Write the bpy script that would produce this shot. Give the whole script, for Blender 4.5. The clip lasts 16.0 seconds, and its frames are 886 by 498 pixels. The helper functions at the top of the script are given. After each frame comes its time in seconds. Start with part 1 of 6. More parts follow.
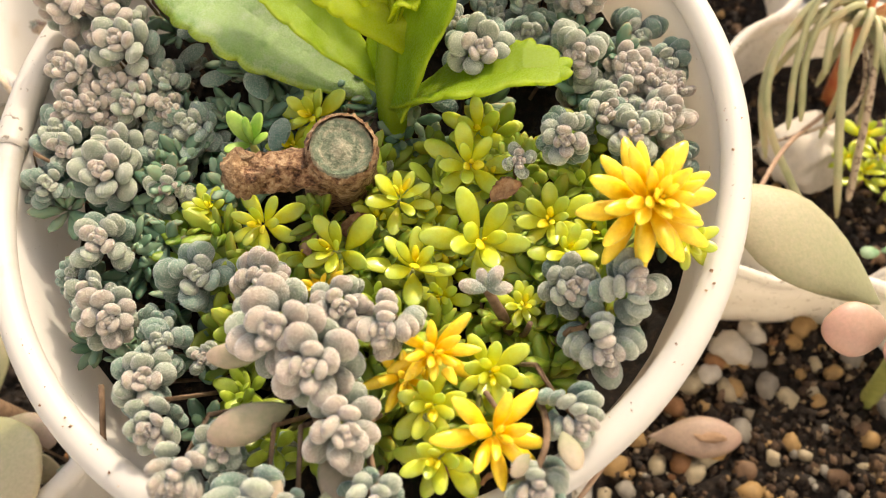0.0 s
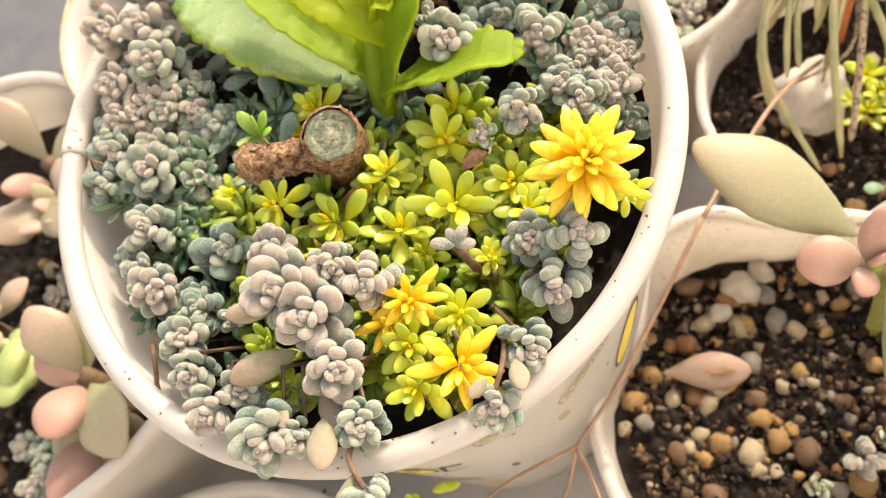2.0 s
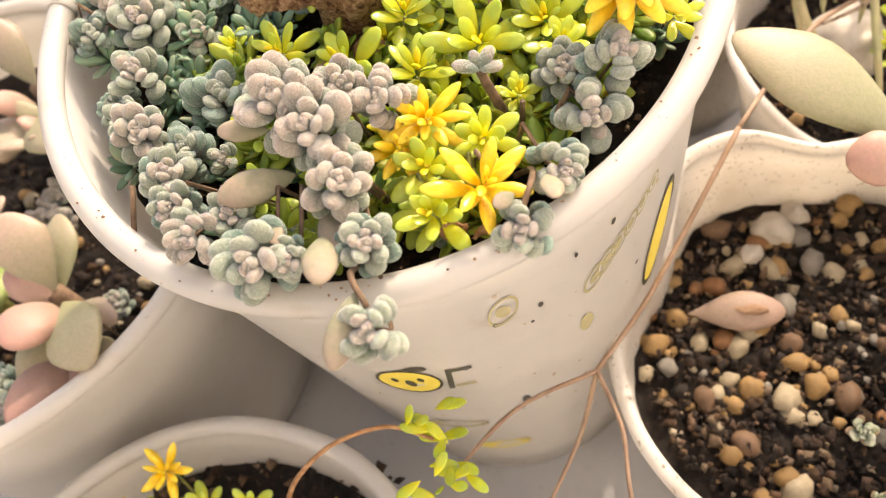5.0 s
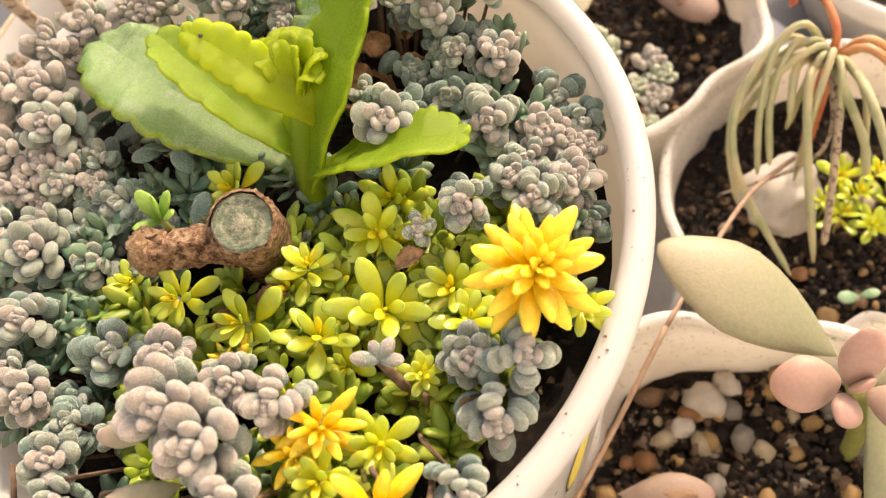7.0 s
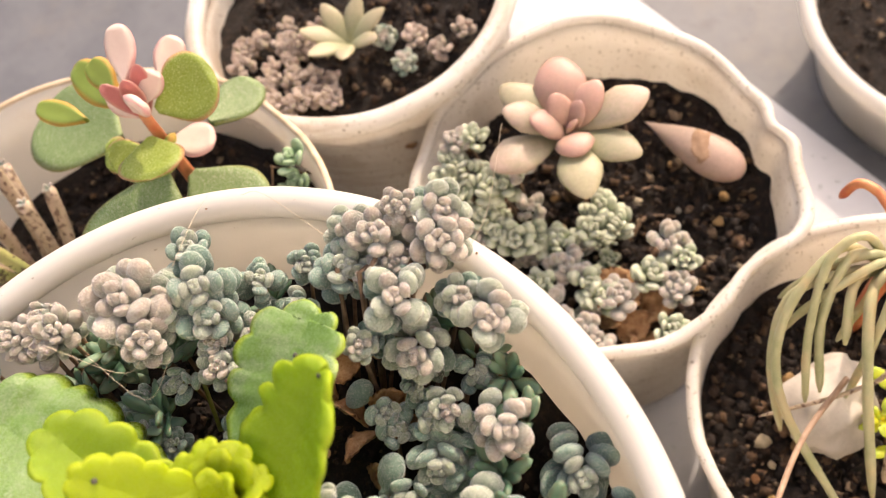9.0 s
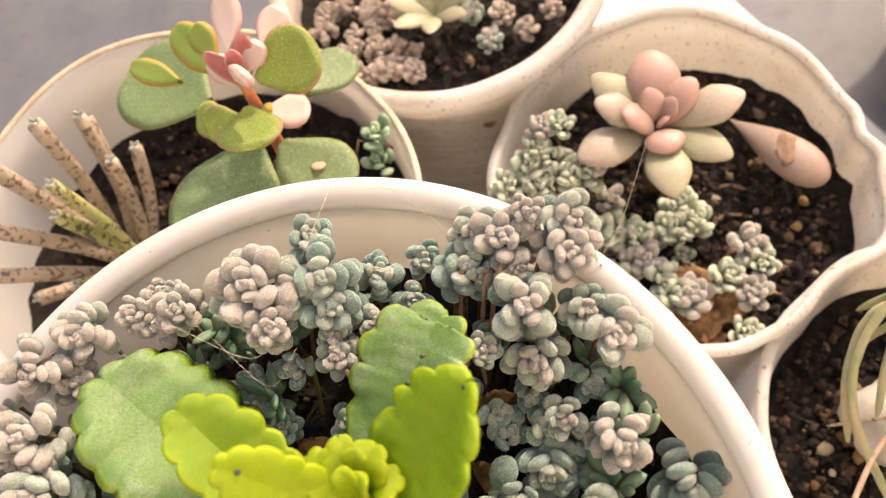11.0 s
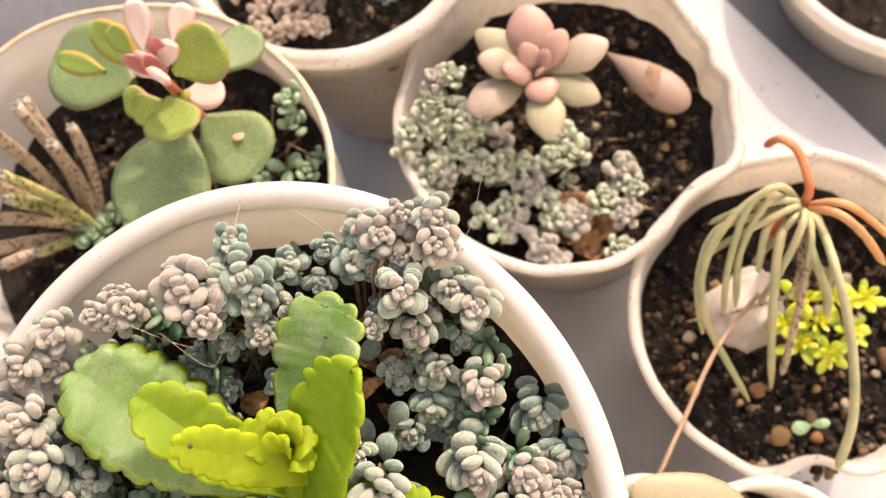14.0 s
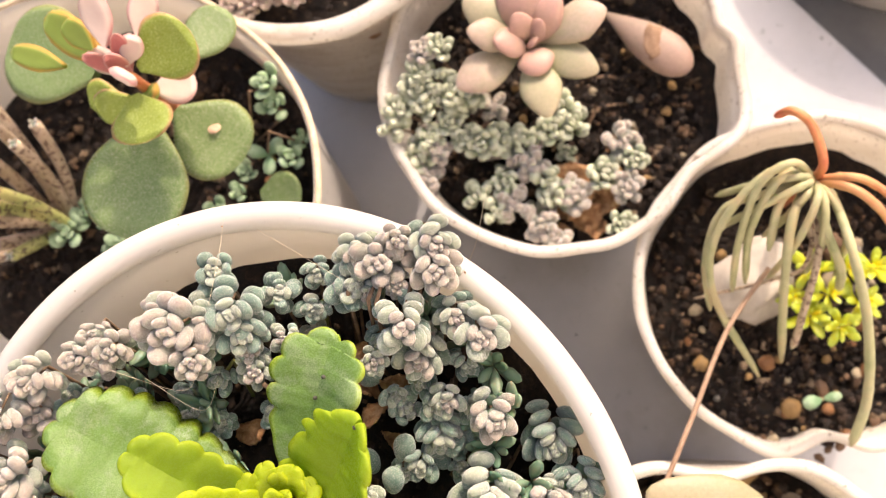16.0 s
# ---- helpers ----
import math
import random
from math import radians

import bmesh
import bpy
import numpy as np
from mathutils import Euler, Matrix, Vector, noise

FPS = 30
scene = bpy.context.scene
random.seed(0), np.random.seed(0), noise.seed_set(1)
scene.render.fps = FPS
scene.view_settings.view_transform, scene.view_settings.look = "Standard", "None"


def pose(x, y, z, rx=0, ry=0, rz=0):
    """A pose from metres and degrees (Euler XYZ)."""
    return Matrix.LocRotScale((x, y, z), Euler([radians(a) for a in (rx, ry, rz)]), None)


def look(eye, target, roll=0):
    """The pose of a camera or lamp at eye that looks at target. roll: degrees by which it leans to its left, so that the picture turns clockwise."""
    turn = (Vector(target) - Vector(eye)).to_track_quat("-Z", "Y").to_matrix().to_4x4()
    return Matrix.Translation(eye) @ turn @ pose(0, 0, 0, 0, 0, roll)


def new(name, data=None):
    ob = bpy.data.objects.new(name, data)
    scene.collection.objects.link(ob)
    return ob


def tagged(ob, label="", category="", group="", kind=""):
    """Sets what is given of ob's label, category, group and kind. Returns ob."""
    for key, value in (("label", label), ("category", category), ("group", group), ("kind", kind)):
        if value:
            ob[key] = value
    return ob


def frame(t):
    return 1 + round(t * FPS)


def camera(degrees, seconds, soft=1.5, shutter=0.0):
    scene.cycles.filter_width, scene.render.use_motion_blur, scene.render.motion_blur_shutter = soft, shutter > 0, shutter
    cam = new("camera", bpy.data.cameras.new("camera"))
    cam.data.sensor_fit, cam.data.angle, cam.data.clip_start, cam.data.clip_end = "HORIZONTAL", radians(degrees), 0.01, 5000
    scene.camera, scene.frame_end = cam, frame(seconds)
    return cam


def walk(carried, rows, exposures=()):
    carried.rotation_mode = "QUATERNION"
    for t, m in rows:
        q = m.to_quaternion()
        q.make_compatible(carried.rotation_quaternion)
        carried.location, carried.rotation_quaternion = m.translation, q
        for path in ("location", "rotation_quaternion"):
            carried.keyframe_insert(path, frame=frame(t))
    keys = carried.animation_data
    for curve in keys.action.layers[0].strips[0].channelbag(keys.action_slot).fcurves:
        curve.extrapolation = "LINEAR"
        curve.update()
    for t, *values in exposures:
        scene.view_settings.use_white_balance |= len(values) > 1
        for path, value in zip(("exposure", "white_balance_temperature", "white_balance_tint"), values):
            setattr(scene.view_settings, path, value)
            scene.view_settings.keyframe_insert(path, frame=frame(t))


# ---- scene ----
EXPOSURES = [(0.0, 0.82, 7020, 10), (3.0, 1.04, 6920, 14), (5.5, 1.02, 6970, 15), (6.8, 0.83, 7220, 16), (7.5, 1.02, 7070, 17), (8.5, 0.93, 6870, 18), (11.0, 0.86, 7050, 19), (11.5, 0.81, 7050, 19), (12.5, 0.78, 7000, 19), (13.5, 0.82, 7000, 20), (14.0, 0.88, 6950, 20), (15.0, 0.74, 6950, 20), (15.5, 0.83, 6900, 20), (16.0, 0.96, 6850, 20)]
cam = camera(53.25, 16.0, soft=1.0)
PATH = [
    (0.0, 0.00039, -0.06161, 0.19599, 26.87, 6.91, -19.03),
    (0.5, 0.00724, -0.06458, 0.19444, 25.35, 9.22, -19.40),
    (1.0, 0.01259, -0.07050, 0.20036, 24.88, 11.74, -19.02),
    (1.5, 0.01299, -0.07175, 0.20281, 24.91, 14.02, -19.08),
    (2.0, 0.01314, -0.07433, 0.20716, 24.73, 14.54, -19.80),
    (2.5, 0.00864, -0.08200, 0.20461, 24.90, 14.39, -19.88),
    (3.0, 0.01090, -0.08860, 0.20104, 25.07, 14.49, -19.92),
    (3.2, 0.01011, -0.08957, 0.19841, 25.51, 14.64, -20.37),
    (5.3, -0.00057, -0.08829, 0.18524, 30.24, 13.05, -17.65),
    (5.5, 0.00051, -0.08717, 0.18584, 30.09, 12.98, -17.64),
    (6.0, 0.00387, -0.07867, 0.19138, 30.04, 12.36, -17.75),
    (6.5, 0.01218, -0.07125, 0.19583, 29.88, 11.52, -18.28),
    (7.0, 0.01699, -0.06432, 0.19485, 29.43, 11.11, -18.85),
    (7.5, 0.02615, -0.05438, 0.19769, 29.00, 10.81, -19.50),
    (8.0, 0.03627, -0.04145, 0.19512, 26.88, 12.35, -20.49),
    (8.5, 0.03617, -0.02194, 0.19474, 25.81, 11.72, -21.19),
    (8.7, 0.03451, -0.01679, 0.19224, 26.46, 11.08, -21.29),
    (10.8, 0.03141, -0.01233, 0.19715, 23.92, 10.65, -17.84),
    (11.0, 0.02505, -0.00768, 0.19730, 23.97, 9.99, -17.01),
    (11.5, 0.01929, -0.01373, 0.21074, 23.97, 9.03, -15.13),
    (12.0, 0.01869, -0.01790, 0.21373, 23.52, 8.74, -15.25),
    (12.5, 0.02132, -0.02017, 0.21959, 22.96, 8.33, -15.53),
    (13.0, 0.02187, -0.01737, 0.21862, 22.41, 7.80, -15.98),
    (13.5, 0.03165, -0.00989, 0.21759, 19.10, 8.18, -18.64),
    (14.0, 0.03967, -0.00491, 0.22188, 13.58, 8.90, -22.32),
    (14.5, 0.04009, 0.00426, 0.22241, 8.99, 9.04, -23.69),
    (15.0, 0.03971, 0.01169, 0.21316, 6.65, 9.06, -24.99),
    (15.5, 0.04227, 0.01353, 0.21345, 6.41, 8.82, -25.07),
    (16.0, 0.04319, 0.00937, 0.21697, 7.57, 8.47, -25.02),
]
walk(cam, [(t, pose(x, y, z, rx, ry, rz)) for t, x, y, z, rx, ry, rz in PATH], EXPOSURES)
# shallow focus of a close-up lens
cam.data.dof.use_dof, cam.data.dof.focus_distance, cam.data.dof.aperture_fstop = True, 0.100, 37.0

# ---- light ----
world = bpy.data.worlds.new("sky")
scene.world = world
world.use_nodes = True
nt = world.node_tree
sky = nt.nodes.new("ShaderNodeTexSky")
sky.sky_type, sky.sun_disc = "NISHITA", False
SUN_EL, SUN_AZ = 36.0, 44.0   # degrees; azimuth from +y towards +x
sky.sun_elevation, sky.sun_rotation = radians(SUN_EL), radians(SUN_AZ)
nt.links.new(sky.outputs[0], nt.nodes["Background"].inputs[0])
sky.dust_density, sky.air_density, sky.ozone_density = 5.0, 1.0, 0.5
nt.nodes["Background"].inputs[1].default_value = 0.15
sun = new("sun", bpy.data.lights.new("sun", "SUN"))
sun.data.energy, sun.data.angle, sun.data.color = 2.05, radians(1.6), (1.0, 0.86, 0.68)
a, e = radians(SUN_AZ), radians(SUN_EL)
sun.matrix_world = look((math.sin(a) * math.cos(e), math.cos(a) * math.cos(e), math.sin(e)), (0, 0, 0))


# ---- materials ----
def material(name, rough=0.6, metal=0.0, **inputs):
    m = bpy.data.materials.new(name)
    m.use_nodes = True
    b = m.node_tree.nodes["Principled BSDF"]
    b.inputs["Roughness"].default_value, b.inputs["Metallic"].default_value = rough, metal
    for k, v in inputs.items():
        b.inputs[k.replace("_", " ")].default_value = v
    return m, m.node_tree, b


def node(nt, kind, **props):
    n = nt.nodes.new("ShaderNode" + kind)
    for k, v in props.items():
        if k in n.inputs:
            n.inputs[k].default_value = v
    return n


def ramp(nt, fac, stops):
    r = nt.nodes.new("ShaderNodeValToRGB")
    els = r.color_ramp.elements
    while len(els) < len(stops):
        els.new(0.5)
    for el, (p, c) in zip(els, stops):
        el.position, el.color = p, (*c, 1)
    nt.links.new(fac, r.inputs[0])
    return r.outputs[0]


def noise_tex(nt, scale, detail=4.0, rough=0.6, coord="Object"):
    tc = nt.nodes.new("ShaderNodeTexCoord")
    n = node(nt, "TexNoise", Scale=scale, Detail=detail, Roughness=rough)
    nt.links.new(tc.outputs[coord], n.inputs["Vector"])
    return n.outputs["Fac"]


def world_noise(nt, scale, detail=4.0, rough=0.6):
    g = nt.nodes.new("ShaderNodeNewGeometry")
    n = node(nt, "TexNoise", Scale=scale, Detail=detail, Roughness=rough)
    nt.links.new(g.outputs["Position"], n.inputs["Vector"])
    return n.outputs["Fac"]


def bump(nt, b, height, strength=0.3, dist=0.0005):
    n = node(nt, "Bump", Strength=strength, Distance=dist)
    nt.links.new(height, n.inputs["Height"])
    nt.links.new(n.outputs[0], b.inputs["Normal"])


def mix(nt, fac, a, b):
    n = nt.nodes.new("ShaderNodeMix")
    n.data_type = "RGBA"
    for sock, v in ((n.inputs[0], fac), (n.inputs[6], a), (n.inputs[7], b)):
        if isinstance(v, (int, float)):
            sock.default_value = v
        elif isinstance(v, tuple):
            sock.default_value = (*v, 1)
        else:
            nt.links.new(v, sock)
    return n.outputs[2]


def paper_mat(name, base, dirt, speck=0.70):
    m, nt, b = material(name, 0.42)
    c = ramp(nt, world_noise(nt, 90, 6), [(0.35, base), (0.62, tuple(x * 0.93 for x in base)), (0.8, dirt)])
    spots = ramp(nt, world_noise(nt, 1100, 3), [(speck, (0, 0, 0)), (speck + 0.05, (1, 1, 1))])
    c = mix(nt, spots, c, tuple(x * 0.45 for x in dirt))
    if speck < 0.65:
        stain = ramp(nt, world_noise(nt, 38, 5, 0.65), [(0.50, (0, 0, 0)), (0.70, (0.7,) * 3)])
        c = mix(nt, stain, c, (0.38, 0.29, 0.20))
    nt.links.new(c, b.inputs["Base Color"])
    bump(nt, b, world_noise(nt, 400), 0.15, 0.0003)
    tr = node(nt, "BsdfTranslucent", Color=(0.86, 0.81, 0.72, 1))
    ms = nt.nodes.new("ShaderNodeMixShader")
    ms.inputs[0].default_value = 0.40
    nt.links.new(b.outputs[0], ms.inputs[1])
    nt.links.new(tr.outputs[0], ms.inputs[2])
    nt.links.new(ms.outputs[0], nt.nodes["Material Output"].inputs["Surface"])
    return m


PAPER = paper_mat("waxed_paper", (0.68, 0.675, 0.66), (0.48, 0.42, 0.34))
PAPER_OLD = paper_mat("stained_paper", (0.80, 0.78, 0.74), (0.34, 0.26, 0.18), 0.615)


def streaked_paper():
    """Waxed paper with level brown tide lines, as wet soil leaves on a cup."""
    m = paper_mat("streaked_paper", (0.80, 0.78, 0.74), (0.34, 0.26, 0.18), 0.615)
    nt = m.node_tree
    b = nt.nodes["Principled BSDF"]
    was = b.inputs["Base Color"].links[0].from_socket
    g, sc = nt.nodes.new("ShaderNodeNewGeometry"), nt.nodes.new("ShaderNodeVectorMath")
    sc.operation, sc.inputs[1].default_value = "MULTIPLY", (34, 34, 330)
    nt.links.new(g.outputs["Position"], sc.inputs[0])
    n = node(nt, "TexNoise", Scale=1.0, Detail=6.0, Roughness=0.65)
    nt.links.new(sc.outputs[0], n.inputs["Vector"])
    lines = ramp(nt, n.outputs["Fac"], [(0.50, (0, 0, 0)), (0.60, (0.55,) * 3), (0.66, (0.15,) * 3), (0.74, (0.75,) * 3)])
    nt.links.new(mix(nt, lines, was, (0.36, 0.25, 0.16)), b.inputs["Base Color"])
    return m


PAPER_STREAKED = streaked_paper()


def soil_mat():
    m, nt, b = material("potting_soil", 0.95)
    c = ramp(nt, world_noise(nt, 700, 8, 0.75), [(0.32, (0.004, 0.003, 0.002)), (0.52, (0.018, 0.011, 0.007)), (0.70, (0.07, 0.04, 0.022))])
    nt.links.new(c, b.inputs["Base Color"])
    bump(nt, b, world_noise(nt, 1100, 8, 0.8), 1.0, 0.0015)
    return m


SOIL = soil_mat()


def tray_mat(name, stops, rough, grain):
    m, nt, b = material(name, rough)
    c = ramp(nt, world_noise(nt, 60, 8, 0.65), stops)
    spots = ramp(nt, world_noise(nt, grain, 3, 0.6), [(0.66, (0, 0, 0)), (0.74, (0.6,) * 3)])
    c = mix(nt, spots, c, tuple(x * 0.45 for x in stops[0][1]))
    stain = ramp(nt, world_noise(nt, 22, 6, 0.7), [(0.52, (0, 0, 0)), (0.72, (0.35,) * 3)])
    nt.links.new(mix(nt, stain, c, (0.21, 0.18, 0.14)), b.inputs["Base Color"])
    bump(nt, b, world_noise(nt, 600), 0.12, 0.0003)
    return m


TRAY = tray_mat("white_painted_board", [(0.3, (0.42, 0.43, 0.455)), (0.6, (0.465, 0.475, 0.495)), (0.85, (0.36, 0.36, 0.36))], 0.38, 420)
GROUND = tray_mat("dark_grey_mottle", [(0.3, (0.095, 0.10, 0.11)), (0.6, (0.13, 0.135, 0.145)), (0.85, (0.08, 0.08, 0.08))], 0.6, 260)
WALL, nt_, b_ = material("cream_bounce_wall", 0.9)
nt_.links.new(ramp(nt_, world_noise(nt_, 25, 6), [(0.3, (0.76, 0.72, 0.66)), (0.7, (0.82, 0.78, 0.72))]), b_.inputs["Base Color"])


def leaf_mat(name, base, tip, rough=0.55, vary=0.25, soft=0.15, fuzz=0.0):
    """Leaf colour runs from base to tip along the leaf's own x, with a difference from leaf to leaf."""
    m, nt, b = material(name, rough)
    tc = nt.nodes.new("ShaderNodeTexCoord")
    sep = nt.nodes.new("ShaderNodeSeparateXYZ")
    nt.links.new(tc.outputs["Object"], sep.inputs[0])
    info = nt.nodes.new("ShaderNodeObjectInfo")
    n1 = world_noise(nt, 900, 3)
    addn = nt.nodes.new("ShaderNodeMath"); addn.operation = "ADD"
    nt.links.new(sep.outputs[0], addn.inputs[0]); nt.links.new(n1, addn.inputs[1])
    sub = nt.nodes.new("ShaderNodeMath"); sub.operation = "SUBTRACT"; sub.inputs[1].default_value = 0.5
    nt.links.new(addn.outputs[0], sub.inputs[0])
    c = ramp(nt, sub.outputs[0], [(0.25, base), (0.95, tip)])
    low, high = (0.84, 1.10) if fuzz else (0.94, 1.05)
    grain = ramp(nt, world_noise(nt, 5200 if fuzz else 1800, 3, 0.7), [(0.35, (low,) * 3), (0.62, (high,) * 3)])
    mul = nt.nodes.new("ShaderNodeMix")
    mul.data_type, mul.blend_type = "RGBA", "MULTIPLY"
    mul.inputs[0].default_value = 1.0
    nt.links.new(c, mul.inputs[6])
    nt.links.new(grain, mul.inputs[7])
    c = mul.outputs[2]
    if fuzz:
        down = ramp(nt, world_noise(nt, 6200, 2, 0.6), [(0.53, (0, 0, 0)), (0.64, (0.36,) * 3)])
        c = mix(nt, down, c, (0.76, 0.73, 0.63))
    hsv = nt.nodes.new("ShaderNodeHueSaturation")
    mr = node(nt, "MapRange"); mr.inputs[3].default_value, mr.inputs[4].default_value = 1 - vary, 1 + vary
    nt.links.new(info.outputs["Random"], mr.inputs[0])
    nt.links.new(mr.outputs[0], hsv.inputs["Value"])
    nt.links.new(c, hsv.inputs["Color"])
    nt.links.new(hsv.outputs[0], b.inputs["Base Color"])
    if soft:
        b.inputs["Subsurface Weight"].default_value = soft
        b.inputs["Subsurface Radius"].default_value = (0.6, 0.8, 0.3)
        b.inputs["Subsurface Scale"].default_value = 0.0015
    if fuzz:
        b.inputs["Sheen Weight"].default_value, b.inputs["Sheen Roughness"].default_value = fuzz * 1.4, 0.35
        bump(nt, b, world_noise(nt, 6200, 2, 0.6), 0.8, 0.00045)
    else:
        bump(nt, b, world_noise(nt, 2200, 3), 0.15, 0.0003)
    return m


GREY = leaf_mat("grey_green_leaf", (0.135, 0.228, 0.175), (0.335, 0.375, 0.295), 0.85, 0.16, 0.1, 0.6)
MAUVE = leaf_mat("mauve_grey_leaf", (0.16, 0.230, 0.183), (0.425, 0.362, 0.31), 0.85, 0.14, 0.1, 0.6)
# blue-green of the low stonecrop, with the shade among rosettes put into it
BLUE = leaf_mat("shaded_blue_green_leaf", (0.085, 0.185, 0.145), (0.205, 0.305, 0.25), 0.8, 0.18, 0.1, 0.5)
LIME = leaf_mat("yellow_green_leaf", (0.56, 0.57, 0.022), (0.39, 0.50, 0.065), 0.27, 0.18, 0.4)
LIME_YOUNG = leaf_mat("young_yellow_leaf", (0.76, 0.56, 0.010), (0.68, 0.60, 0.035), 0.27, 0.12, 0.4)
GREEN_LOW = leaf_mat("low_green_leaf", (0.26, 0.34, 0.025), (0.30, 0.39, 0.04), 0.4, 0.2, 0.3)
GOLD = leaf_mat("golden_leaf", (0.79, 0.485, 0.005), (0.84, 0.635, 0.05), 0.3, 0.1, 0.35)


# ---- building ----
def cm(*v):
    return tuple(x / 100 for x in v)


def part(name, bm, mat, parent=None, label="", smooth=True):
    me = bpy.data.meshes.new(name)
    bm.to_mesh(me)
    bm.free()
    if smooth:
        me.shade_smooth()
    me.materials.append(mat)
    ob = new(name, me)
    ob.parent = parent
    if label:
        ob["label"] = label
    return ob


def thing(name, m, label, category, group="", kind=""):
    ob = new(name)
    ob.empty_display_size = 0.005
    ob.matrix_world = m
    return tagged(ob, label, category, group, kind)


def revolve(profile, segs=96, shape=None):
    """A closed skin of revolution from (radius, height) pairs; shape(angle) scales the radius."""
    bm = bmesh.new()
    rings = []
    for r, z in profile:
        ring = []
        for i in range(segs):
            t = 2 * math.pi * i / segs
            k = shape(t, z) if shape else 1.0
            ring.append(bm.verts.new((r * k * math.cos(t), r * k * math.sin(t), z)))
        rings.append(ring)
    for a, b in zip(rings, rings[1:]):
        for i in range(segs):
            bm.faces.new((a[i], a[(i + 1) % segs], b[(i + 1) % segs], b[i]))
    bm.faces.new(rings[0][::-1])
    bm.faces.new(rings[-1])
    return bm


def cup(at, r_top, r_bot, h, label, mat, rim=0.0021, dents=(), lifts=(), oval=(0, 0), rim_mat=None, wob=0.0, name="paper_cup"):
    """Paper cup, wall 0.6 mm thick, with a rolled rim. dents: (degrees, share of the radius, width in degrees); lifts: the same in metres of height."""
    th = 0.0006

    def bell(t, c, w):
        d = (math.degrees(t) - c + 180) % 360 - 180
        return math.exp(-(d / w) ** 2)

    def shape(t, z):
        f = max(0.0, min(1.0, z / h)) ** 1.5
        s = oval[0] * math.cos(2 * t) + oval[1] * math.sin(2 * t) + sum(d * bell(t, c, w) for c, d, w in dents)
        s += wob * noise.noise((3 * math.cos(t) + at[0] * 90, 3 * math.sin(t) + at[1] * 90, z * 60))
        return 1 + s * f

    def height(t):
        return sum(d * bell(t, c, w) for c, d, w in lifts) + wob * 0.03 * noise.noise((2 * math.cos(t), 2 * math.sin(t) + at[0] * 70, 5))

    def skin(profile):
        bm = revolve(profile, 160, shape)
        for v in bm.verts:
            k = max(0.0, min(1.0, (v.co.z / h - 0.5) * 2))
            v.co.z += height(math.atan2(v.co.y, v.co.x)) * k
        return bm

    z0 = h - rim
    prof = [(r_bot - 0.004, 0.003), (r_bot - 0.0008, 0.003), (r_bot - 0.0008, 0.0), (r_bot, 0.0)]
    prof += [(r_bot + (r_top - r_bot) * k / 10, z0 * k / 10) for k in range(1, 11)]
    prof += [(r_bot + (r_top - r_bot) * k / 10 - th, max(0.004, z0 * k / 10)) for k in range(10, 0, -1)]
    ob = thing(name, pose(*at), label, "cup")
    wall = part("cup_wall", skin(prof), mat, ob)
    ring = []
    for k in range(0, 15):
        a = radians(-100 + 345 * k / 14)
        ring.append((r_top + rim * 0.3 + rim * math.cos(a), z0 + rim * math.sin(a)))
    bm = skin(ring)
    bmesh.ops.delete(bm, geom=[f for f in bm.faces if len(f.verts) > 4], context="FACES")
    part("rim", bm, rim_mat or mat, ob, "rolled paper rim")
    return ob, wall, shape


def soil(at, r, z, label, shape=None, rough=0.0012):
    bm = bmesh.new()
    n, m = 64, 26
    rings = []
    centre = bm.verts.new((0, 0, z))
    for j in range(1, m + 1):
        ring = []
        for i in range(n):
            t = 2 * math.pi * i / n
            k = shape(t, z) if shape else 1.0
            x, y = r * j / m * k * math.cos(t), r * j / m * k * math.sin(t)
            ring.append(bm.verts.new((x, y, z + rough * (noise.noise((x * 300 + at[0] * 99, y * 300, 1)) + 0.6 * noise.noise((x * 900, y * 900, 2))))))
        rings.append(ring)
    for i in range(n):
        bm.faces.new((centre, rings[0][i], rings[0][(i + 1) % n]))
        for a, b in zip(rings, rings[1:]):
            bm.faces.new((a[i], b[i], b[(i + 1) % n], a[(i + 1) % n]))
    ob = part("potting_soil", bm, SOIL)
    ob.matrix_world = pose(*at)
    return tagged(ob, label, "soil", kind="stuff")


def leaf_mesh(name, mat, width=0.6, thick=0.45, power=0.75, peak=0.6, segs=8, rings=6, point=0.0, curl=0.0):
    """One leaf along +x, 1 long, base at the origin; curl bends its tip upwards."""
    bm = bmesh.new()
    base = bm.verts.new((0, 0, 0))
    tip = bm.verts.new((1, 0, curl))
    rows = []
    for j in range(1, rings + 1):
        u = 0.5 - 0.5 * math.cos(math.pi * j / (rings + 1))
        if u >= peak:
            v = (u - peak) / (1 - peak)
            s = math.sqrt(max(0.0, 1 - v * v)) * (1 - point) + (1 - v) * point
        else:
            s = math.sin(0.5 * math.pi * u / peak) ** power
        ring = []
        for i in range(segs):
            t = 2 * math.pi * i / segs
            ring.append(bm.verts.new((u, 0.5 * width * s * math.cos(t), 0.5 * thick * s * math.sin(t) + 0.06 * math.sin(math.pi * u) + curl * u * u)))
        rows.append(ring)
    for i in range(segs):
        k = (i + 1) % segs
        bm.faces.new((base, rows[0][k], rows[0][i]))
        bm.faces.new((tip, rows[-1][i], rows[-1][k]))
        for a, b in zip(rows, rows[1:]):
            bm.faces.new((a[i], a[k], b[k], b[i]))
    me = bpy.data.meshes.new(name)
    bm.to_mesh(me)
    bm.free()
    me.shade_smooth()
    me.materials.append(mat)
    return me


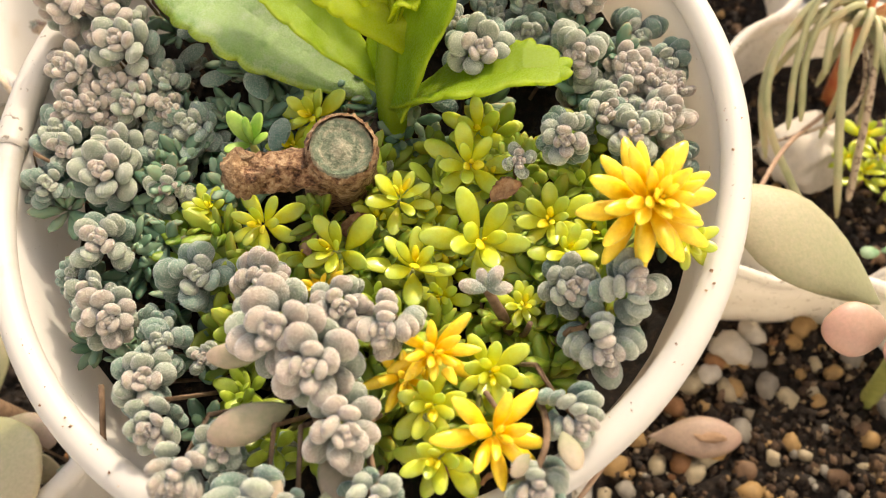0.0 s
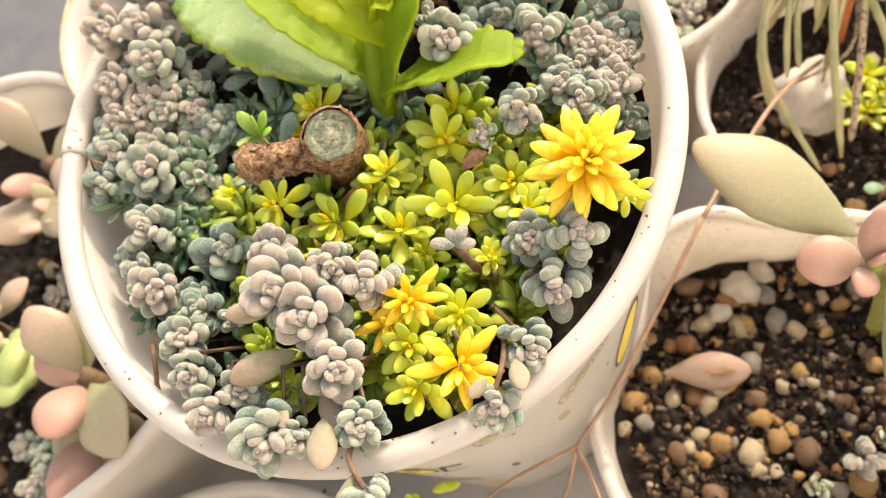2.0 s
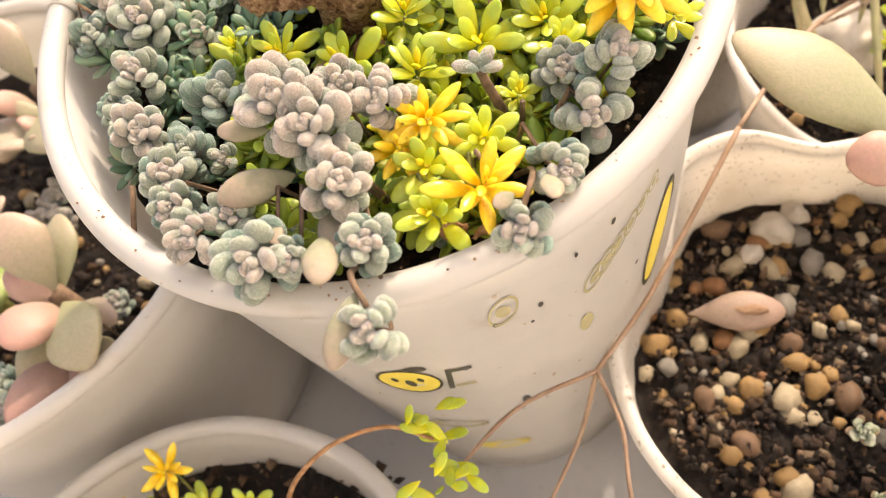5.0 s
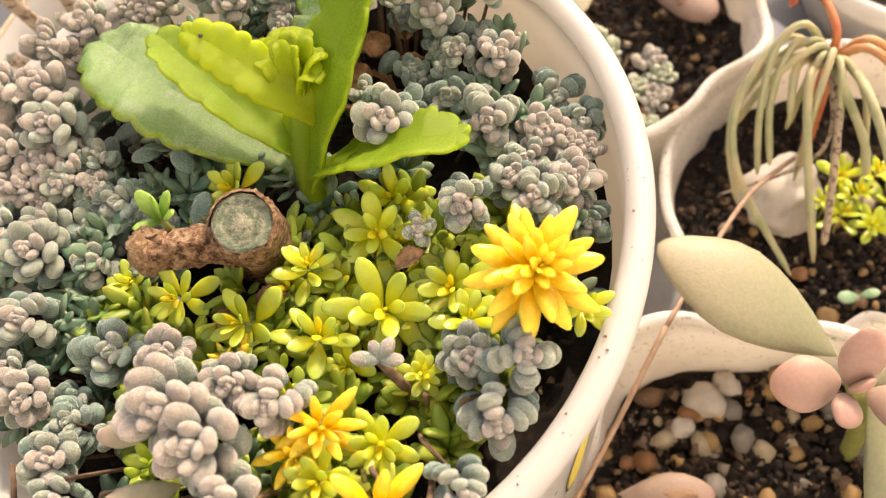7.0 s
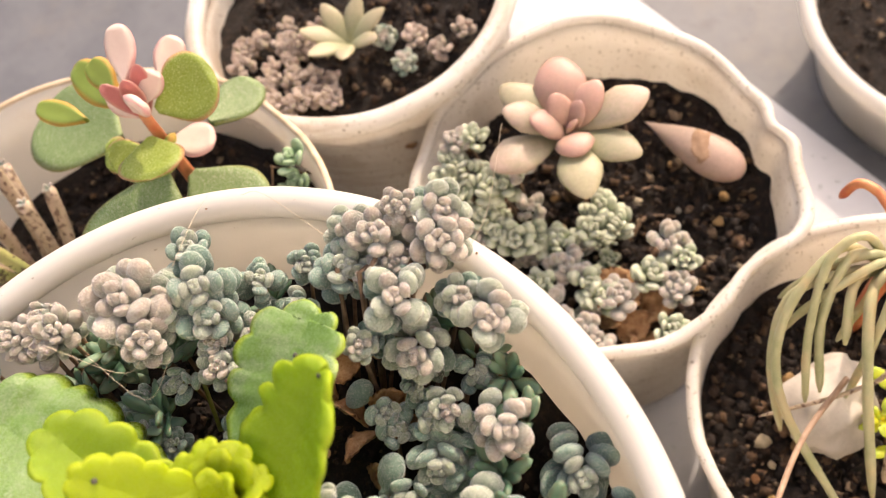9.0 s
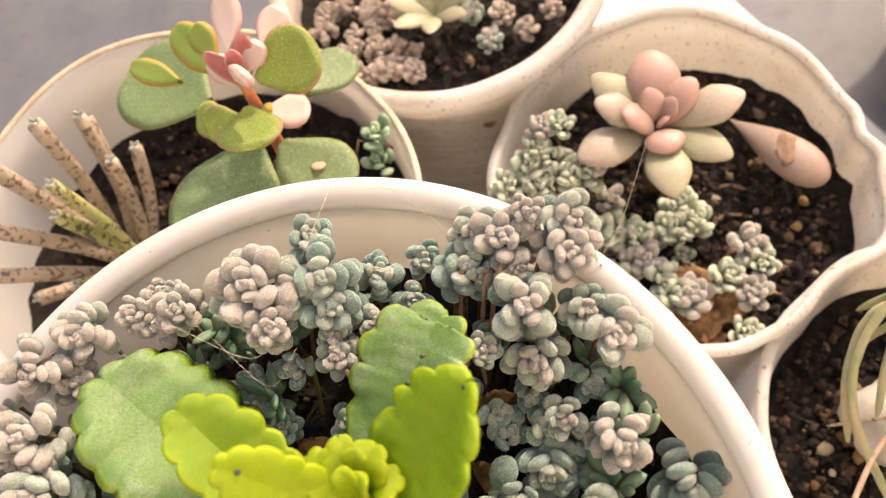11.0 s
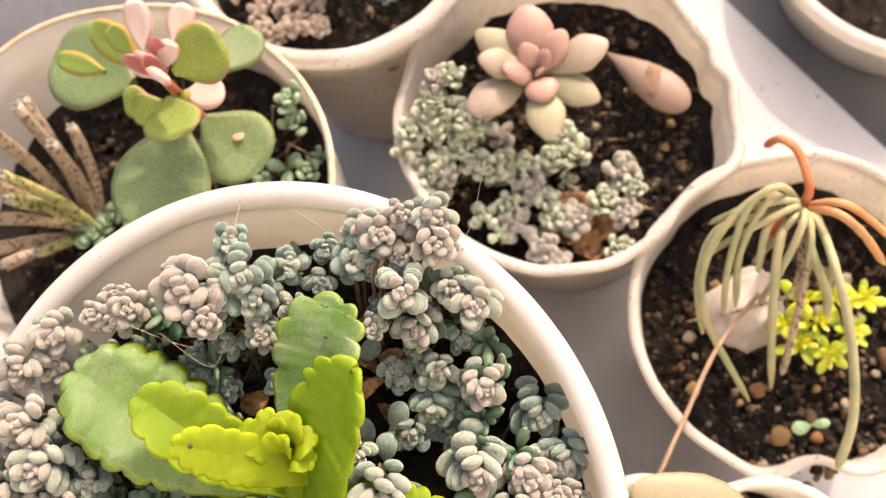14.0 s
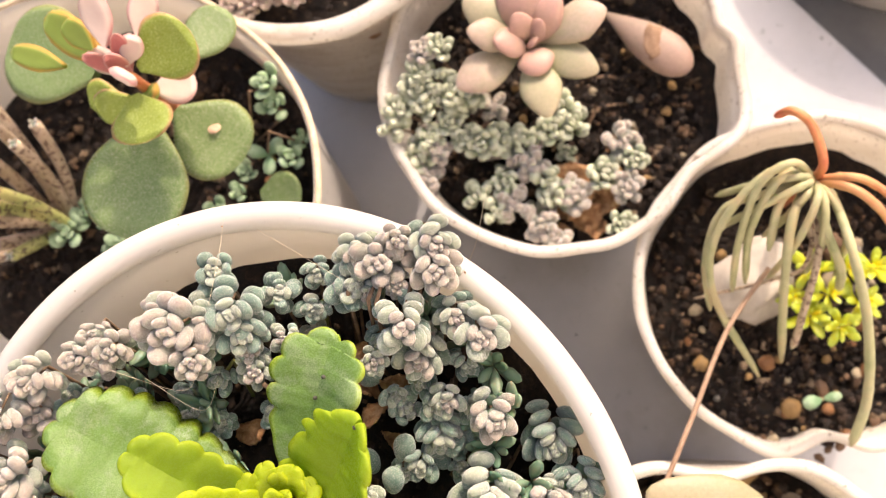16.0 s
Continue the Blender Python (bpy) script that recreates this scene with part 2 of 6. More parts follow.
LEAF = {
    "grey": leaf_mesh("leaf", GREY, 0.66, 0.42, 0.52, 0.60, 12, 8, 0.06, 0.08),
    "mauve": leaf_mesh("leaf", MAUVE, 0.64, 0.43, 0.52, 0.60, 12, 8, 0.06, 0.08),
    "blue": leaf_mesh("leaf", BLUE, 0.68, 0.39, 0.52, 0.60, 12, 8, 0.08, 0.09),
    "lime": leaf_mesh("leaf", LIME, 0.42, 0.10, 0.9, 0.66, 10, 8, 0.15, 0.08),
    "lime_young": leaf_mesh("leaf", LIME_YOUNG, 0.38, 0.18, 0.8, 0.6, 10, 8, 0.25, 0.06),
    "low_green": leaf_mesh("leaf", GREEN_LOW, 0.42, 0.14, 0.85, 0.64, 10, 7, 0.15, 0.05),
    "gold": leaf_mesh("leaf", GOLD, 0.31, 0.17, 0.8, 0.60, 10, 8, 0.25, 0.05),
}
# young leaves at the heart, older ones below
HEART = {"mint": ("mint", "mint", "mint"), "rosy": ("rosy", "rosy", "rosy"), "tiny": ("tiny", "tiny", "tan"), "grey": ("mauve", "grey", "blue"), "mauve": ("mauve", "mauve", "grey"), "blue": ("grey", "blue", "blue"), "lime": ("lime_young", "lime", "lime"), "gold": ("gold", "gold", "gold"), "low_green": ("low_green",) * 3}
STEM, nt_, b_ = material("brown_stem", 0.8)
nt_.links.new(ramp(nt_, world_noise(nt_, 800), [(0.3, (0.09, 0.055, 0.03)), (0.7, (0.22, 0.14, 0.085))]), b_.inputs["Base Color"])


def tube(points, radii, segs=7):
    bm = bmesh.new()
    rows = []
    pts = [Vector(p) for p in points]
    for k, p in enumerate(pts):
        d = (pts[min(k + 1, len(pts) - 1)] - pts[max(k - 1, 0)]).normalized()
        u = d.orthogonal().normalized() if k == 0 else (rows_u - d * rows_u.dot(d)).normalized()
        rows_u = u
        v = d.cross(u)
        rows.append([bm.verts.new(p + (u * math.cos(2 * math.pi * i / segs) + v * math.sin(2 * math.pi * i / segs)) * radii[k]) for i in range(segs)])
    for a, b in zip(rows, rows[1:]):
        for i in range(segs):
            bm.faces.new((a[i], a[(i + 1) % segs], b[(i + 1) % segs], b[i]))
    bm.faces.new(rows[0][::-1])
    bm.faces.new(rows[-1])
    return bm


def rosette(at, r, kind, tilt=(0, 0), n=20, column=0.9, label="", group="", base_z=None, stem_mat=None, open_=1.0, inner=0.42, name="stonecrop_rosette", pairs=True, axis=(0.0, 0.0), reach=0.033):
    """A rosette of leaves with its crown at `at`; tilt leans it to +x, +y (degrees); column: length of leafy stem in radii.
    pairs: fat leaves in crossed pairs, as on grey stonecrop; else a spiral of flat leaves. axis: the pot's axis, towards which the stem bends."""
    rng = random.Random(int(at[0] * 1e5) * 31 + int(at[1] * 1e5))
    ob = thing(name, pose(at[0], at[1], at[2], -tilt[1], tilt[0], 0) @ pose(0, 0, 0, 0, 0, rng.uniform(0, 360)), label, "succulent", group)
    twist = rng.uniform(-24, 24)
    for i in range(n + n % 2 if pairs else n):
        leaf = new("leaf", LEAF[HEART[kind][min(2, int((i + 2 * rng.random()) / (8.5 if pairs else n * 0.24)))]])
        leaf.parent = ob
        if pairs:
            k, j = divmod(i, 2)
            m_ = min(k, 9)
            az = (90 + twist) * k + 180 * j + rng.uniform(-7, 7)
            up = (86, 80, 73, 66, 60, 54, 49, 44, 40, 36)[m_] * (1.12 - 0.12 * open_) + rng.uniform(-6, 6)
            size = r * (0.34, 0.44, 0.58, 0.70, 0.80, 0.87, 0.90, 0.88, 0.85, 0.82)[m_] * rng.uniform(0.92, 1.08)
            out = r * (0.05, 0.10, 0.14, 0.18, 0.22, 0.25, 0.27, 0.27, 0.26, 0.25)[m_]
            down = -r * (0.24 + 0.105 * min(k, 5) + 0.125 * column * max(0, k - 5)) + rng.uniform(-0.03, 0.03) * r
        else:
            f = i / (n - 1)
            az = i * 137.5 + rng.uniform(-12, 12)
            up = 82 - (74 + 6 * open_) * f ** 0.7 + rng.uniform(-7, 7)
            size = r * (inner + (1 - inner) * f ** 0.6) * rng.uniform(0.88, 1.06)
            out, down = 0.05 * size, -column * r * f ** 1.2
        leaf.matrix_local = pose(0, 0, down, 0, 0, az) @ pose(out, 0, 0, rng.uniform(-12, 12), -up, 0) @ Matrix.Diagonal((size, size * rng.uniform(0.9, 1.1), size, 1))
    if base_z is not None:
        d = Vector((at[0] - axis[0], at[1] - axis[1], 0))
        foot = Vector((axis[0], axis[1], base_z)) + d * min(0.92, reach / max(d.length, 1e-6) * 0.9)
        inv = ob.matrix_world.inverted()
        pts = [Vector((0, 0, -0.3 * r)), Vector((0, 0, -(column + 0.6) * r))]
        if d.length > reach * 1.18:
            pts.append(inv @ (Vector((axis[0], axis[1], max(at[2] - 0.3 * r, base_z + 0.0152))) + d.normalized() * reach * 1.1))
        pts.append(inv @ foot)
        part("stem", tube(pts, [0.0002, 0.00024, 0.00026, 0.00028][:len(pts)], 6), stem_mat or STEM, ob)
    return ob


# ---- more materials ----
def thin_leaf_mat(name, base, edge, rough=0.35, trans=0.35, spots=None, spot_scale=900, spot_from=0.62, mottled=0.0, rim=(0.66, 0.93), bloom=None):
    """Fleshy leaf with light passing through it; leaf's own y runs across it from -1 to 1 in the colour attribute 'edge'."""
    m, nt, b = material(name, rough)
    at = nt.nodes.new("ShaderNodeAttribute")
    at.attribute_name = "edge"
    c = ramp(nt, at.outputs["Fac"], [(rim[0], base), (rim[1], edge)])
    n = world_noise(nt, 350, 5)
    c = mix(nt, ramp(nt, n, [(0.35, (0, 0, 0)), (0.75, (mottled + 0.25,) * 3)]), c, tuple(min(1, x * 1.5 + 0.02) for x in base))
    # pale grainy patches: waxy bloom, with the sun's glint on it put into the colour
    if bloom:
        patch = ramp(nt, world_noise(nt, 150, 7, 0.75), [(0.50, (0, 0, 0)), (0.56, (0.65,) * 3)])
        grain = ramp(nt, world_noise(nt, 5200, 3, 0.8), [(0.40, (0.15,) * 3), (0.62, (0.95,) * 3)])
        both = nt.nodes.new("ShaderNodeMix")
        both.data_type, both.blend_type, both.inputs[0].default_value = "RGBA", "MULTIPLY", 1.0
        nt.links.new(patch, both.inputs[6])
        nt.links.new(grain, both.inputs[7])
        c = mix(nt, both.outputs[2], c, bloom)
    if spots:
        s = ramp(nt, world_noise(nt, spot_scale, 2), [(spot_from, (0, 0, 0)), (spot_from + 0.06, (1, 1, 1))])
        c = mix(nt, s, c, spots)
    nt.links.new(c, b.inputs["Base Color"])
    bump(nt, b, world_noise(nt, 5000, 4, 0.7), 0.45, 0.0003)
    mr = node(nt, "MapRange")
    mr.inputs[1].default_value, mr.inputs[2].default_value = 0.35, 0.65
    mr.inputs[3].default_value, mr.inputs[4].default_value = rough - 0.12, rough + 0.18
    nt.links.new(world_noise(nt, 3800, 3, 0.7), mr.inputs[0])
    nt.links.new(mr.outputs[0], b.inputs["Roughness"])
    tr = nt.nodes.new("ShaderNodeBsdfTranslucent")
    nt.links.new(c, tr.inputs["Color"])
    ms = nt.nodes.new("ShaderNodeMixShader")
    ms.inputs[0].default_value = trans
    out = nt.nodes["Material Output"]
    nt.links.new(b.outputs[0], ms.inputs[1])
    nt.links.new(tr.outputs[0], ms.inputs[2])
    nt.links.new(ms.outputs[0], out.inputs["Surface"])
    return m


KALAN = thin_leaf_mat("lime_green_leaf", (0.34, 0.49, 0.03), (0.50, 0.62, 0.03), 0.24, 0.60, rim=(0.76, 0.97))
KALAN_YOUNG = thin_leaf_mat("yellow_lime_leaf", (0.44, 0.56, 0.016), (0.54, 0.63, 0.016), 0.26, 0.56)
KALAN_OLD = thin_leaf_mat("bloom_glint_green_leaf", (0.135, 0.255, 0.045), (0.38, 0.50, 0.02), 0.24, 0.22, mottled=0.2, rim=(0.84, 0.99), bloom=(0.35, 0.43, 0.26))
KALAN_OLD.node_tree.nodes["Principled BSDF"].inputs["Specular IOR Level"].default_value = 0.8
JADE = thin_leaf_mat("dark_round_leaf", (0.14, 0.215, 0.07), (0.27, 0.26, 0.08), 0.26, 0.12, (0.31, 0.36, 0.21), 4200, 0.55, rim=(0.92, 1.0))
JADE_PINK = thin_leaf_mat("pink_edged_leaf", (0.25, 0.33, 0.05), (0.60, 0.27, 0.18), 0.28, 0.25, (0.42, 0.50, 0.16), 4200, 0.57, rim=(0.86, 0.99))
BLUSH = thin_leaf_mat("white_pink_leaf", (0.74, 0.60, 0.53), (0.70, 0.34, 0.33), 0.4, 0.25, rim=(0.75, 1.0))
CRIMSON = thin_leaf_mat("crimson_young_leaf", (0.54, 0.20, 0.20), (0.62, 0.34, 0.29), 0.4, 0.2)
AMBER = thin_leaf_mat("amber_leaf", (0.24, 0.34, 0.06), (0.58, 0.30, 0.05), 0.4, 0.25)
PALE = leaf_mat("pale_blush_leaf", (0.29, 0.27, 0.18), (0.38, 0.285, 0.225), 0.5, 0.12, 0.15)
PALE_GREEN = leaf_mat("pale_green_leaf", (0.255, 0.26, 0.15), (0.32, 0.275, 0.18), 0.5, 0.1, 0.15)
PINK = leaf_mat("rose_pink_leaf", (0.36, 0.245, 0.195), (0.40, 0.235, 0.19), 0.5, 0.1, 0.2)
DUSTY = leaf_mat("dusty_rose_leaf", (0.27, 0.20, 0.155), (0.33, 0.225, 0.18), 0.55, 0.05, 0.15)
FLAT = leaf_mat("sage_beige_leaf", (0.24, 0.24, 0.155), (0.32, 0.25, 0.19), 0.7, 0.12, 0.15)
FRESH = leaf_mat("fresh_green_leaf", (0.18, 0.33, 0.05), (0.27, 0.42, 0.07), 0.4, 0.12, 0.3)
FRESH_PALE = leaf_mat("pale_fresh_leaf", (0.24, 0.36, 0.10), (0.36, 0.44, 0.17), 0.45, 0.1, 0.25)
TINY = leaf_mat("sage_tiny_leaf", (0.235, 0.29, 0.195), (0.43, 0.455, 0.35), 0.6, 0.16, 0.12)
TAN = leaf_mat("tan_old_leaf", (0.30, 0.20, 0.125), (0.42, 0.30, 0.20), 0.6, 0.2, 0.15)
ROSY = leaf_mat("rosy_tan_leaf", (0.27, 0.205, 0.155), (0.48, 0.37, 0.30), 0.7, 0.16, 0.12, 0.4)
SEEDLING = leaf_mat("mint_leaf", (0.15, 0.275, 0.15), (0.29, 0.40, 0.26), 0.55, 0.14, 0.15)


def plain(name, stops, scale, rough=0.8, strength=0.4, dist=0.0005):
    m, nt, b = material(name, rough)
    nt.links.new(ramp(nt, world_noise(nt, scale, 6, 0.7), stops), b.inputs["Base Color"])
    bump(nt, b, world_noise(nt, scale * 2, 5, 0.7), strength, dist)
    return m


BARK = plain("bark", [(0.36, (0.06, 0.022, 0.010)), (0.46, (0.33, 0.165, 0.08)), (0.56, (0.60, 0.38, 0.21)), (0.68, (0.80, 0.64, 0.43))], 1000, 0.6, 1.0, 0.0018)
DRY = plain("dry_leaf", [(0.3, (0.16, 0.07, 0.03)), (0.5, (0.36, 0.19, 0.085)), (0.7, (0.55, 0.36, 0.19))], 700)
CUT = plain("cut_wood", [(0.36, (0.06, 0.09, 0.05)), (0.48, (0.22, 0.26, 0.17)), (0.58, (0.42, 0.42, 0.30)), (0.68, (0.66, 0.60, 0.44))], 1100, 0.35, 0.9, 0.001)
DRY_SKIN = plain("dry_leaf_skin", [(0.3, (0.20, 0.115, 0.065)), (0.7, (0.34, 0.22, 0.14))], 700)
KRAFT = plain("cut_paper_edge", [(0.3, (0.42, 0.32, 0.20)), (0.7, (0.66, 0.56, 0.42))], 400)
STALK = plain("dry_pink_stalk", [(0.3, (0.22, 0.13, 0.08)), (0.7, (0.36, 0.25, 0.17))], 300, 0.6)
RED = plain("red_stem", [(0.35, (0.46, 0.10, 0.05)), (0.7, (0.58, 0.26, 0.10))], 250, 0.45)
YELLOW_INK = plain("yellow_print", [(0.3, (0.72, 0.58, 0.06)), (0.7, (0.80, 0.68, 0.14))], 600, 0.5, 0.1)
DARK_INK = plain("dark_print", [(0.3, (0.03, 0.03, 0.025)), (0.7, (0.08, 0.07, 0.05))], 600, 0.5, 0.1)
OLIVE_INK = plain("olive_print", [(0.3, (0.34, 0.31, 0.15)), (0.7, (0.46, 0.42, 0.24))], 600, 0.5, 0.1)
HAIR = plain("fine_hair", [(0.3, (0.55, 0.45, 0.32)), (0.7, (0.7, 0.6, 0.45))], 600, 0.5, 0.1)


def strand_mat(name, stops, stripe=(0.06, 0.03, 0.02), amount=0.0):
    m, nt, b = material(name, 0.5)
    c = ramp(nt, world_noise(nt, 160, 4), stops)
    if amount:
        s = ramp(nt, world_noise(nt, 1050, 1), [(0.56, (0, 0, 0)), (0.59, (amount,) * 3)])
        c = mix(nt, s, c, stripe)
    nt.links.new(c, b.inputs["Base Color"])
    b.inputs["Subsurface Weight"].default_value = 0.15
    b.inputs["Subsurface Radius"].default_value = (0.5, 0.7, 0.3)
    b.inputs["Subsurface Scale"].default_value = 0.001
    bump(nt, b, world_noise(nt, 1800, 4), 0.35, 0.0003)
    return m


STRAND = strand_mat("sage_strand", [(0.3, (0.25, 0.28, 0.13)), (0.5, (0.37, 0.36, 0.20)), (0.72, (0.48, 0.37, 0.20))])
STRAND_RED = strand_mat("orange_strand", [(0.3, (0.48, 0.15, 0.07)), (0.7, (0.56, 0.36, 0.16))])
STICK = strand_mat("spotted_stick_leaf", [(0.3, (0.34, 0.27, 0.19)), (0.7, (0.48, 0.38, 0.28))], (0.11, 0.06, 0.04), amount=0.85)
STICK_GREEN = strand_mat("spotted_green_leaf", [(0.3, (0.26, 0.30, 0.10)), (0.7, (0.44, 0.40, 0.17))], amount=0.85)
STONE_MATS = [plain("pebble_" + n, [(0.3, tuple(x * 0.6 for x in c)), (0.7, c)], 450, 0.7, 0.3) for n, c in
              (("cream", (0.36, 0.30, 0.20)), ("ochre", (0.31, 0.19, 0.07)), ("brown", (0.15, 0.085, 0.045)), ("grey", (0.21, 0.19, 0.16)), ("rust", (0.22, 0.10, 0.035)))]
WHITE_STONE = plain("white_stone", [(0.3, (0.36, 0.33, 0.28)), (0.7, (0.50, 0.46, 0.40))], 260, 0.6, 0.2)
def crumpled_mesh(mat):
    """A withered leaf along +x, 1 long: a thin sheet with creases, curled edges and a ragged outline."""
    bm = bmesh.new()
    nu, nv = 14, 8
    sheets = []
    for face in (1, -1):
        rows = []
        for i in range(nu + 1):
            u = i / nu
            w = 0.34 * math.sin(math.pi * (0.06 + 0.9 * u)) ** 0.7 * (1 + 0.35 * noise.noise((u * 6, 3.0, 0)))
            row = []
            for j in range(nv + 1):
                v = 2 * j / nv - 1
                z = 0.30 * w * v * v + 0.12 * noise.noise((u * 4, v * 2, 1)) + 0.06 * noise.noise((u * 11, v * 6, 2)) + 0.10 * math.sin(3 * u)
                row.append(bm.verts.new((u, w * v, z + face * 0.012 * (1 - v ** 4))))
            rows.append(row)
        sheets.append(rows)
    for rows, flip in zip(sheets, (False, True)):
        for a, b in zip(rows, rows[1:]):
            for j in range(nv):
                f = (a[j], b[j], b[j + 1], a[j + 1])
                bm.faces.new(f[::-1] if flip else f)
    bmesh.ops.remove_doubles(bm, verts=bm.verts, dist=1e-5)
    me = bpy.data.meshes.new("leaf")
    bm.to_mesh(me)
    bm.free()
    me.shade_smooth()
    me.materials.append(mat)
    return me


LEAF.update({
    "fallen": leaf_mesh("leaf", DUSTY, 0.5, 0.22, 1.15, 0.62, 14, 12, 0.25),
    "pale": leaf_mesh("leaf", PALE, 0.54, 0.20, 1.15, 0.68, 14, 12, 0.45, 0.06),
    "pale_green": leaf_mesh("leaf", PALE_GREEN, 0.54, 0.16, 0.95, 0.63, 14, 12, 0.45, 0.03),
    "pink": leaf_mesh("leaf", PINK, 0.64, 0.28, 0.6, 0.6, 14, 11, 0.25),
    "dusty": leaf_mesh("leaf", DUSTY, 0.50, 0.3, 1.3, 0.74, 14, 14, 0.05),
    "plump": leaf_mesh("leaf", FRESH_PALE, 0.78, 0.42, 0.5, 0.62, 12, 9, 0.05),
    "flat": leaf_mesh("leaf", FLAT, 0.46, 0.15, 0.8, 0.62, 12, 9, 0.2, 0.08),
    "sprout": leaf_mesh("leaf", FRESH, 0.6, 0.16, 0.6, 0.62, 10, 8, 0.1),
    "tiny": leaf_mesh("leaf", TINY, 0.66, 0.36, 0.55, 0.58, 10, 7, 0.12, 0.1),
    "tan": leaf_mesh("leaf", TAN, 0.66, 0.30, 0.55, 0.58, 10, 7, 0.12, 0.1),
    "rosy": leaf_mesh("leaf", ROSY, 0.64, 0.40, 0.52, 0.60, 10, 7, 0.08, 0.08),
    "mint": leaf_mesh("leaf", SEEDLING, 0.66, 0.32, 0.75, 0.64, 12, 9, 0.0),
    "dry": crumpled_mesh(DRY),
})


# ---- more building ----
def smooth_path(points, steps=6):
    """A Catmull-Rom run through the points."""
    p = [Vector(q) for q in points]
    p = [2 * p[0] - p[1], *p, 2 * p[-1] - p[-2]]
    out = []
    for i in range(1, len(p) - 2):
        for k in range(steps):
            t = k / steps
            a, b, c, d = p[i - 1:i + 3]
            out.append(0.5 * (2 * b + (c - a) * t + (2 * a - 5 * b + 4 * c - d) * t * t + (3 * b - a - 3 * c + d) * t ** 3))
    return out + [p[-2]]


def rope(name, points, r0, r1, mat, parent, steps=6, segs=8, round_tip=False, bumpy=0.0, label=""):
    pts = smooth_path(points, steps)
    n = len(pts) - 1
    rad = [(r0 + (r1 - r0) * i / n) * (1 + bumpy * noise.noise((i * 0.9, r0 * 1e4, points[0][0] * 100))) for i in range(n + 1)]
    if round_tip:
        rad[-1] *= 0.35
        rad[-2] *= 0.85
    return part(name, tube(pts, rad, segs), mat, parent, label)


def blade(name, base, tip, width, normal, mat, parent, thick=0.0009, bend=0.15, cup_=0.15, peak=0.58, stalk=0.12, round_=True, label=""):
    """A broad leaf as a closed skin between base and tip, cupped across and bent along."""
    base, tip, nrm = Vector(base), Vector(tip), Vector(normal)
    ax = tip - base
    length = ax.length
    ax.normalize()
    nrm = (nrm - ax * nrm.dot(ax)).normalized()
    side = nrm.cross(ax)
    nu, nv = 36, 12
    bm = bmesh.new()
    lay = bm.verts.layers.float.new("edge")
    grids = []
    for top in (1, -1):
        g = []
        for i in range(nu + 1):
            u = i / nu
            if u < peak:
                w = stalk + (1 - stalk) * math.sin(0.5 * math.pi * (u / peak)) ** (1.1 if round_ else 1.5)
            else:
                v = (u - peak) / (1 - peak)
                w = math.sqrt(max(0.0, 1 - v ** 2.4))
            row = []
            for j in range(nv + 1):
                s = 2 * j / nv - 1
                lift = bend * length * (4 * u * (1 - u)) * -1 + cup_ * width * (s * s) * w
                t = thick * (1 - s ** 6) * min(1.0, 10 * (1 - u) + 0.02) * 0.5
                co = base + ax * (length * u) + side * (0.5 * width * w * s) + nrm * (lift + top * t)
                vert = bm.verts.new(co)
                vert[lay] = max(abs(s), 1 - (1 - u) * 8 if u > 0.875 else 0)
                row.append(vert)
            g.append(row)
        grids.append(g)
    for g, flip in zip(grids, (False, True)):
        for i in range(nu):
            for j in range(nv):
                f = (g[i][j], g[i + 1][j], g[i + 1][j + 1], g[i][j + 1])
                bm.faces.new(f if flip else f[::-1])
    bmesh.ops.remove_doubles(bm, verts=bm.verts, dist=1e-6)
    bmesh.ops.recalc_face_normals(bm, faces=bm.faces)
    return part(name, bm, mat, parent, label)


def place_leaf(kind, base, tip, parent, roll=0.0, width=1.0, up=(0, 0, 1), thick=1.0):
    """One leaf of a shared mesh from base to tip."""
    base, tip = Vector(base), Vector(tip)
    x = (tip - base)
    n = x.length
    x.normalize()
    z = Vector(up)
    z = (z - x * z.dot(x)).normalized()
    y = z.cross(x)
    m = Matrix((x, y, z)).transposed().to_4x4()
    leaf = new("leaf", LEAF[kind])
    leaf.parent = parent
    inv = parent.matrix_world.inverted() if parent else Matrix()
    leaf.matrix_local = inv @ Matrix.Translation(base) @ m @ pose(0, 0, 0, roll) @ Matrix.Diagonal((n, n * width, n * width * thick, 1))
    return leaf


def pebble_mesh(mat, seed, flat=0.7, fine=2):
    bm = bmesh.new()
    bmesh.ops.create_icosphere(bm, subdivisions=fine, radius=1.0)
    for v in bm.verts:
        k = 1 + 0.42 * noise.noise(v.co * 0.9 + Vector((seed * 3.1, 0, 0))) + 0.22 * noise.noise(v.co * 2.6 + Vector((0, seed, 0)))
        v.co *= k
        v.co.z *= flat
    me = bpy.data.meshes.new("pebble")
    bm.to_mesh(me)
    bm.free()
    me.shade_smooth()
    me.materials.append(mat)
    return me


PEBBLES = [pebble_mesh(m, i * 1.7 + k) for i, m in enumerate(STONE_MATS) for k in range(2)]


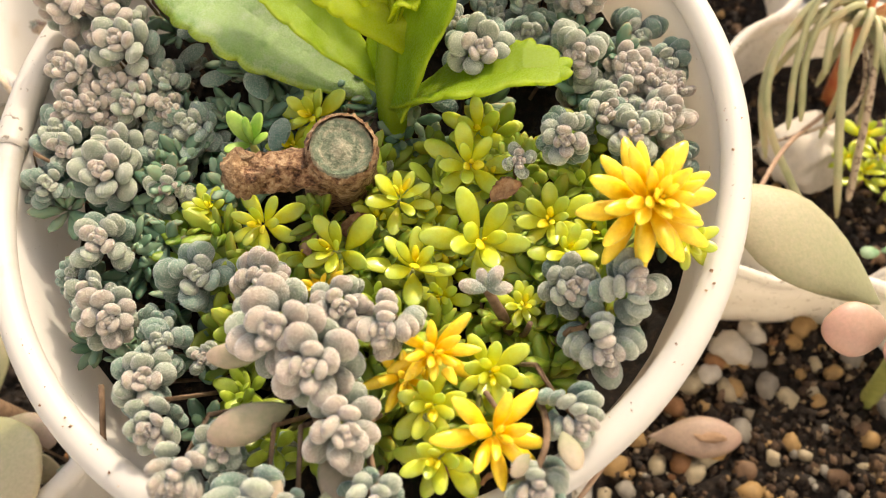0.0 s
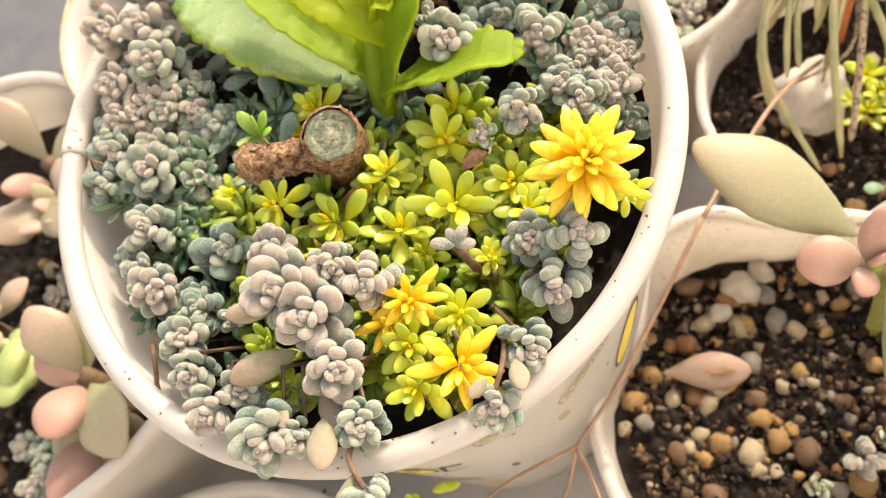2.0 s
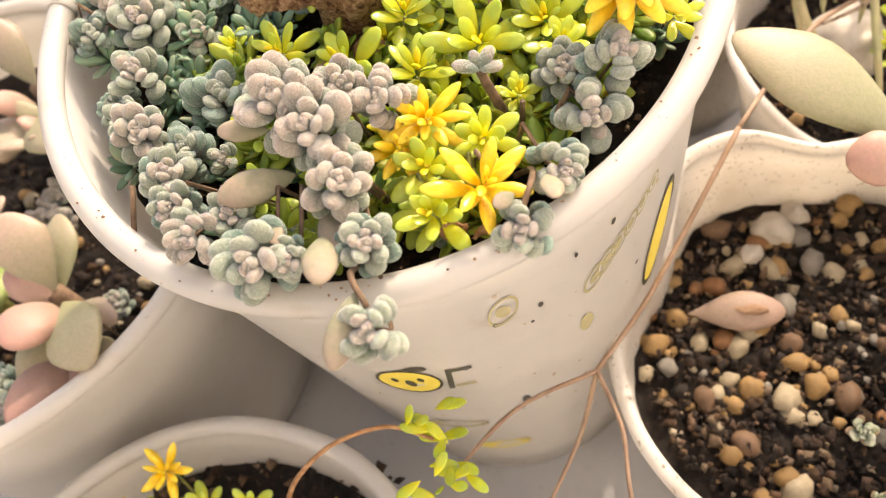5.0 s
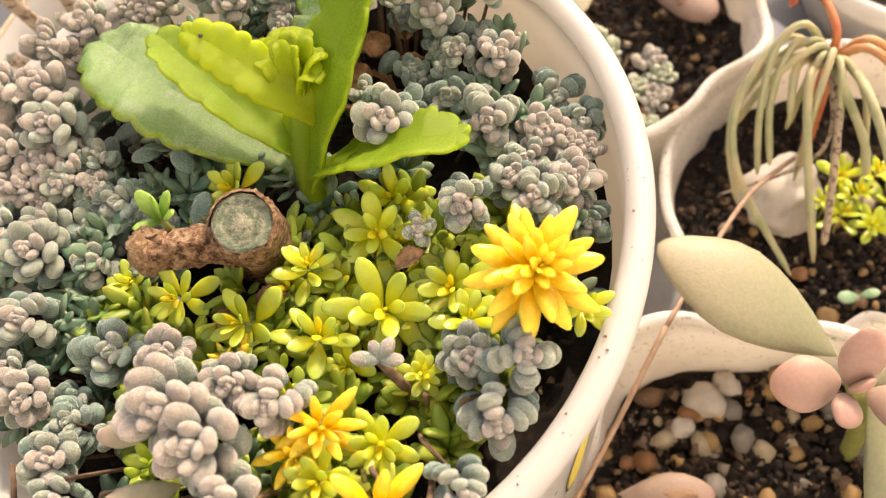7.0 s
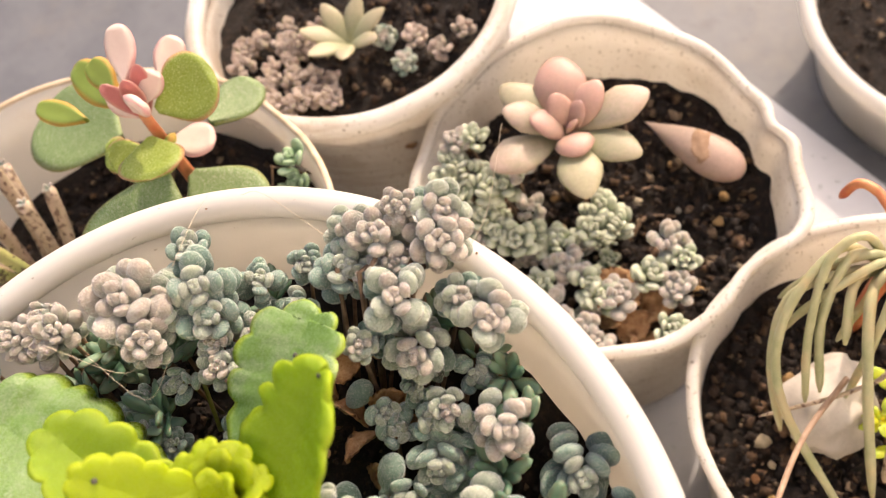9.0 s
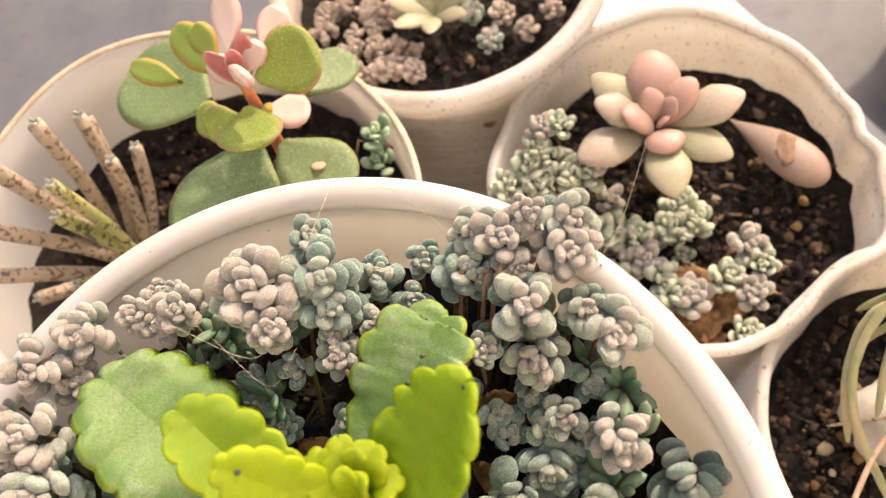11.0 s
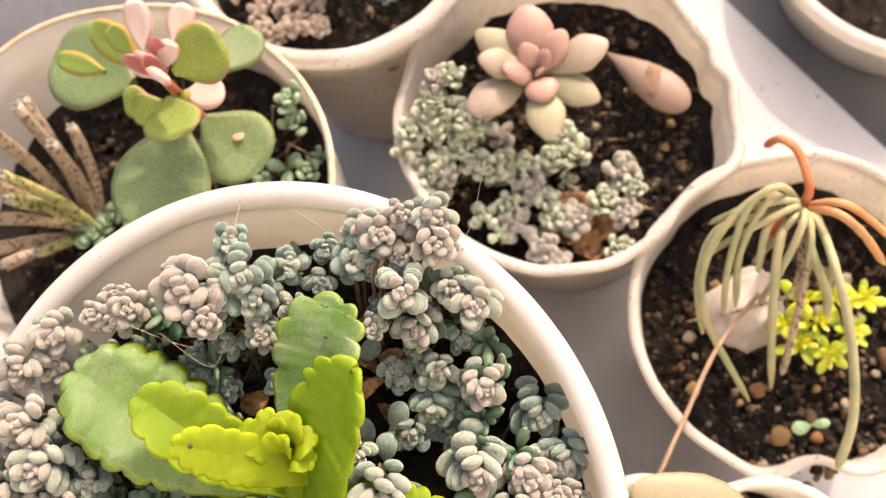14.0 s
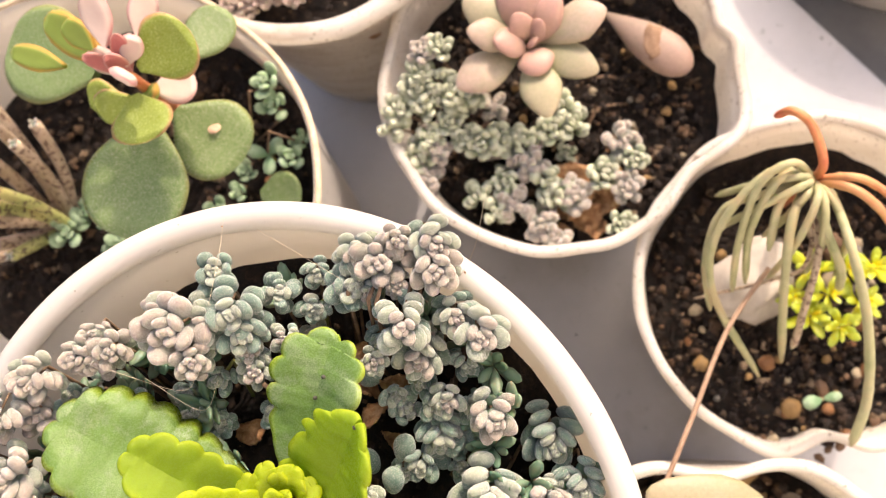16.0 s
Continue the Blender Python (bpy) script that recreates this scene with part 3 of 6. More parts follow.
def gravel(centre, r, z, n, seed, label, group, weights=(3, 3, 2, 2, 1), small=0.0006, large=0.0028, keep=None):
    rng = random.Random(seed)
    for i in range(n):
        a, d = rng.uniform(0, 2 * math.pi), r * math.sqrt(rng.random())
        x, y = centre[0] + d * math.cos(a), centre[1] + d * math.sin(a)
        if keep and not keep(x, y):
            continue
        s = small + (large - small) * rng.random() ** 2.2
        k = rng.choices(range(5), weights)[0]
        ob = new("pebble", PEBBLES[2 * k + rng.randint(0, 1)])
        ob.matrix_world = pose(x, y, z + s * 0.35, rng.uniform(-25, 25), rng.uniform(-25, 25), rng.uniform(0, 360)) @ Matrix.Diagonal((s, s * rng.uniform(0.7, 1), s * rng.uniform(0.8, 1.1), 1))
        tagged(ob, label, "pebble", group)


def crumbs(centre, r, z, n, seed, mat, size=0.0010, name="soil_crumbs", label="loose dark crumbs of potting soil"):
    """Loose grains on a soil, one mesh."""
    rng = random.Random(seed)
    verts, faces = [], []
    for i in range(n):
        a, d = rng.uniform(0, 2 * math.pi), r * math.sqrt(rng.random())
        c = Vector((centre[0] + d * math.cos(a), centre[1] + d * math.sin(a), z + rng.uniform(0, 0.0008)))
        s = size * (0.35 + 1.1 * rng.random() ** 3)
        o = len(verts)
        for p in ((1, 0, 0), (-1, 0, 0), (0, 1, 0), (0, -1, 0), (0, 0, 1), (0, 0, -1)):
            verts.append(c + Vector(p) * s * rng.uniform(0.6, 1.2) + Vector((rng.uniform(-.4, .4) * s, rng.uniform(-.4, .4) * s, 0)))
        for q in ((0, 2, 4), (2, 1, 4), (1, 3, 4), (3, 0, 4), (2, 0, 5), (1, 2, 5), (3, 1, 5), (0, 3, 5)):
            faces.append(tuple(o + k for k in q))
    me = bpy.data.meshes.new(name)
    me.from_pydata([tuple(v) for v in verts], [], faces)
    me.materials.append(mat)
    me.shade_smooth()
    return tagged(new(name, me), label, "soil", kind="stuff")


def crumb_mat():
    m, nt, b = material("soil_crumb", 0.95)
    g = nt.nodes.new("ShaderNodeNewGeometry")
    c = ramp(nt, g.outputs["Random Per Island"], [(0.0, (0.006, 0.004, 0.003)), (0.45, (0.018, 0.011, 0.007)), (0.72, (0.062, 0.033, 0.017)), (0.90, (0.17, 0.095, 0.045)), (0.97, (0.34, 0.25, 0.16))])
    nt.links.new(mix(nt, world_noise(nt, 1500, 3), c, (0.02, 0.012, 0.008)), b.inputs["Base Color"])
    bump(nt, b, world_noise(nt, 2500, 4), 0.8, 0.0004)
    return m


CRUMB = crumb_mat()
GRIT, nt_, b_ = material("mixed_grit", 0.8)
geo_ = nt_.nodes.new("ShaderNodeNewGeometry")
grit_c = ramp(nt_, geo_.outputs["Random Per Island"], [(0.0, (0.10, 0.05, 0.03)), (0.3, (0.20, 0.10, 0.05)), (0.5, (0.26, 0.20, 0.14)), (0.7, (0.34, 0.21, 0.09)), (0.86, (0.42, 0.36, 0.26)), (0.96, (0.05, 0.03, 0.02))])
nt_.links.new(mix(nt_, world_noise(nt_, 900, 4), grit_c, (0.06, 0.04, 0.025)), b_.inputs["Base Color"])
bump(nt_, b_, world_noise(nt_, 1800, 4), 0.6, 0.0004)

# ---- the board under the cups ----
# dark grey plane 1.2 cm below the board's top, visible past its edges
bm = bmesh.new()
bmesh.ops.create_grid(bm, x_segments=8, y_segments=8, size=2.0)
ground = part("ground", bm, GROUND)
ground.matrix_world = pose(0, 0, -0.012)
tagged(ground, "dark grey mottled ground lower than the board", "ground", kind="structure")
bm = bmesh.new()
bmesh.ops.create_cube(bm, size=1.0)
bmesh.ops.scale(bm, verts=bm.verts, vec=(0.46, 0.60, 0.012))
bmesh.ops.bevel(bm, geom=bm.edges, offset=0.0012, segments=3, affect="EDGES")
board = part("board", bm, TRAY, smooth=False)
# its far right corner lies at (9.75, 17.9) cm
board.matrix_world = Matrix.Translation(Vector(cm(9.75, 17.9, -0.6))) @ pose(0, 0, 0, 0, 0, 16.5) @ pose(-0.23, -0.30, 0)
tagged(board, "white painted board that carries the paper cups", "board")

crumbs((0.03, 0.02), 0.16, 0.0002, 260, 61, CRUMB, 0.0003, "ground_crumbs", "loose soil specks on the board")
# unseen wall behind the camera, added to bounce sun onto the cups' front sides
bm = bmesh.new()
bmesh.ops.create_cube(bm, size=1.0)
wall = part("bounce_wall", bm, WALL, smooth=False)
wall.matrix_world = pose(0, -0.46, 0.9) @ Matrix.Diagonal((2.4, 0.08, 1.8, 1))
tagged(wall, "unseen cream wall added to bounce sunlight", "wall", kind="structure")

# ---- the tall cup ----
RIM_A = 0.1150
main_cup, main_wall, main_shape = cup((0, 0, 0), 0.0432, 0.0300, RIM_A, "tall white paper cup crowded with stonecrop", PAPER, 0.0017, dents=((0, 0.012, 30), (120, 0.012, 30), (240, 0.012, 30)), oval=(-0.041, 0.0135))
main_cup["label"] = "tall white paper cup crowded with small stonecrop plants"
soil((0, 0, 0), 0.0402, 0.1015, "dark potting soil in the tall cup", shape=main_shape, rough=0.0022)
crumbs((0, 0), 0.037, 0.102, 3000, 5, CRUMB, 0.0005)


# the paper's overlap, a step on the rolled rim; stained paper paints its shade
bm = bmesh.new()
rows = []
for i in range(25):
    t = radians(132 + 28 * i / 24)
    k = main_shape(t, RIM_A)
    row = []
    for j in range(15):
        a = radians(-60 + 280 * j / 14)
        r = (0.0432 + 0.0017 * 0.3 + 0.00195 * math.cos(a)) * k
        row.append(bm.verts.new((r * math.cos(t), r * math.sin(t), RIM_A - 0.0017 + 0.00195 * math.sin(a) + 0.00005 * noise.noise((t * 40, a, 0)))))
    rows.append(row)
for a, b in zip(rows, rows[1:]):
    for j in range(14):
        bm.faces.new((a[j], b[j], b[j + 1], a[j + 1]))
bmesh.ops.recalc_face_normals(bm, faces=bm.faces)
bmesh.ops.solidify(bm, geom=bm.faces, thickness=0.0002)
part("rim_overlap", bm, PAPER_OLD, main_cup, "overlap of the rolled rim, its shade put in as stained paper")


def printed(name, az, z, w, h, mat, shape="oval", hole=0.0, turn=0.0, on=None):
    """A printed mark that lies on a cup's wall, by default the tall one's; on: cup wall, its shape, radii at base and top, height."""
    owner, form, r0, r1, tall = on or (main_wall, main_shape, 0.0300, 0.0432, RIM_A - 0.002)
    bm = bmesh.new()
    n = 24

    def put(x, y):
        c, s = math.cos(radians(turn)), math.sin(radians(turn))
        x, y = x * c - y * s, x * s + y * c
        zz = z + y
        r = r0 + (r1 - r0) * zz / tall
        t = radians(az) + x / r
        r = r * form(t, zz) + 0.00012
        return bm.verts.new((r * math.cos(t), r * math.sin(t), zz))

    if shape == "oval":
        rings = []
        for k in ([hole] if hole else []) + [1.0]:
            rings.append([put(0.5 * w * k * math.cos(2 * math.pi * i / n), 0.5 * h * k * math.sin(2 * math.pi * i / n)) for i in range(n)])
        if hole:
            for i in range(n):
                bm.faces.new((rings[0][i], rings[1][i], rings[1][(i + 1) % n], rings[0][(i + 1) % n]))
        else:
            bm.faces.new(rings[0])
    else:
        a = [put(-0.5 * w + w * i / 8, -0.5 * h) for i in range(9)]
        b = [put(-0.5 * w + w * i / 8, 0.5 * h) for i in range(9)]
        for i in range(8):
            bm.faces.new((a[i], a[i + 1], b[i + 1], b[i]))
    return part(name, bm, mat, owner)


printed("printed_oval", -112.5, 0.0763, 0.0080, 0.0110, YELLOW_INK)
printed("printed_outline", -112.5, 0.0763, 0.0088, 0.0124, DARK_INK, hole=0.9)
printed("printed_tuft", -109.0, 0.0830, 0.0030, 0.0024, DARK_INK)
for dx, dz, w_, h_ in ((-2.6, 0.001, 0.0009, 0.0022), (2.6, 0.001, 0.0009, 0.0022), (0, -0.0008, 0.0014, 0.0036)):
    printed("printed_dot", -112.5 + dx, 0.0763 + dz, w_, h_, DARK_INK)
printed("printed_bar", -104.4, 0.0763, 0.0008, 0.0100, DARK_INK, "bar", turn=-8)
printed("printed_bar", -101.6, 0.0803, 0.0034, 0.0014, DARK_INK, "bar")
printed("printed_bar", -102.2, 0.0726, 0.0028, 0.0012, OLIVE_INK, "bar")
printed("printed_oval", -90.0, 0.0965, 0.0036, 0.0085, OLIVE_INK, hole=0.84, turn=-12)
printed("printed_dot", -90.0, 0.0965, 0.0018, 0.0036, OLIVE_INK)
for i in range(6):
    az, z = -73.5 + 2.75 * i, 0.0900 + 0.0020 * i
    s = 1.0 - 0.09 * i
    printed("printed_oval", az, z, 0.0030 * s, 0.0070 * s, OLIVE_INK, hole=0.80, turn=-14)
    printed("printed_dot", az, z, 0.0012 * s, 0.0030 * s, OLIVE_INK, turn=-14)
printed("printed_oval", -75.4, 0.0763, 0.0022, 0.0060, OLIVE_INK)
printed("printed_panel", -53.5, 0.0790, 0.0042, 0.0250, YELLOW_INK, turn=-6)
printed("printed_outline", -53.5, 0.0790, 0.0058, 0.0270, DARK_INK, hole=0.88, turn=-6)
printed("printed_band", -113.8, 0.046, 0.012, 0.0050, OLIVE_INK)
printed("printed_band", -105.3, 0.026, 0.010, 0.0060, YELLOW_INK)
rng = random.Random(11)
for i in range(60):
    s = rng.uniform(0.0003, 0.0007)
    printed("soil_speck", rng.uniform(-150, -50), 0.112 - 0.07 * rng.random() ** 1.6, s, s * rng.uniform(1, 2.4), DARK_INK if rng.random() < 0.6 else KRAFT)
printed("soil_speck", -92.3, 0.0552, 0.0014, 0.0050, DARK_INK)

rng = random.Random(44)
verts, faces = [], []
for i in range(60):
    t = radians(rng.uniform(-165, -15)) if i < 48 else rng.uniform(0, 2 * math.pi)
    r = (0.0432 + rng.uniform(-0.0008, 0.0014)) * main_shape(t, RIM_A)
    q, o = 0.00007 + 0.00016 * rng.random() ** 2, len(verts)
    c = Vector((r * math.cos(t), r * math.sin(t), RIM_A + 0.0001))
    for p in ((1, 0, 0), (-1, 0, 0), (0, 1, 0), (0, -1, 0), (0, 0, 1), (0, 0, -1)):
        verts.append(tuple(c + Vector(p) * q * rng.uniform(0.6, 1.6)))
    for f in ((0, 2, 4), (2, 1, 4), (1, 3, 4), (3, 0, 4), (2, 0, 5), (1, 2, 5), (3, 1, 5), (0, 3, 5)):
        faces.append(tuple(o + k for k in f))
me = bpy.data.meshes.new("rim_crumbs")
me.from_pydata(verts, [], faces)
me.materials.append(BARK)
tagged(new("rim_crumbs", me), "specks of dark soil on the cup rim", "soil", kind="stuff")

# grey stonecrop, clump by clump: x, y, z and radius in cm, look
BACK_RIGHT = [
    (3.38, 2.49, 11.96, 0.31, "mauve"), (3.49, 2.78, 12.00, 0.30, "grey"), (3.12, 3.02, 12.00, 0.20, "mauve"), (2.81, 2.91, 11.95, 0.31, "mauve"),
    (2.79, 2.10, 12.12, 0.32, "grey"), (2.39, 2.84, 11.70, 0.33, "blue"), (2.58, 3.12, 11.80, 0.26, "grey"), (3.50, 1.65, 11.78, 0.33, "grey"),
    (3.33, 1.97, 11.70, 0.25, "grey"), (2.68, 1.71, 11.53, 0.33, "grey"), (2.54, 1.53, 11.10, 0.19, "blue"), (3.15, 1.44, 11.10, 0.22, "blue"),
    (3.21, 0.71, 11.45, 0.31, "mauve"), (2.54, 0.84, 10.92, 0.34, "blue"), (3.67, 0.15, 10.98, 0.36, "blue"), (2.71, -0.09, 11.40, 0.41, "grey"),
    (3.30, -0.42, 11.30, 0.28, "mauve"), (3.74, -0.45, 11.10, 0.30, "blue"), (2.33, 2.18, 11.20, 0.19, "blue"),
]
BACK_LEFT = [
    (0.29, 3.24, 12.18, 0.43, "mauve"), (0.38, 2.80, 12.00, 0.26, "mauve"), (-0.54, 3.39, 11.90, 0.26, "mauve"), (-1.02, 3.53, 11.90, 0.22, "mauve"),
    (1.00, 3.12, 12.00, 0.36, "blue"), (0.96, 2.85, 11.80, 0.32, "blue"), (1.51, 3.22, 11.50, 0.25, "blue"), (0.88, 2.69, 11.60, 0.20, "grey"),
    (0.85, 2.47, 11.53, 0.22, "grey"), (1.33, 2.67, 11.55, 0.19, "grey"), (-1.56, 3.42, 12.00, 0.31, "mauve"), (-2.08, 3.15, 12.10, 0.32, "mauve"),
    (-2.71, 2.60, 12.20, 0.35, "mauve"), (-2.25, 2.55, 12.10, 0.35, "mauve"), (-2.26, 1.92, 12.00, 0.37, "grey"), (-2.94, 1.90, 11.90, 0.29, "mauve"),
    (-2.30, 1.47, 11.60, 0.27, "mauve"), (-1.88, 1.59, 11.50, 0.26, "blue"), (-2.69, 1.23, 11.40, 0.27, "grey"), (-1.81, 0.92, 11.20, 0.30, "blue"),
    (0.02, 2.15, 11.00, 0.20, "blue"), (-0.22, 2.67, 11.10, 0.20, "blue"),
]
BACK_EDGE = [
    (-2.50, 2.25, 11.75, 0.30, "mauve"), (-3.05, 1.45, 11.70, 0.30, "mauve"), (-2.72, 0.85, 11.50, 0.32, "grey"), (-2.05, 1.15, 11.25, 0.28, "blue"), (-3.25, 0.95, 11.60, 0.28, "grey"),
    (-2.52, 1.62, 11.70, 0.28, "mauve"), (-1.80, 3.10, 11.70, 0.28, "mauve"), (-0.80, 3.35, 11.80, 0.27, "mauve"), (0.05, 3.45, 11.85, 0.28, "mauve"), (0.62, 3.12, 12.00, 0.28, "grey"),
]
LEFT = [
    (-3.27, 1.28, 11.60, 0.34, "blue"), (-2.86, 0.49, 11.60, 0.39, "grey"), (-3.01, -0.42, 11.60, 0.34, "grey"), (-3.49, 0.62, 11.50, 0.28, "blue"),
    (-3.47, -0.51, 11.30, 0.20, "blue"), (-2.08, -1.21, 11.50, 0.38, "blue"), (-1.36, -1.65, 11.75, 0.31, "mauve"), (-3.05, -1.43, 11.60, 0.33, "mauve"),
    (-2.60, -1.85, 11.55, 0.28, "blue"), (-2.77, -2.25, 11.70, 0.32, "grey"), (-2.81, -2.78, 11.70, 0.27, "grey"), (-2.24, 0.84, 11.20, 0.36, "blue"),
    (-1.84, 0.95, 11.30, 0.35, "blue"),
]
FRONT = [
    (-2.61, -3.50, 11.95, 0.29, "mauve"), (-2.01, -4.13, 12.07, 0.40, "grey"), (-2.14, -3.28, 11.90, 0.24, "grey"), (-1.30, -2.60, 12.45, 0.44, "mauve"),
    (-1.07, -3.05, 12.42, 0.40, "mauve"), (-0.65, -2.50, 12.15, 0.28, "mauve"), (-0.37, -2.85, 12.15, 0.32, "mauve"), (-0.95, -3.69, 12.20, 0.35, "mauve"),
    (-0.92, -4.33, 12.03, 0.28, "grey"), (-1.17, -5.12, 11.95, 0.30, "grey"), (0.43, -4.64, 11.72, 0.29, "grey"), (1.03, -4.22, 11.70, 0.28, "grey"),
    (1.55, -3.65, 11.54, 0.36, "grey"), (1.53, -2.86, 11.54, 0.30, "grey"), (2.06, -3.19, 11.80, 0.33, "grey"), (-1.69, -4.19, 12.00, 0.21, "grey"),
]
RIGHT = [
    (1.62, -0.05, 12.03, 0.36, "grey"), (2.71, -0.20, 11.50, 0.36, "grey"), (3.29, -0.49, 11.30, 0.30, "mauve"), (2.03, -1.40, 11.83, 0.29, "grey"),
    (2.68, -1.06, 11.55, 0.28, "grey"), (2.80, -1.47, 11.65, 0.30, "grey"), (3.33, -1.29, 11.40, 0.32, "mauve"), (2.44, 0.76, 11.00, 0.32, "blue"),
    (3.53, -0.71, 11.20, 0.26, "mauve"), (3.31, -1.67, 11.00, 0.27, "blue"),
]
LIME_A = [
    (1.09, -0.98, 11.35, 0.49, "lime"), (1.35, -0.44, 11.10, 0.39, "lime"), (0.26, -1.06, 11.40, 0.36, "lime"), (0.89, -1.90, 11.32, 0.58, "lime"),
    (0.14, -1.85, 11.25, 0.43, "lime"), (1.64, -1.93, 11.30, 0.41, "lime"), (-0.66, -1.42, 11.40, 0.44, "lime"), (-1.33, -0.70, 11.20, 0.37, "lime"),
    (-1.86, -0.17, 11.10, 0.32, "lime"), (-0.41, 0.55, 11.15, 0.38, "lime"), (-0.75, 0.35, 11.0, 0.30, "lime"), (-0.92, -1.75, 11.30, 0.28, "gold"), (1.04, -2.70, 11.20, 0.24, "lime"), (1.69, -2.34, 11.30, 0.33, "lime"),
    (0.26, -2.22, 11.05, 0.30, "lime"), (-0.08, -1.06, 11.10, 0.33, "lime"), (1.21, -1.99, 11.05, 0.37, "lime"), (0.47, -1.24, 11.05, 0.38, "lime"),
    (2.77, -2.86, 11.60, 0.27, "lime"), (1.25, -1.01, 11.05, 0.32, "lime"), (0.45, -1.90, 10.95, 0.31, "lime"),
]
GOLD_A = [
    (0.01, -3.12, 11.85, 0.40, "gold"), (0.29, -4.03, 11.75, 0.48, "gold"), (-0.18, -3.54, 11.70, 0.38, "lime"), (0.45, -3.41, 11.60, 0.36, "lime"),
    (-0.30, -4.00, 11.60, 0.38, "lime"), (-0.33, -3.23, 11.70, 0.32, "gold"),
]
C_SMALL = [
    (4.36, 7.19, 6.64, 0.21, "mauve"), (4.65, 7.07, 6.66, 0.21, "tiny"), (4.16, 6.96, 6.49, 0.21, "tiny"), (4.22, 6.76, 6.41, 0.25, "tiny"),
    (3.95, 6.70, 6.32, 0.28, "tiny"), (3.94, 6.40, 6.19, 0.22, "tiny"), (3.49, 6.59, 6.17, 0.25, "tiny"), (3.27, 6.36, 6.02, 0.25, "tiny"),
    (4.49, 6.39, 6.31, 0.28, "tiny"), (4.78, 6.21, 6.29, 0.28, "tiny"), (5.07, 6.33, 6.41, 0.24, "mauve"), (5.08, 5.95, 5.60, 0.22, "mauve"),
    (4.20, 5.92, 6.03, 0.22, "tiny"), (3.76, 5.90, 5.93, 0.22, "tiny"), (3.81, 5.62, 5.82, 0.22, "mauve"), (3.46, 5.65, 5.75, 0.29, "tiny"),
    (3.40, 5.29, 5.60, 0.25, "mauve"), (4.29, 5.57, 5.89, 0.22, "tiny"), (4.56, 5.33, 5.85, 0.28, "tiny"), (4.97, 5.28, 5.60, 0.29, "tiny"),
]
C_SMALL2 = [
    (5.24, 5.11, 5.60, 0.25, "tiny"), (5.84, 5.09, 5.60, 0.28, "tiny"), (6.28, 5.00, 5.60, 0.25, "tiny"), (6.14, 5.42, 5.60, 0.28, "tiny"),
    (4.12, 4.58, 5.60, 0.25, "tiny"), (4.62, 4.51, 5.60, 0.22, "tiny"), (4.60, 4.12, 5.60, 0.28, "mauve"), (4.27, 4.08, 5.60, 0.22, "tiny"),
    (5.17, 4.62, 5.60, 0.28, "mauve"), (5.36, 4.14, 5.60, 0.25, "tiny"), (5.48, 3.84, 5.60, 0.28, "tiny"), (5.71, 3.78, 5.60, 0.28, "mauve"),
    (6.39, 3.88, 5.60, 0.28, "tiny"), (6.93, 4.24, 5.60, 0.28, "mauve"), (6.93, 3.85, 5.60, 0.21, "tiny"), (6.59, 3.46, 5.60, 0.24, "mauve"),
    (4.85, 3.45, 5.60, 0.25, "mauve"), (5.01, 3.15, 5.60, 0.25, "mauve"), (6.24, 2.88, 5.60, 0.21, "tiny"),
]
E_LIME = [
    (8.90, 0.71, 5.00, 0.55, "lime"), (8.54, 0.00, 5.00, 0.52, "lime"), (8.87, -0.43, 5.00, 0.48, "lime"), (9.44, -0.18, 5.00, 0.52, "lime"),
    (9.86, 0.29, 5.20, 0.52, "lime"), (9.47, 0.41, 5.20, 0.48, "lime"), (8.99, 0.19, 5.10, 0.46, "lime"), (8.43, 0.41, 4.90, 0.38, "lime"),
]
D_SMALL = [
    (1.60, 7.66, 7.45, 0.40, "mint"), (1.50, 7.40, 7.05, 0.34, "mint"), (1.36, 6.45, 6.75, 0.36, "mint"), (1.62, 6.75, 6.5, 0.24, "mint"),
    (-0.25, 6.22, 6.60, 0.36, "mint"), (0.10, 6.45, 6.35, 0.28, "mint"), (-2.75, 7.41, 6.50, 0.33, "mint"), (-3.08, 7.12, 6.70, 0.38, "mint"), (-2.22, 6.56, 6.60, 0.40, "mint"), (-1.00, 6.31, 7.70, 0.20, "mauve"),
    (0.40, 6.75, 6.35, 0.26, "mint"), (-1.68, 6.45, 6.40, 0.34, "mint"), (-1.3, 6.2, 6.40, 0.36, "mint"), (-2.41, 7.05, 6.40, 0.26, "mint"),
]
B_SMALL = [
    (1.11, 10.81, 6.60, 0.37, "rosy"), (1.49, 10.03, 6.80, 0.38, "rosy"), (2.09, 9.94, 6.80, 0.38, "rosy"), (1.46, 9.57, 6.60, 0.36, "rosy"),
    (2.16, 9.37, 6.60, 0.38, "rosy"), (2.54, 9.15, 6.60, 0.31, "rosy"), (1.33, 11.21, 6.60, 0.32, "rosy"), (2.14, 10.80, 6.60, 0.34, "rosy"),
    (3.97, 9.98, 6.60, 0.34, "grey"), (4.14, 9.29, 6.60, 0.33, "grey"), (4.53, 9.75, 6.60, 0.34, "rosy"), (4.84, 9.16, 6.60, 0.31, "rosy"),
    (5.44, 9.46, 6.60, 0.31, "rosy"),
]
F_SMALL = [
    (5.15, -5.86, 5.10, 0.37, "mauve"), (5.70, -5.58, 5.10, 0.24, "tiny"), (4.92, -6.90, 5.10, 0.42, "tiny"), (4.30, -5.85, 4.80, 0.24, "tiny"),
    (4.08, -6.82, 4.60, 0.18, "tiny"),
]

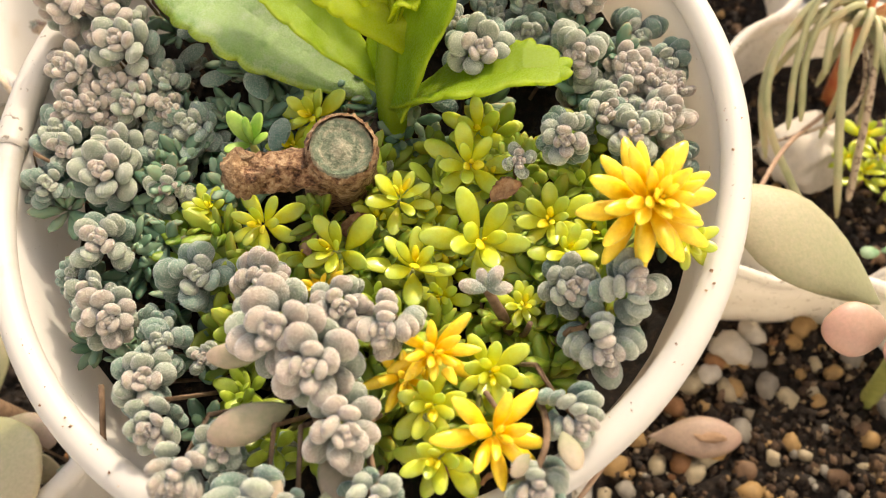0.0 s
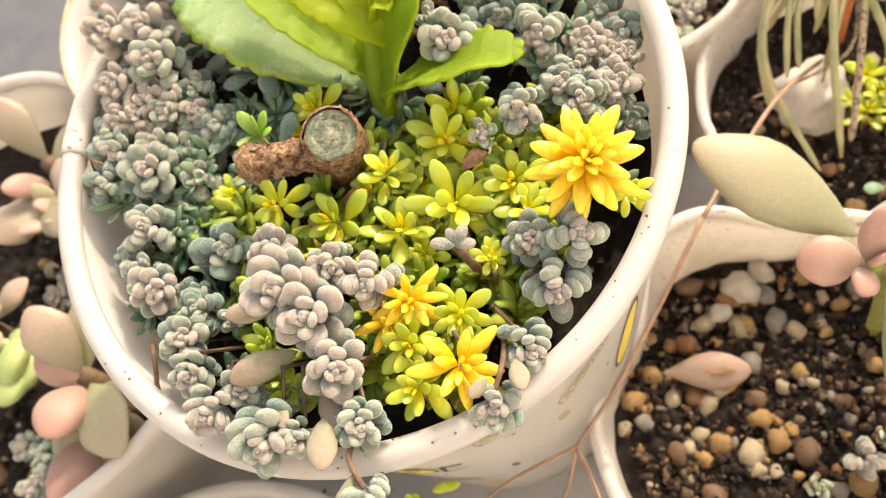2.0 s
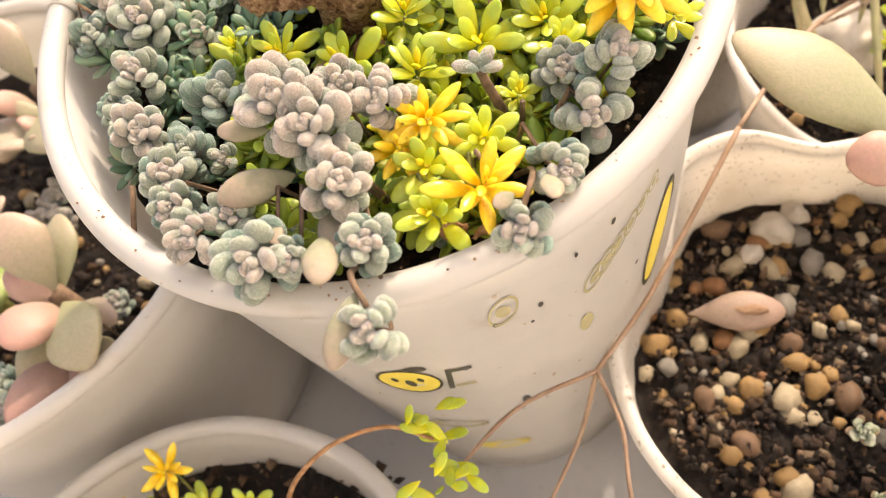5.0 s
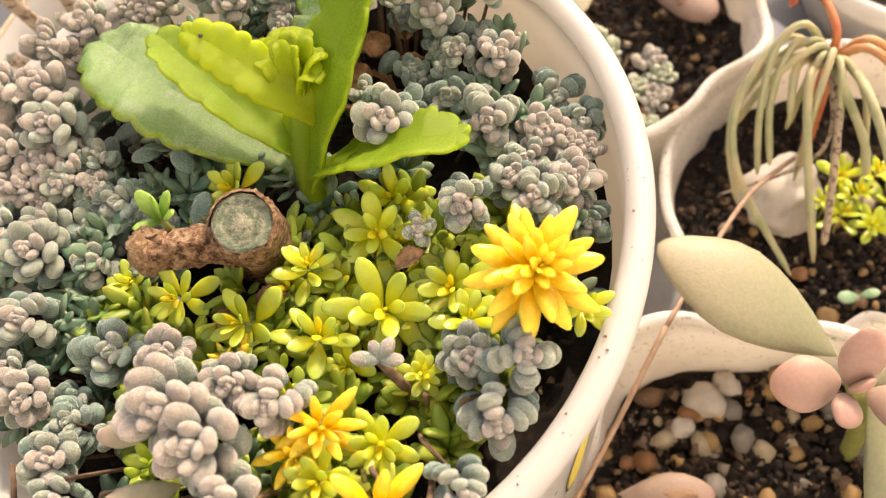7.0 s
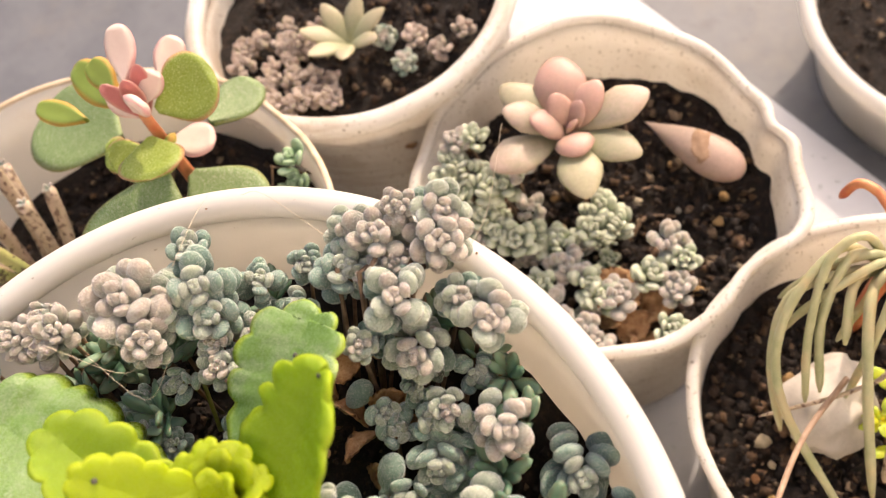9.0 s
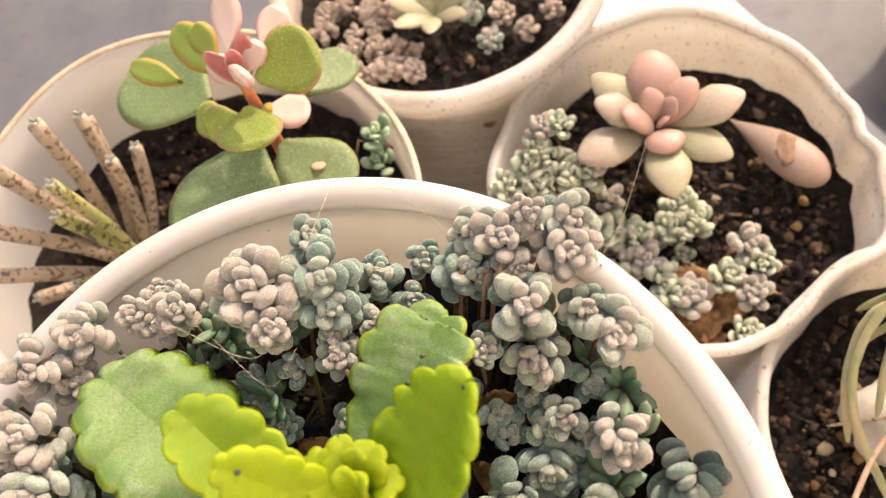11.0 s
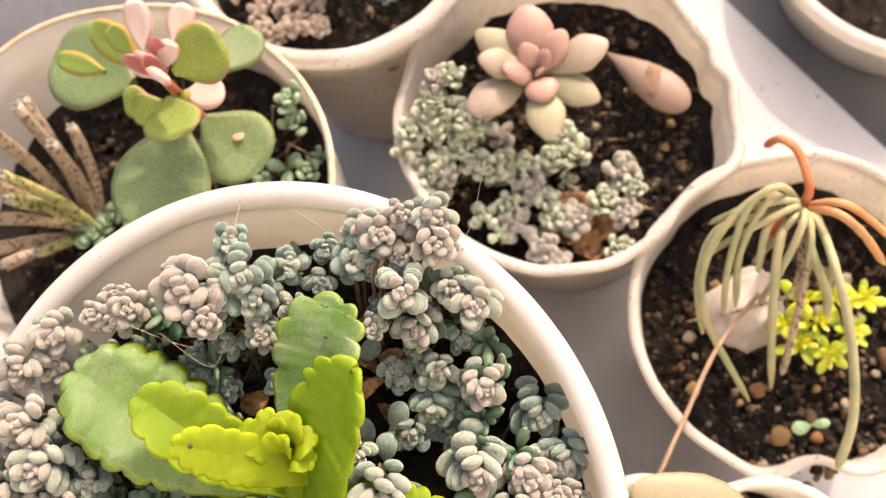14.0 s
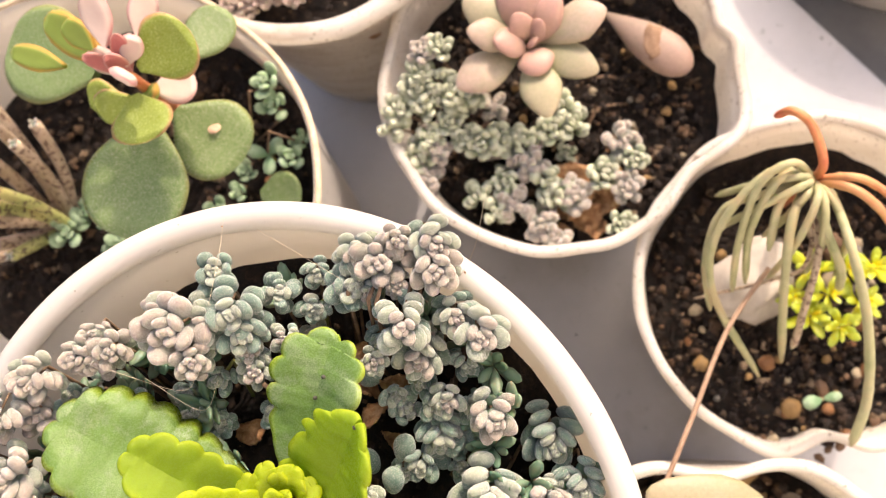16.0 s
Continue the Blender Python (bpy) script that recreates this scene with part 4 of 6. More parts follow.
WORDS = {"rosy": "dry rosy tan stonecrop rosette in a crowded cluster", "tiny": "tiny sage green stonecrop rosette with tan old leaves", "low_green": "low green stonecrop rosette between taller ones", "grey": "downy grey-green stonecrop rosette on a thin stem", "mauve": "downy mauve-tipped stonecrop rosette on a thin stem",
         "blue": "blue-green stonecrop rosette low among others, coloured dark for shade", "mint": "mint green stonecrop sprig on a red stem", "lime": "yellow-green stonecrop rosette with flat open leaves", "gold": "golden yellow stonecrop rosette with pointed leaves"}


def clump(items, lean, foot, group, cols=(1.0, 1.5), extra=1.28, n=(20, 22), axis=(0.0, 0.0), reach=0.033):
    for x, y, z, r, kind in items:
        g = random.Random(int(x * 1000 + y * 77))
        tx, ty = lean(x, y)
        rosette(cm(x, y, z), r / 100 * extra, kind, (tx + g.uniform(-14, 14), ty + g.uniform(-14, 14)), g.randint(*n), g.uniform(*cols), WORDS[kind], group, foot, axis=axis, reach=reach)


def side_buds(items, seed):
    """Smaller shoots beside and below each rosette."""
    g, out = random.Random(seed), []
    for x, y, z, r, kind in items:
        a = g.uniform(0, 2 * math.pi)
        px, py = x + 1.7 * r * math.cos(a), y + 1.7 * r * math.sin(a)
        if math.hypot(px, py) < 3.9 and not (-1.95 < px < 0.6 and 0.5 < py < 3.4):
            out.append((px, py, z - g.uniform(0.1, 0.45), r * g.uniform(0.6, 0.8), kind))
    return out


clump(side_buds(BACK_LEFT + LEFT, 3), lambda x, y: (4, -22), 0.102, "grey stonecrop in the tall cup", (1.0, 1.6), 1.25, (14, 16))
clump(side_buds(BACK_RIGHT[:12] + RIGHT, 9), lambda x, y: (-4, -26), 0.102, "grey stonecrop in the tall cup", (1.0, 1.5), 1.2, (16, 16))
clump(BACK_RIGHT, lambda x, y: (-4, -26), 0.102, "grey stonecrop in the tall cup", (1.2, 1.6), 1.30, (18, 21))
clump(BACK_LEFT, lambda x, y: (4, -22), 0.102, "grey stonecrop in the tall cup")
clump(BACK_EDGE, lambda x, y: (4, -22), 0.102, "grey stonecrop in the tall cup", (1.0, 1.4), 1.25, (16, 16))
clump(LEFT, lambda x, y: (8, -24), 0.102, "grey stonecrop in the tall cup")
clump(FRONT, lambda x, y: (0, -34), 0.102, "grey stonecrop in the tall cup")
clump(RIGHT, lambda x, y: (-6, -26), 0.102, "grey stonecrop in the tall cup")


def lime(items, foot, group, name_r=1.28, tilt=-18, axis=(0.0, 0.0), reach=0.033):
    for x, y, z, r, kind in items:
        g = random.Random(int(x * 1000 + y * 77))
        rosette(cm(x, y, z), r / 100 * name_r, kind, (g.uniform(-18, 18), tilt + g.uniform(-16, 16)), g.randint(13, 17) if kind == "lime" else g.randint(14, 18), g.uniform(0.35, 0.7), WORDS[kind], group, foot, GREEN_STEM, 0.7, 0.3, pairs=False, axis=axis, reach=reach, name="yellow_stonecrop")


GREEN_STEM = plain("green_stem", [(0.3, (0.18, 0.22, 0.05)), (0.7, (0.36, 0.36, 0.10))], 300, 0.6)
lime(LIME_A, 0.102, "yellow stonecrop in the tall cup")
lime(GOLD_A, 0.102, "yellow stonecrop in the tall cup", tilt=-30)
rosette(cm(2.45, -2.60, 12.26), 0.0076, "gold", (6, -24), 37, 0.66, "large golden yellow stonecrop rosette with dense pointed leaves", "yellow stonecrop in the tall cup", 0.102, GREEN_STEM, 0.8, 0.26, pairs=False, name="yellow_stonecrop")
# low growth between the rosettes
rng = random.Random(21)
for i in range(40):
    a, d = rng.uniform(0, 2 * math.pi), 3.75 * math.sqrt(rng.random())
    x, y = d * math.cos(a), d * math.sin(a)
    yellow = -1.9 < x < 2.3 and -3.6 < y < -0.9
    bare = (0.2 < x < 2.2 and 0.4 < y < 2.2) or (1.5 < x < 3.0 and 0.9 < y < 3.4)
    if bare and rng.random() < 0.3:
        continue
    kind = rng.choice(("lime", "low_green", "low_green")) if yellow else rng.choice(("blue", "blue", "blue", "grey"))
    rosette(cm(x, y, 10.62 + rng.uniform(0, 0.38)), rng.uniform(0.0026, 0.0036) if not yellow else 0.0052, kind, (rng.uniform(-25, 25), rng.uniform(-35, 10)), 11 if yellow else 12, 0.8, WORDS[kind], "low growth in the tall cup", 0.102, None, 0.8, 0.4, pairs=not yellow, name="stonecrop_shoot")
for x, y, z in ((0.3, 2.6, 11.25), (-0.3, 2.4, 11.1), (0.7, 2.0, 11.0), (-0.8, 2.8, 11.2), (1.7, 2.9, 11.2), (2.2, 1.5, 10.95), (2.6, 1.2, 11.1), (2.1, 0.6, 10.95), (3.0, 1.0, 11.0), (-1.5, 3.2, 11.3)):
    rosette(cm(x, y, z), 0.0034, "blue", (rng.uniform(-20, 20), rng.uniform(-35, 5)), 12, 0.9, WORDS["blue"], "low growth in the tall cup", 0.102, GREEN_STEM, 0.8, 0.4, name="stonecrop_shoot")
for i in range(26):
    yellow = i > 14
    x, y = (rng.uniform(-1.2, 2.2), rng.uniform(-3.6, -0.9)) if yellow else (rng.uniform(-3.0, -0.9), rng.uniform(-3.4, -1.6))
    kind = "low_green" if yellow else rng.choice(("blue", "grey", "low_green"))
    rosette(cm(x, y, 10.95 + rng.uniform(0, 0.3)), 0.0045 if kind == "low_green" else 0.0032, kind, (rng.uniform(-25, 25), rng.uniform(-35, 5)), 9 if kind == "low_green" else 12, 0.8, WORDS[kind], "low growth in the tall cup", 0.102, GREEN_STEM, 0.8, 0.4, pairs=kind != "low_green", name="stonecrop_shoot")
# matted shoots that hide the soil between the rosettes
def undergrowth(name, n, mat, keep, length, height, seed, label):
    g, verts, faces = random.Random(seed), [], []
    made = 0
    while made < n:
        x, y = g.uniform(-3.9, 3.9), g.uniform(-3.9, 3.9)
        if math.hypot(x, y) > 3.75 or not keep(x, y):
            continue
        made += 1
        z, lean, turn = g.uniform(*height), (g.uniform(-28, 28), g.uniform(-28, 28)), g.uniform(0, 360)
        k = g.randint(7, 10)
        for i in range(k):
            ln = length * g.uniform(0.7, 1.15)
            m = pose(x / 100, y / 100, z / 100, *lean, turn) @ pose(0, 0, -0.0006 * (i // 4), 0, -g.uniform(5, 55), 137.5 * i) @ Matrix.Diagonal((ln, ln, ln, 1))
            o = len(verts)
            verts.append(m @ Vector((0, 0, 0)))
            for u, w in ((0.25, 0.12), (0.6, 0.21), (0.88, 0.13)):
                for t in range(6):
                    c = math.pi * t / 3
                    verts.append(m @ Vector((u, w * math.cos(c), 0.45 * w * math.sin(c) + 0.08 * u)))
            verts.append(m @ Vector((1, 0, 0.07)))
            for t in range(6):
                q = (t + 1) % 6
                faces.append((o, o + 1 + q, o + 1 + t))
                for r in (1, 7):
                    faces.append((o + r + t, o + r + q, o + r + 6 + q, o + r + 6 + t))
                faces.append((o + 19, o + 13 + t, o + 13 + q))
    me = bpy.data.meshes.new(name)
    me.from_pydata([tuple(v) for v in verts], [], faces)
    me.materials.append(mat)
    me.shade_smooth()
    tagged(new(name, me), label, "succulent", kind="stuff")


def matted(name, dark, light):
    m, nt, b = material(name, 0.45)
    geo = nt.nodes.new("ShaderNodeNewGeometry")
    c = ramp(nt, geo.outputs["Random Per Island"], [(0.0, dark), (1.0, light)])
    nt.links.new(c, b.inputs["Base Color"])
    b.inputs["Subsurface Weight"].default_value, b.inputs["Subsurface Scale"].default_value = 0.25, 0.0015
    bump(nt, b, world_noise(nt, 2400, 3), 0.3, 0.0003)
    return m


def yellow_side(x, y):
    return -2.3 < x < 2.6 and -4.0 < y < -0.2 and not (x < -1.0 and y < -2.2)


undergrowth("green_undergrowth", 95, matted("matted_green", (0.12, 0.21, 0.018), (0.34, 0.41, 0.035)), yellow_side, 0.0046, (10.65, 11.0), 401, "low green shoots matted between the yellow rosettes")
# these shoots hold the shade between the grey rosettes in their darker colour
undergrowth("grey_undergrowth", 130, matted("matted_shaded_green", (0.07, 0.15, 0.09), (0.20, 0.29, 0.19)), lambda x, y: not yellow_side(x, y) and not (0.3 < x < 2.9 and 0.2 < y < 3.2), 0.0040, (10.6, 11.1), 402, "blue-green shoots matted between the grey rosettes, coloured dark for shade")
# trailing stems and loose leaves at the front of the tall cup
for pts in (((-1.2, -2.9, 12.0), (-1.25, -3.5, 11.5), (-1.2, -3.8, 10.6)), ((-1.1, -4.9, 11.9), (-1.15, -4.5, 11.9), (-1.0, -4.0, 11.2), (-0.9, -3.6, 10.6)),
            ((0.45, -4.5, 11.7), (0.7, -4.2, 11.75), (0.8, -3.7, 11.2), (0.7, -3.2, 10.5)), ((1.0, -3.0, 11.4), (0.95, -2.9, 10.9), (0.9, -2.7, 10.4)), ((1.35, -3.2, 11.4), (1.2, -3.1, 10.9), (1.1, -2.9, 10.4)),
            ((-3.3, -2.0, 11.4), (-3.5, -2.7, 11.0), (-3.1, -3.0, 10.6)), ((0.9, 2.3, 11.5), (1.0, 2.0, 11.1), (1.2, 1.6, 10.4))):
    ob = thing("bare_sprig", pose(*cm(*pts[0])), "bare brown stonecrop sprig among leaves", "twig", "bare stems in the tall cup")
    rope("stem", [Vector(cm(*p)) - Vector(cm(*pts[0])) for p in pts], 0.0003, 0.0004, STEM, ob, 5, 7)
for b, t, w_ in (((-1.4, -3.1, 11.8), (-2.2, -3.15, 11.95), 1.0), ((-1.1, -3.4, 11.6), (-1.25, -4.2, 11.7), 1.1), ((-1.3, -4.0, 11.9), (-1.45, -4.6, 12.0), 1.2), ((-1.15, -4.7, 11.9), (-1.6, -5.25, 11.7), 0.9),
                 ((-1.5, -2.6, 12.0), (-2.0, -2.45, 12.1), 1.0), ((0.85, -4.2, 11.75), (0.8, -4.62, 11.9), 1.1), ((0.5, -4.3, 11.8), (0.25, -4.45, 11.95), 1.1), ((-1.75, -3.6, 11.9), (-1.7, -4.0, 12.0), 1.0)):
    ob = thing("stonecrop_leaf", pose(*cm(*b)), "flat fleshy stonecrop leaf on a bare stem", "leaf", "flat leaves in the tall cup")
    place_leaf("flat", cm(*b), cm(*t), ob, width=w_, up=(0.1, -0.5, 0.85))
# dried sprig between the yellow rosettes
ob = thing("dried_sprig", pose(*cm(0.71, -2.6, 11.65)), "withered grey stonecrop sprig on a brown stem", "succulent")
for dx, dy, dz in ((-0.26, 0.10, 0.10), (0.22, 0.12, 0.12), (0.24, -0.10, 0.02), (0.0, 0.2, 0.1)):
    place_leaf("mauve", cm(0.71, -2.6, 11.65), cm(0.71 + dx, -2.6 + dy, 11.65 + dz), ob, width=0.9)
part("stem", tube([(0, 0, 0), (0.001, -0.001, -0.006), (0.0016, -0.002, -0.013)], [0.0005, 0.0006, 0.0006]), STEM, ob)

# ---- cut stump ----
stump = thing("stump", pose(*cm(-0.2, -0.6, 10.3)), "cut brown plant stump with a pale green cut face", "stump")
at = Vector(cm(-0.2, -0.6, 10.3))


def rel(*v):
    return Vector(cm(*v)) - at


axis = (Vector((-0.17, -0.69, 12.04)) - Vector((-0.30, -0.25, 11.0))).normalized()
top = Vector((-0.17, -0.69, 12.04))
bm = bmesh.new()
u, v_ = axis.orthogonal().normalized(), None
v_ = axis.cross(u)
prev = None
rows = []
RN = 72
for k in range(26):
    d = -0.05 + 1.75 * (k / 25) ** 1.3
    r = 0.335 + 0.045 * min(1.0, k / 2) + 0.05 * (k / 25)
    ring = []
    for i in range(RN):
        t = 2 * math.pi * i / RN
        c_, s_ = math.cos(t), math.sin(t)
        rr = r * (1 + (0.04 + 0.005 * k) * noise.noise((2.2 * c_, 2.2 * s_, d * 2)) + 0.06 * noise.noise((7 * c_, 7 * s_, d * 3)) + 0.05 * noise.noise((16 * c_, 16 * s_, d * 12)))
        dd = d + (0.06 * noise.noise((4 * c_, 4 * s_, 9)) if k < 3 else 0.0)
        ring.append(bm.verts.new((top - axis * dd + (u * c_ + v_ * s_) * rr) / 100 - at))
    rows.append(ring)
for a, b in zip(rows, rows[1:]):
    for i in range(RN):
        bm.faces.new((a[i], b[i], b[(i + 1) % RN], a[(i + 1) % RN]))
part("bark", bm, BARK, stump)
bm = bmesh.new()
rows = []
for k, (d, r) in enumerate(((0.02, 0.335), (-0.01, 0.30), (0.0, 0.25), (0.025, 0.22), (-0.005, 0.17), (0.01, 0.10), (-0.02, 0.05))):
    rows.append([bm.verts.new((top - axis * (d + 0.012 * noise.noise((i * 0.8, k * 2.0, 3))) + (u * math.cos(2 * math.pi * i / 40) + v_ * math.sin(2 * math.pi * i / 40)) * r * (1 + 0.05 * noise.noise((i * 0.3, k, 7)))) / 100 - at) for i in range(40)])
for a, b in zip(rows, rows[1:]):
    for i in range(40):
        bm.faces.new((a[i], a[(i + 1) % 40], b[(i + 1) % 40], b[i]))
bm.faces.new(rows[-1])
# pale heart, dark green growth ring and pale rind round the middle of the cut
nt_ = CUT.node_tree
geo_ = nt_.nodes.new("ShaderNodeNewGeometry")
far_ = nt_.nodes.new("ShaderNodeVectorMath")
far_.operation = "DISTANCE"
far_.inputs[1].default_value = tuple(top / 100)
nt_.links.new(geo_.outputs["Position"], far_.inputs[0])
wav_ = node(nt_, "MapRange")
wav_.inputs[3].default_value, wav_.inputs[4].default_value = -0.0011, 0.0011
nt_.links.new(world_noise(nt_, 620, 5, 0.7), wav_.inputs[0])
sum_ = nt_.nodes.new("ShaderNodeMath")
nt_.links.new(far_.outputs["Value"], sum_.inputs[0])
nt_.links.new(wav_.outputs[0], sum_.inputs[1])
unit_ = nt_.nodes.new("ShaderNodeMath")
unit_.operation = "DIVIDE"
unit_.inputs[1].default_value = 0.0034
nt_.links.new(sum_.outputs[0], unit_.inputs[0])
cut_b = nt_.nodes["Principled BSDF"]
cut_c = cut_b.inputs["Base Color"].links[0].from_socket
zone = ramp(nt_, unit_.outputs[0], [(0.0, (0.50, 0.47, 0.34)), (0.30, (0.58, 0.54, 0.40)), (0.40, (0.10, 0.15, 0.09)), (0.56, (0.13, 0.19, 0.12)), (0.62, (0.56, 0.50, 0.36)), (0.70, (0.17, 0.25, 0.17)), (0.88, (0.24, 0.32, 0.22)), (0.97, (0.62, 0.52, 0.36))])
speck = ramp(nt_, noise_tex(nt_, 1900, 3, 0.7), [(0.42, (0.15,) * 3), (0.6, (0.75,) * 3)])
nt_.links.new(mix(nt_, speck, cut_c, zone), cut_b.inputs["Base Color"])
part("cut_face", bm, CUT, stump, "pale green ringed cut face")
pts = smooth_path([rel(-0.25, -0.55, 11.65), rel(-0.6, -0.62, 11.78), rel(-1.0, -0.56, 11.92), rel(-1.38, -0.5, 12.02)], 5)
bm = tube(pts, [0.0031, 0.003, 0.0027, 0.0025, 0.0024, 0.0023, 0.0022, 0.0021, 0.002, 0.0019, 0.0019, 0.002, 0.0021, 0.0022, 0.002, 0.0013][:len(pts)], 28)
for v in bm.verts:
    v.co += Vector([noise.noise(v.co * 700 + Vector((k * 9, 0, 0))) + 0.6 * noise.noise(v.co * 2200 + Vector((k * 9, 0, 4))) for k in range(3)]) * 0.0009
stub = part("branch_stub", bm, BARK, stump, "rough brown side branch stub")
bm = bmesh.new()
bmesh.ops.create_icosphere(bm, subdivisions=4, radius=1.0)
for v in bm.verts:
    v.co *= 1 + 0.22 * noise.noise(v.co * 1.8) + 0.16 * noise.noise(v.co * 5.0) + 0.10 * noise.noise(v.co * 11.0)
end = part("stub_end", bm, plain("torn_wood", [(0.34, (0.16, 0.075, 0.03)), (0.5, (0.42, 0.25, 0.12)), (0.66, (0.66, 0.48, 0.28))], 1500, 0.7, 1.0, 0.001), stub, "torn pale end of the side branch")
end.matrix_local = Matrix.Translation(rel(-1.26, -0.55, 12.0)) @ pose(0, 0, 0, 20, -25, 0) @ Matrix.Diagonal((0.0017, 0.0024, 0.0022, 1))
ob = thing("sprout", pose(*cm(-1.08, -0.1, 11.7)), "tiny lime green sprout on the stump", "sprout")
for t_ in ((-0.86, 0.06, 12.1), (-1.18, 0.14, 12.2), (-1.36, -0.20, 12.02), (-0.86, -0.22, 12.05), (-1.0, -0.06, 12.25)):
    place_leaf("sprout", cm(-1.08, -0.1, 11.85), cm(*t_), ob, width=0.75)
part("stem", tube([(0, 0, -0.002), (0, 0, 0.0018)], [0.0005, 0.0004]), GREEN_STEM, ob)
for k, (b, t) in enumerate((((1.15, -1.45, 11.3), (1.5, -1.5, 11.45)), ((-0.5, -1.0, 11.0), (-0.1, -1.15, 11.1)), ((-0.7, -0.9, 11.0), (-0.9, -1.3, 11.2)), ((-0.3, -4.0, 11.2), (0.0, -4.1, 11.3)), ((0.3, -4.25, 11.2), (0.0, -4.3, 11.35)))):
    ob = thing("dry_leaf", pose(*cm(*b)), "curled dry brown leaf scrap", "leaf", "dry scraps in the tall cup")
    place_leaf("dry", cm(*b), cm(*t), ob, roll=20 * k)

g = random.Random(66)
for k in range(16):
    x, y = (g.uniform(1.3, 2.7), g.uniform(0.5, 2.9)) if k < 10 else (g.uniform(-1.2, 1.4), g.uniform(1.0, 3.2))
    z, a = g.uniform(10.3, 10.75), g.uniform(0, 2 * math.pi)
    ob = thing("dry_leaf", pose(*cm(x, y, z)), "curled dry brown leaf scrap", "leaf", "dry scraps in the tall cup")
    place_leaf("dry", cm(x, y, z), cm(x + 0.42 * math.cos(a), y + 0.42 * math.sin(a), z + g.uniform(-0.05, 0.2)), ob, roll=g.uniform(-60, 60), width=1.2)
for k in range(12):
    x, y = g.uniform(1.2, 2.9), g.uniform(0.3, 2.6)
    z, a = g.uniform(10.5, 11.0), g.uniform(0, 2 * math.pi)
    ob = thing("stonecrop_leaf", pose(*cm(x, y, z)), "old stonecrop leaf low down, its green coloured dark for shade", "leaf", "shaded leaves in the tall cup")
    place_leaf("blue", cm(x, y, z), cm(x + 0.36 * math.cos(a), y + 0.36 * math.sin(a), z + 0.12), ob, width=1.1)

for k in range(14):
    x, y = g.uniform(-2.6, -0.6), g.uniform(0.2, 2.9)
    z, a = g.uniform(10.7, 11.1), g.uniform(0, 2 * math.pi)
    ob = thing("stonecrop_leaf", pose(*cm(x, y, z)), "old stonecrop leaf low down, its green coloured dark for shade", "leaf", "shaded leaves in the tall cup")
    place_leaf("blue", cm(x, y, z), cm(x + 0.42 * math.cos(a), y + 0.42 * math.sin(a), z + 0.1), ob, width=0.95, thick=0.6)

# ---- scalloped lime plant in the tall cup ----
plant = thing("kalanchoe", pose(*cm(0.3, 0.5, 10.2)), "lime green kalanchoe with broad scalloped leaves", "succulent")
K0 = Vector(cm(0.3, 0.5, 10.2))
KLEAF = []


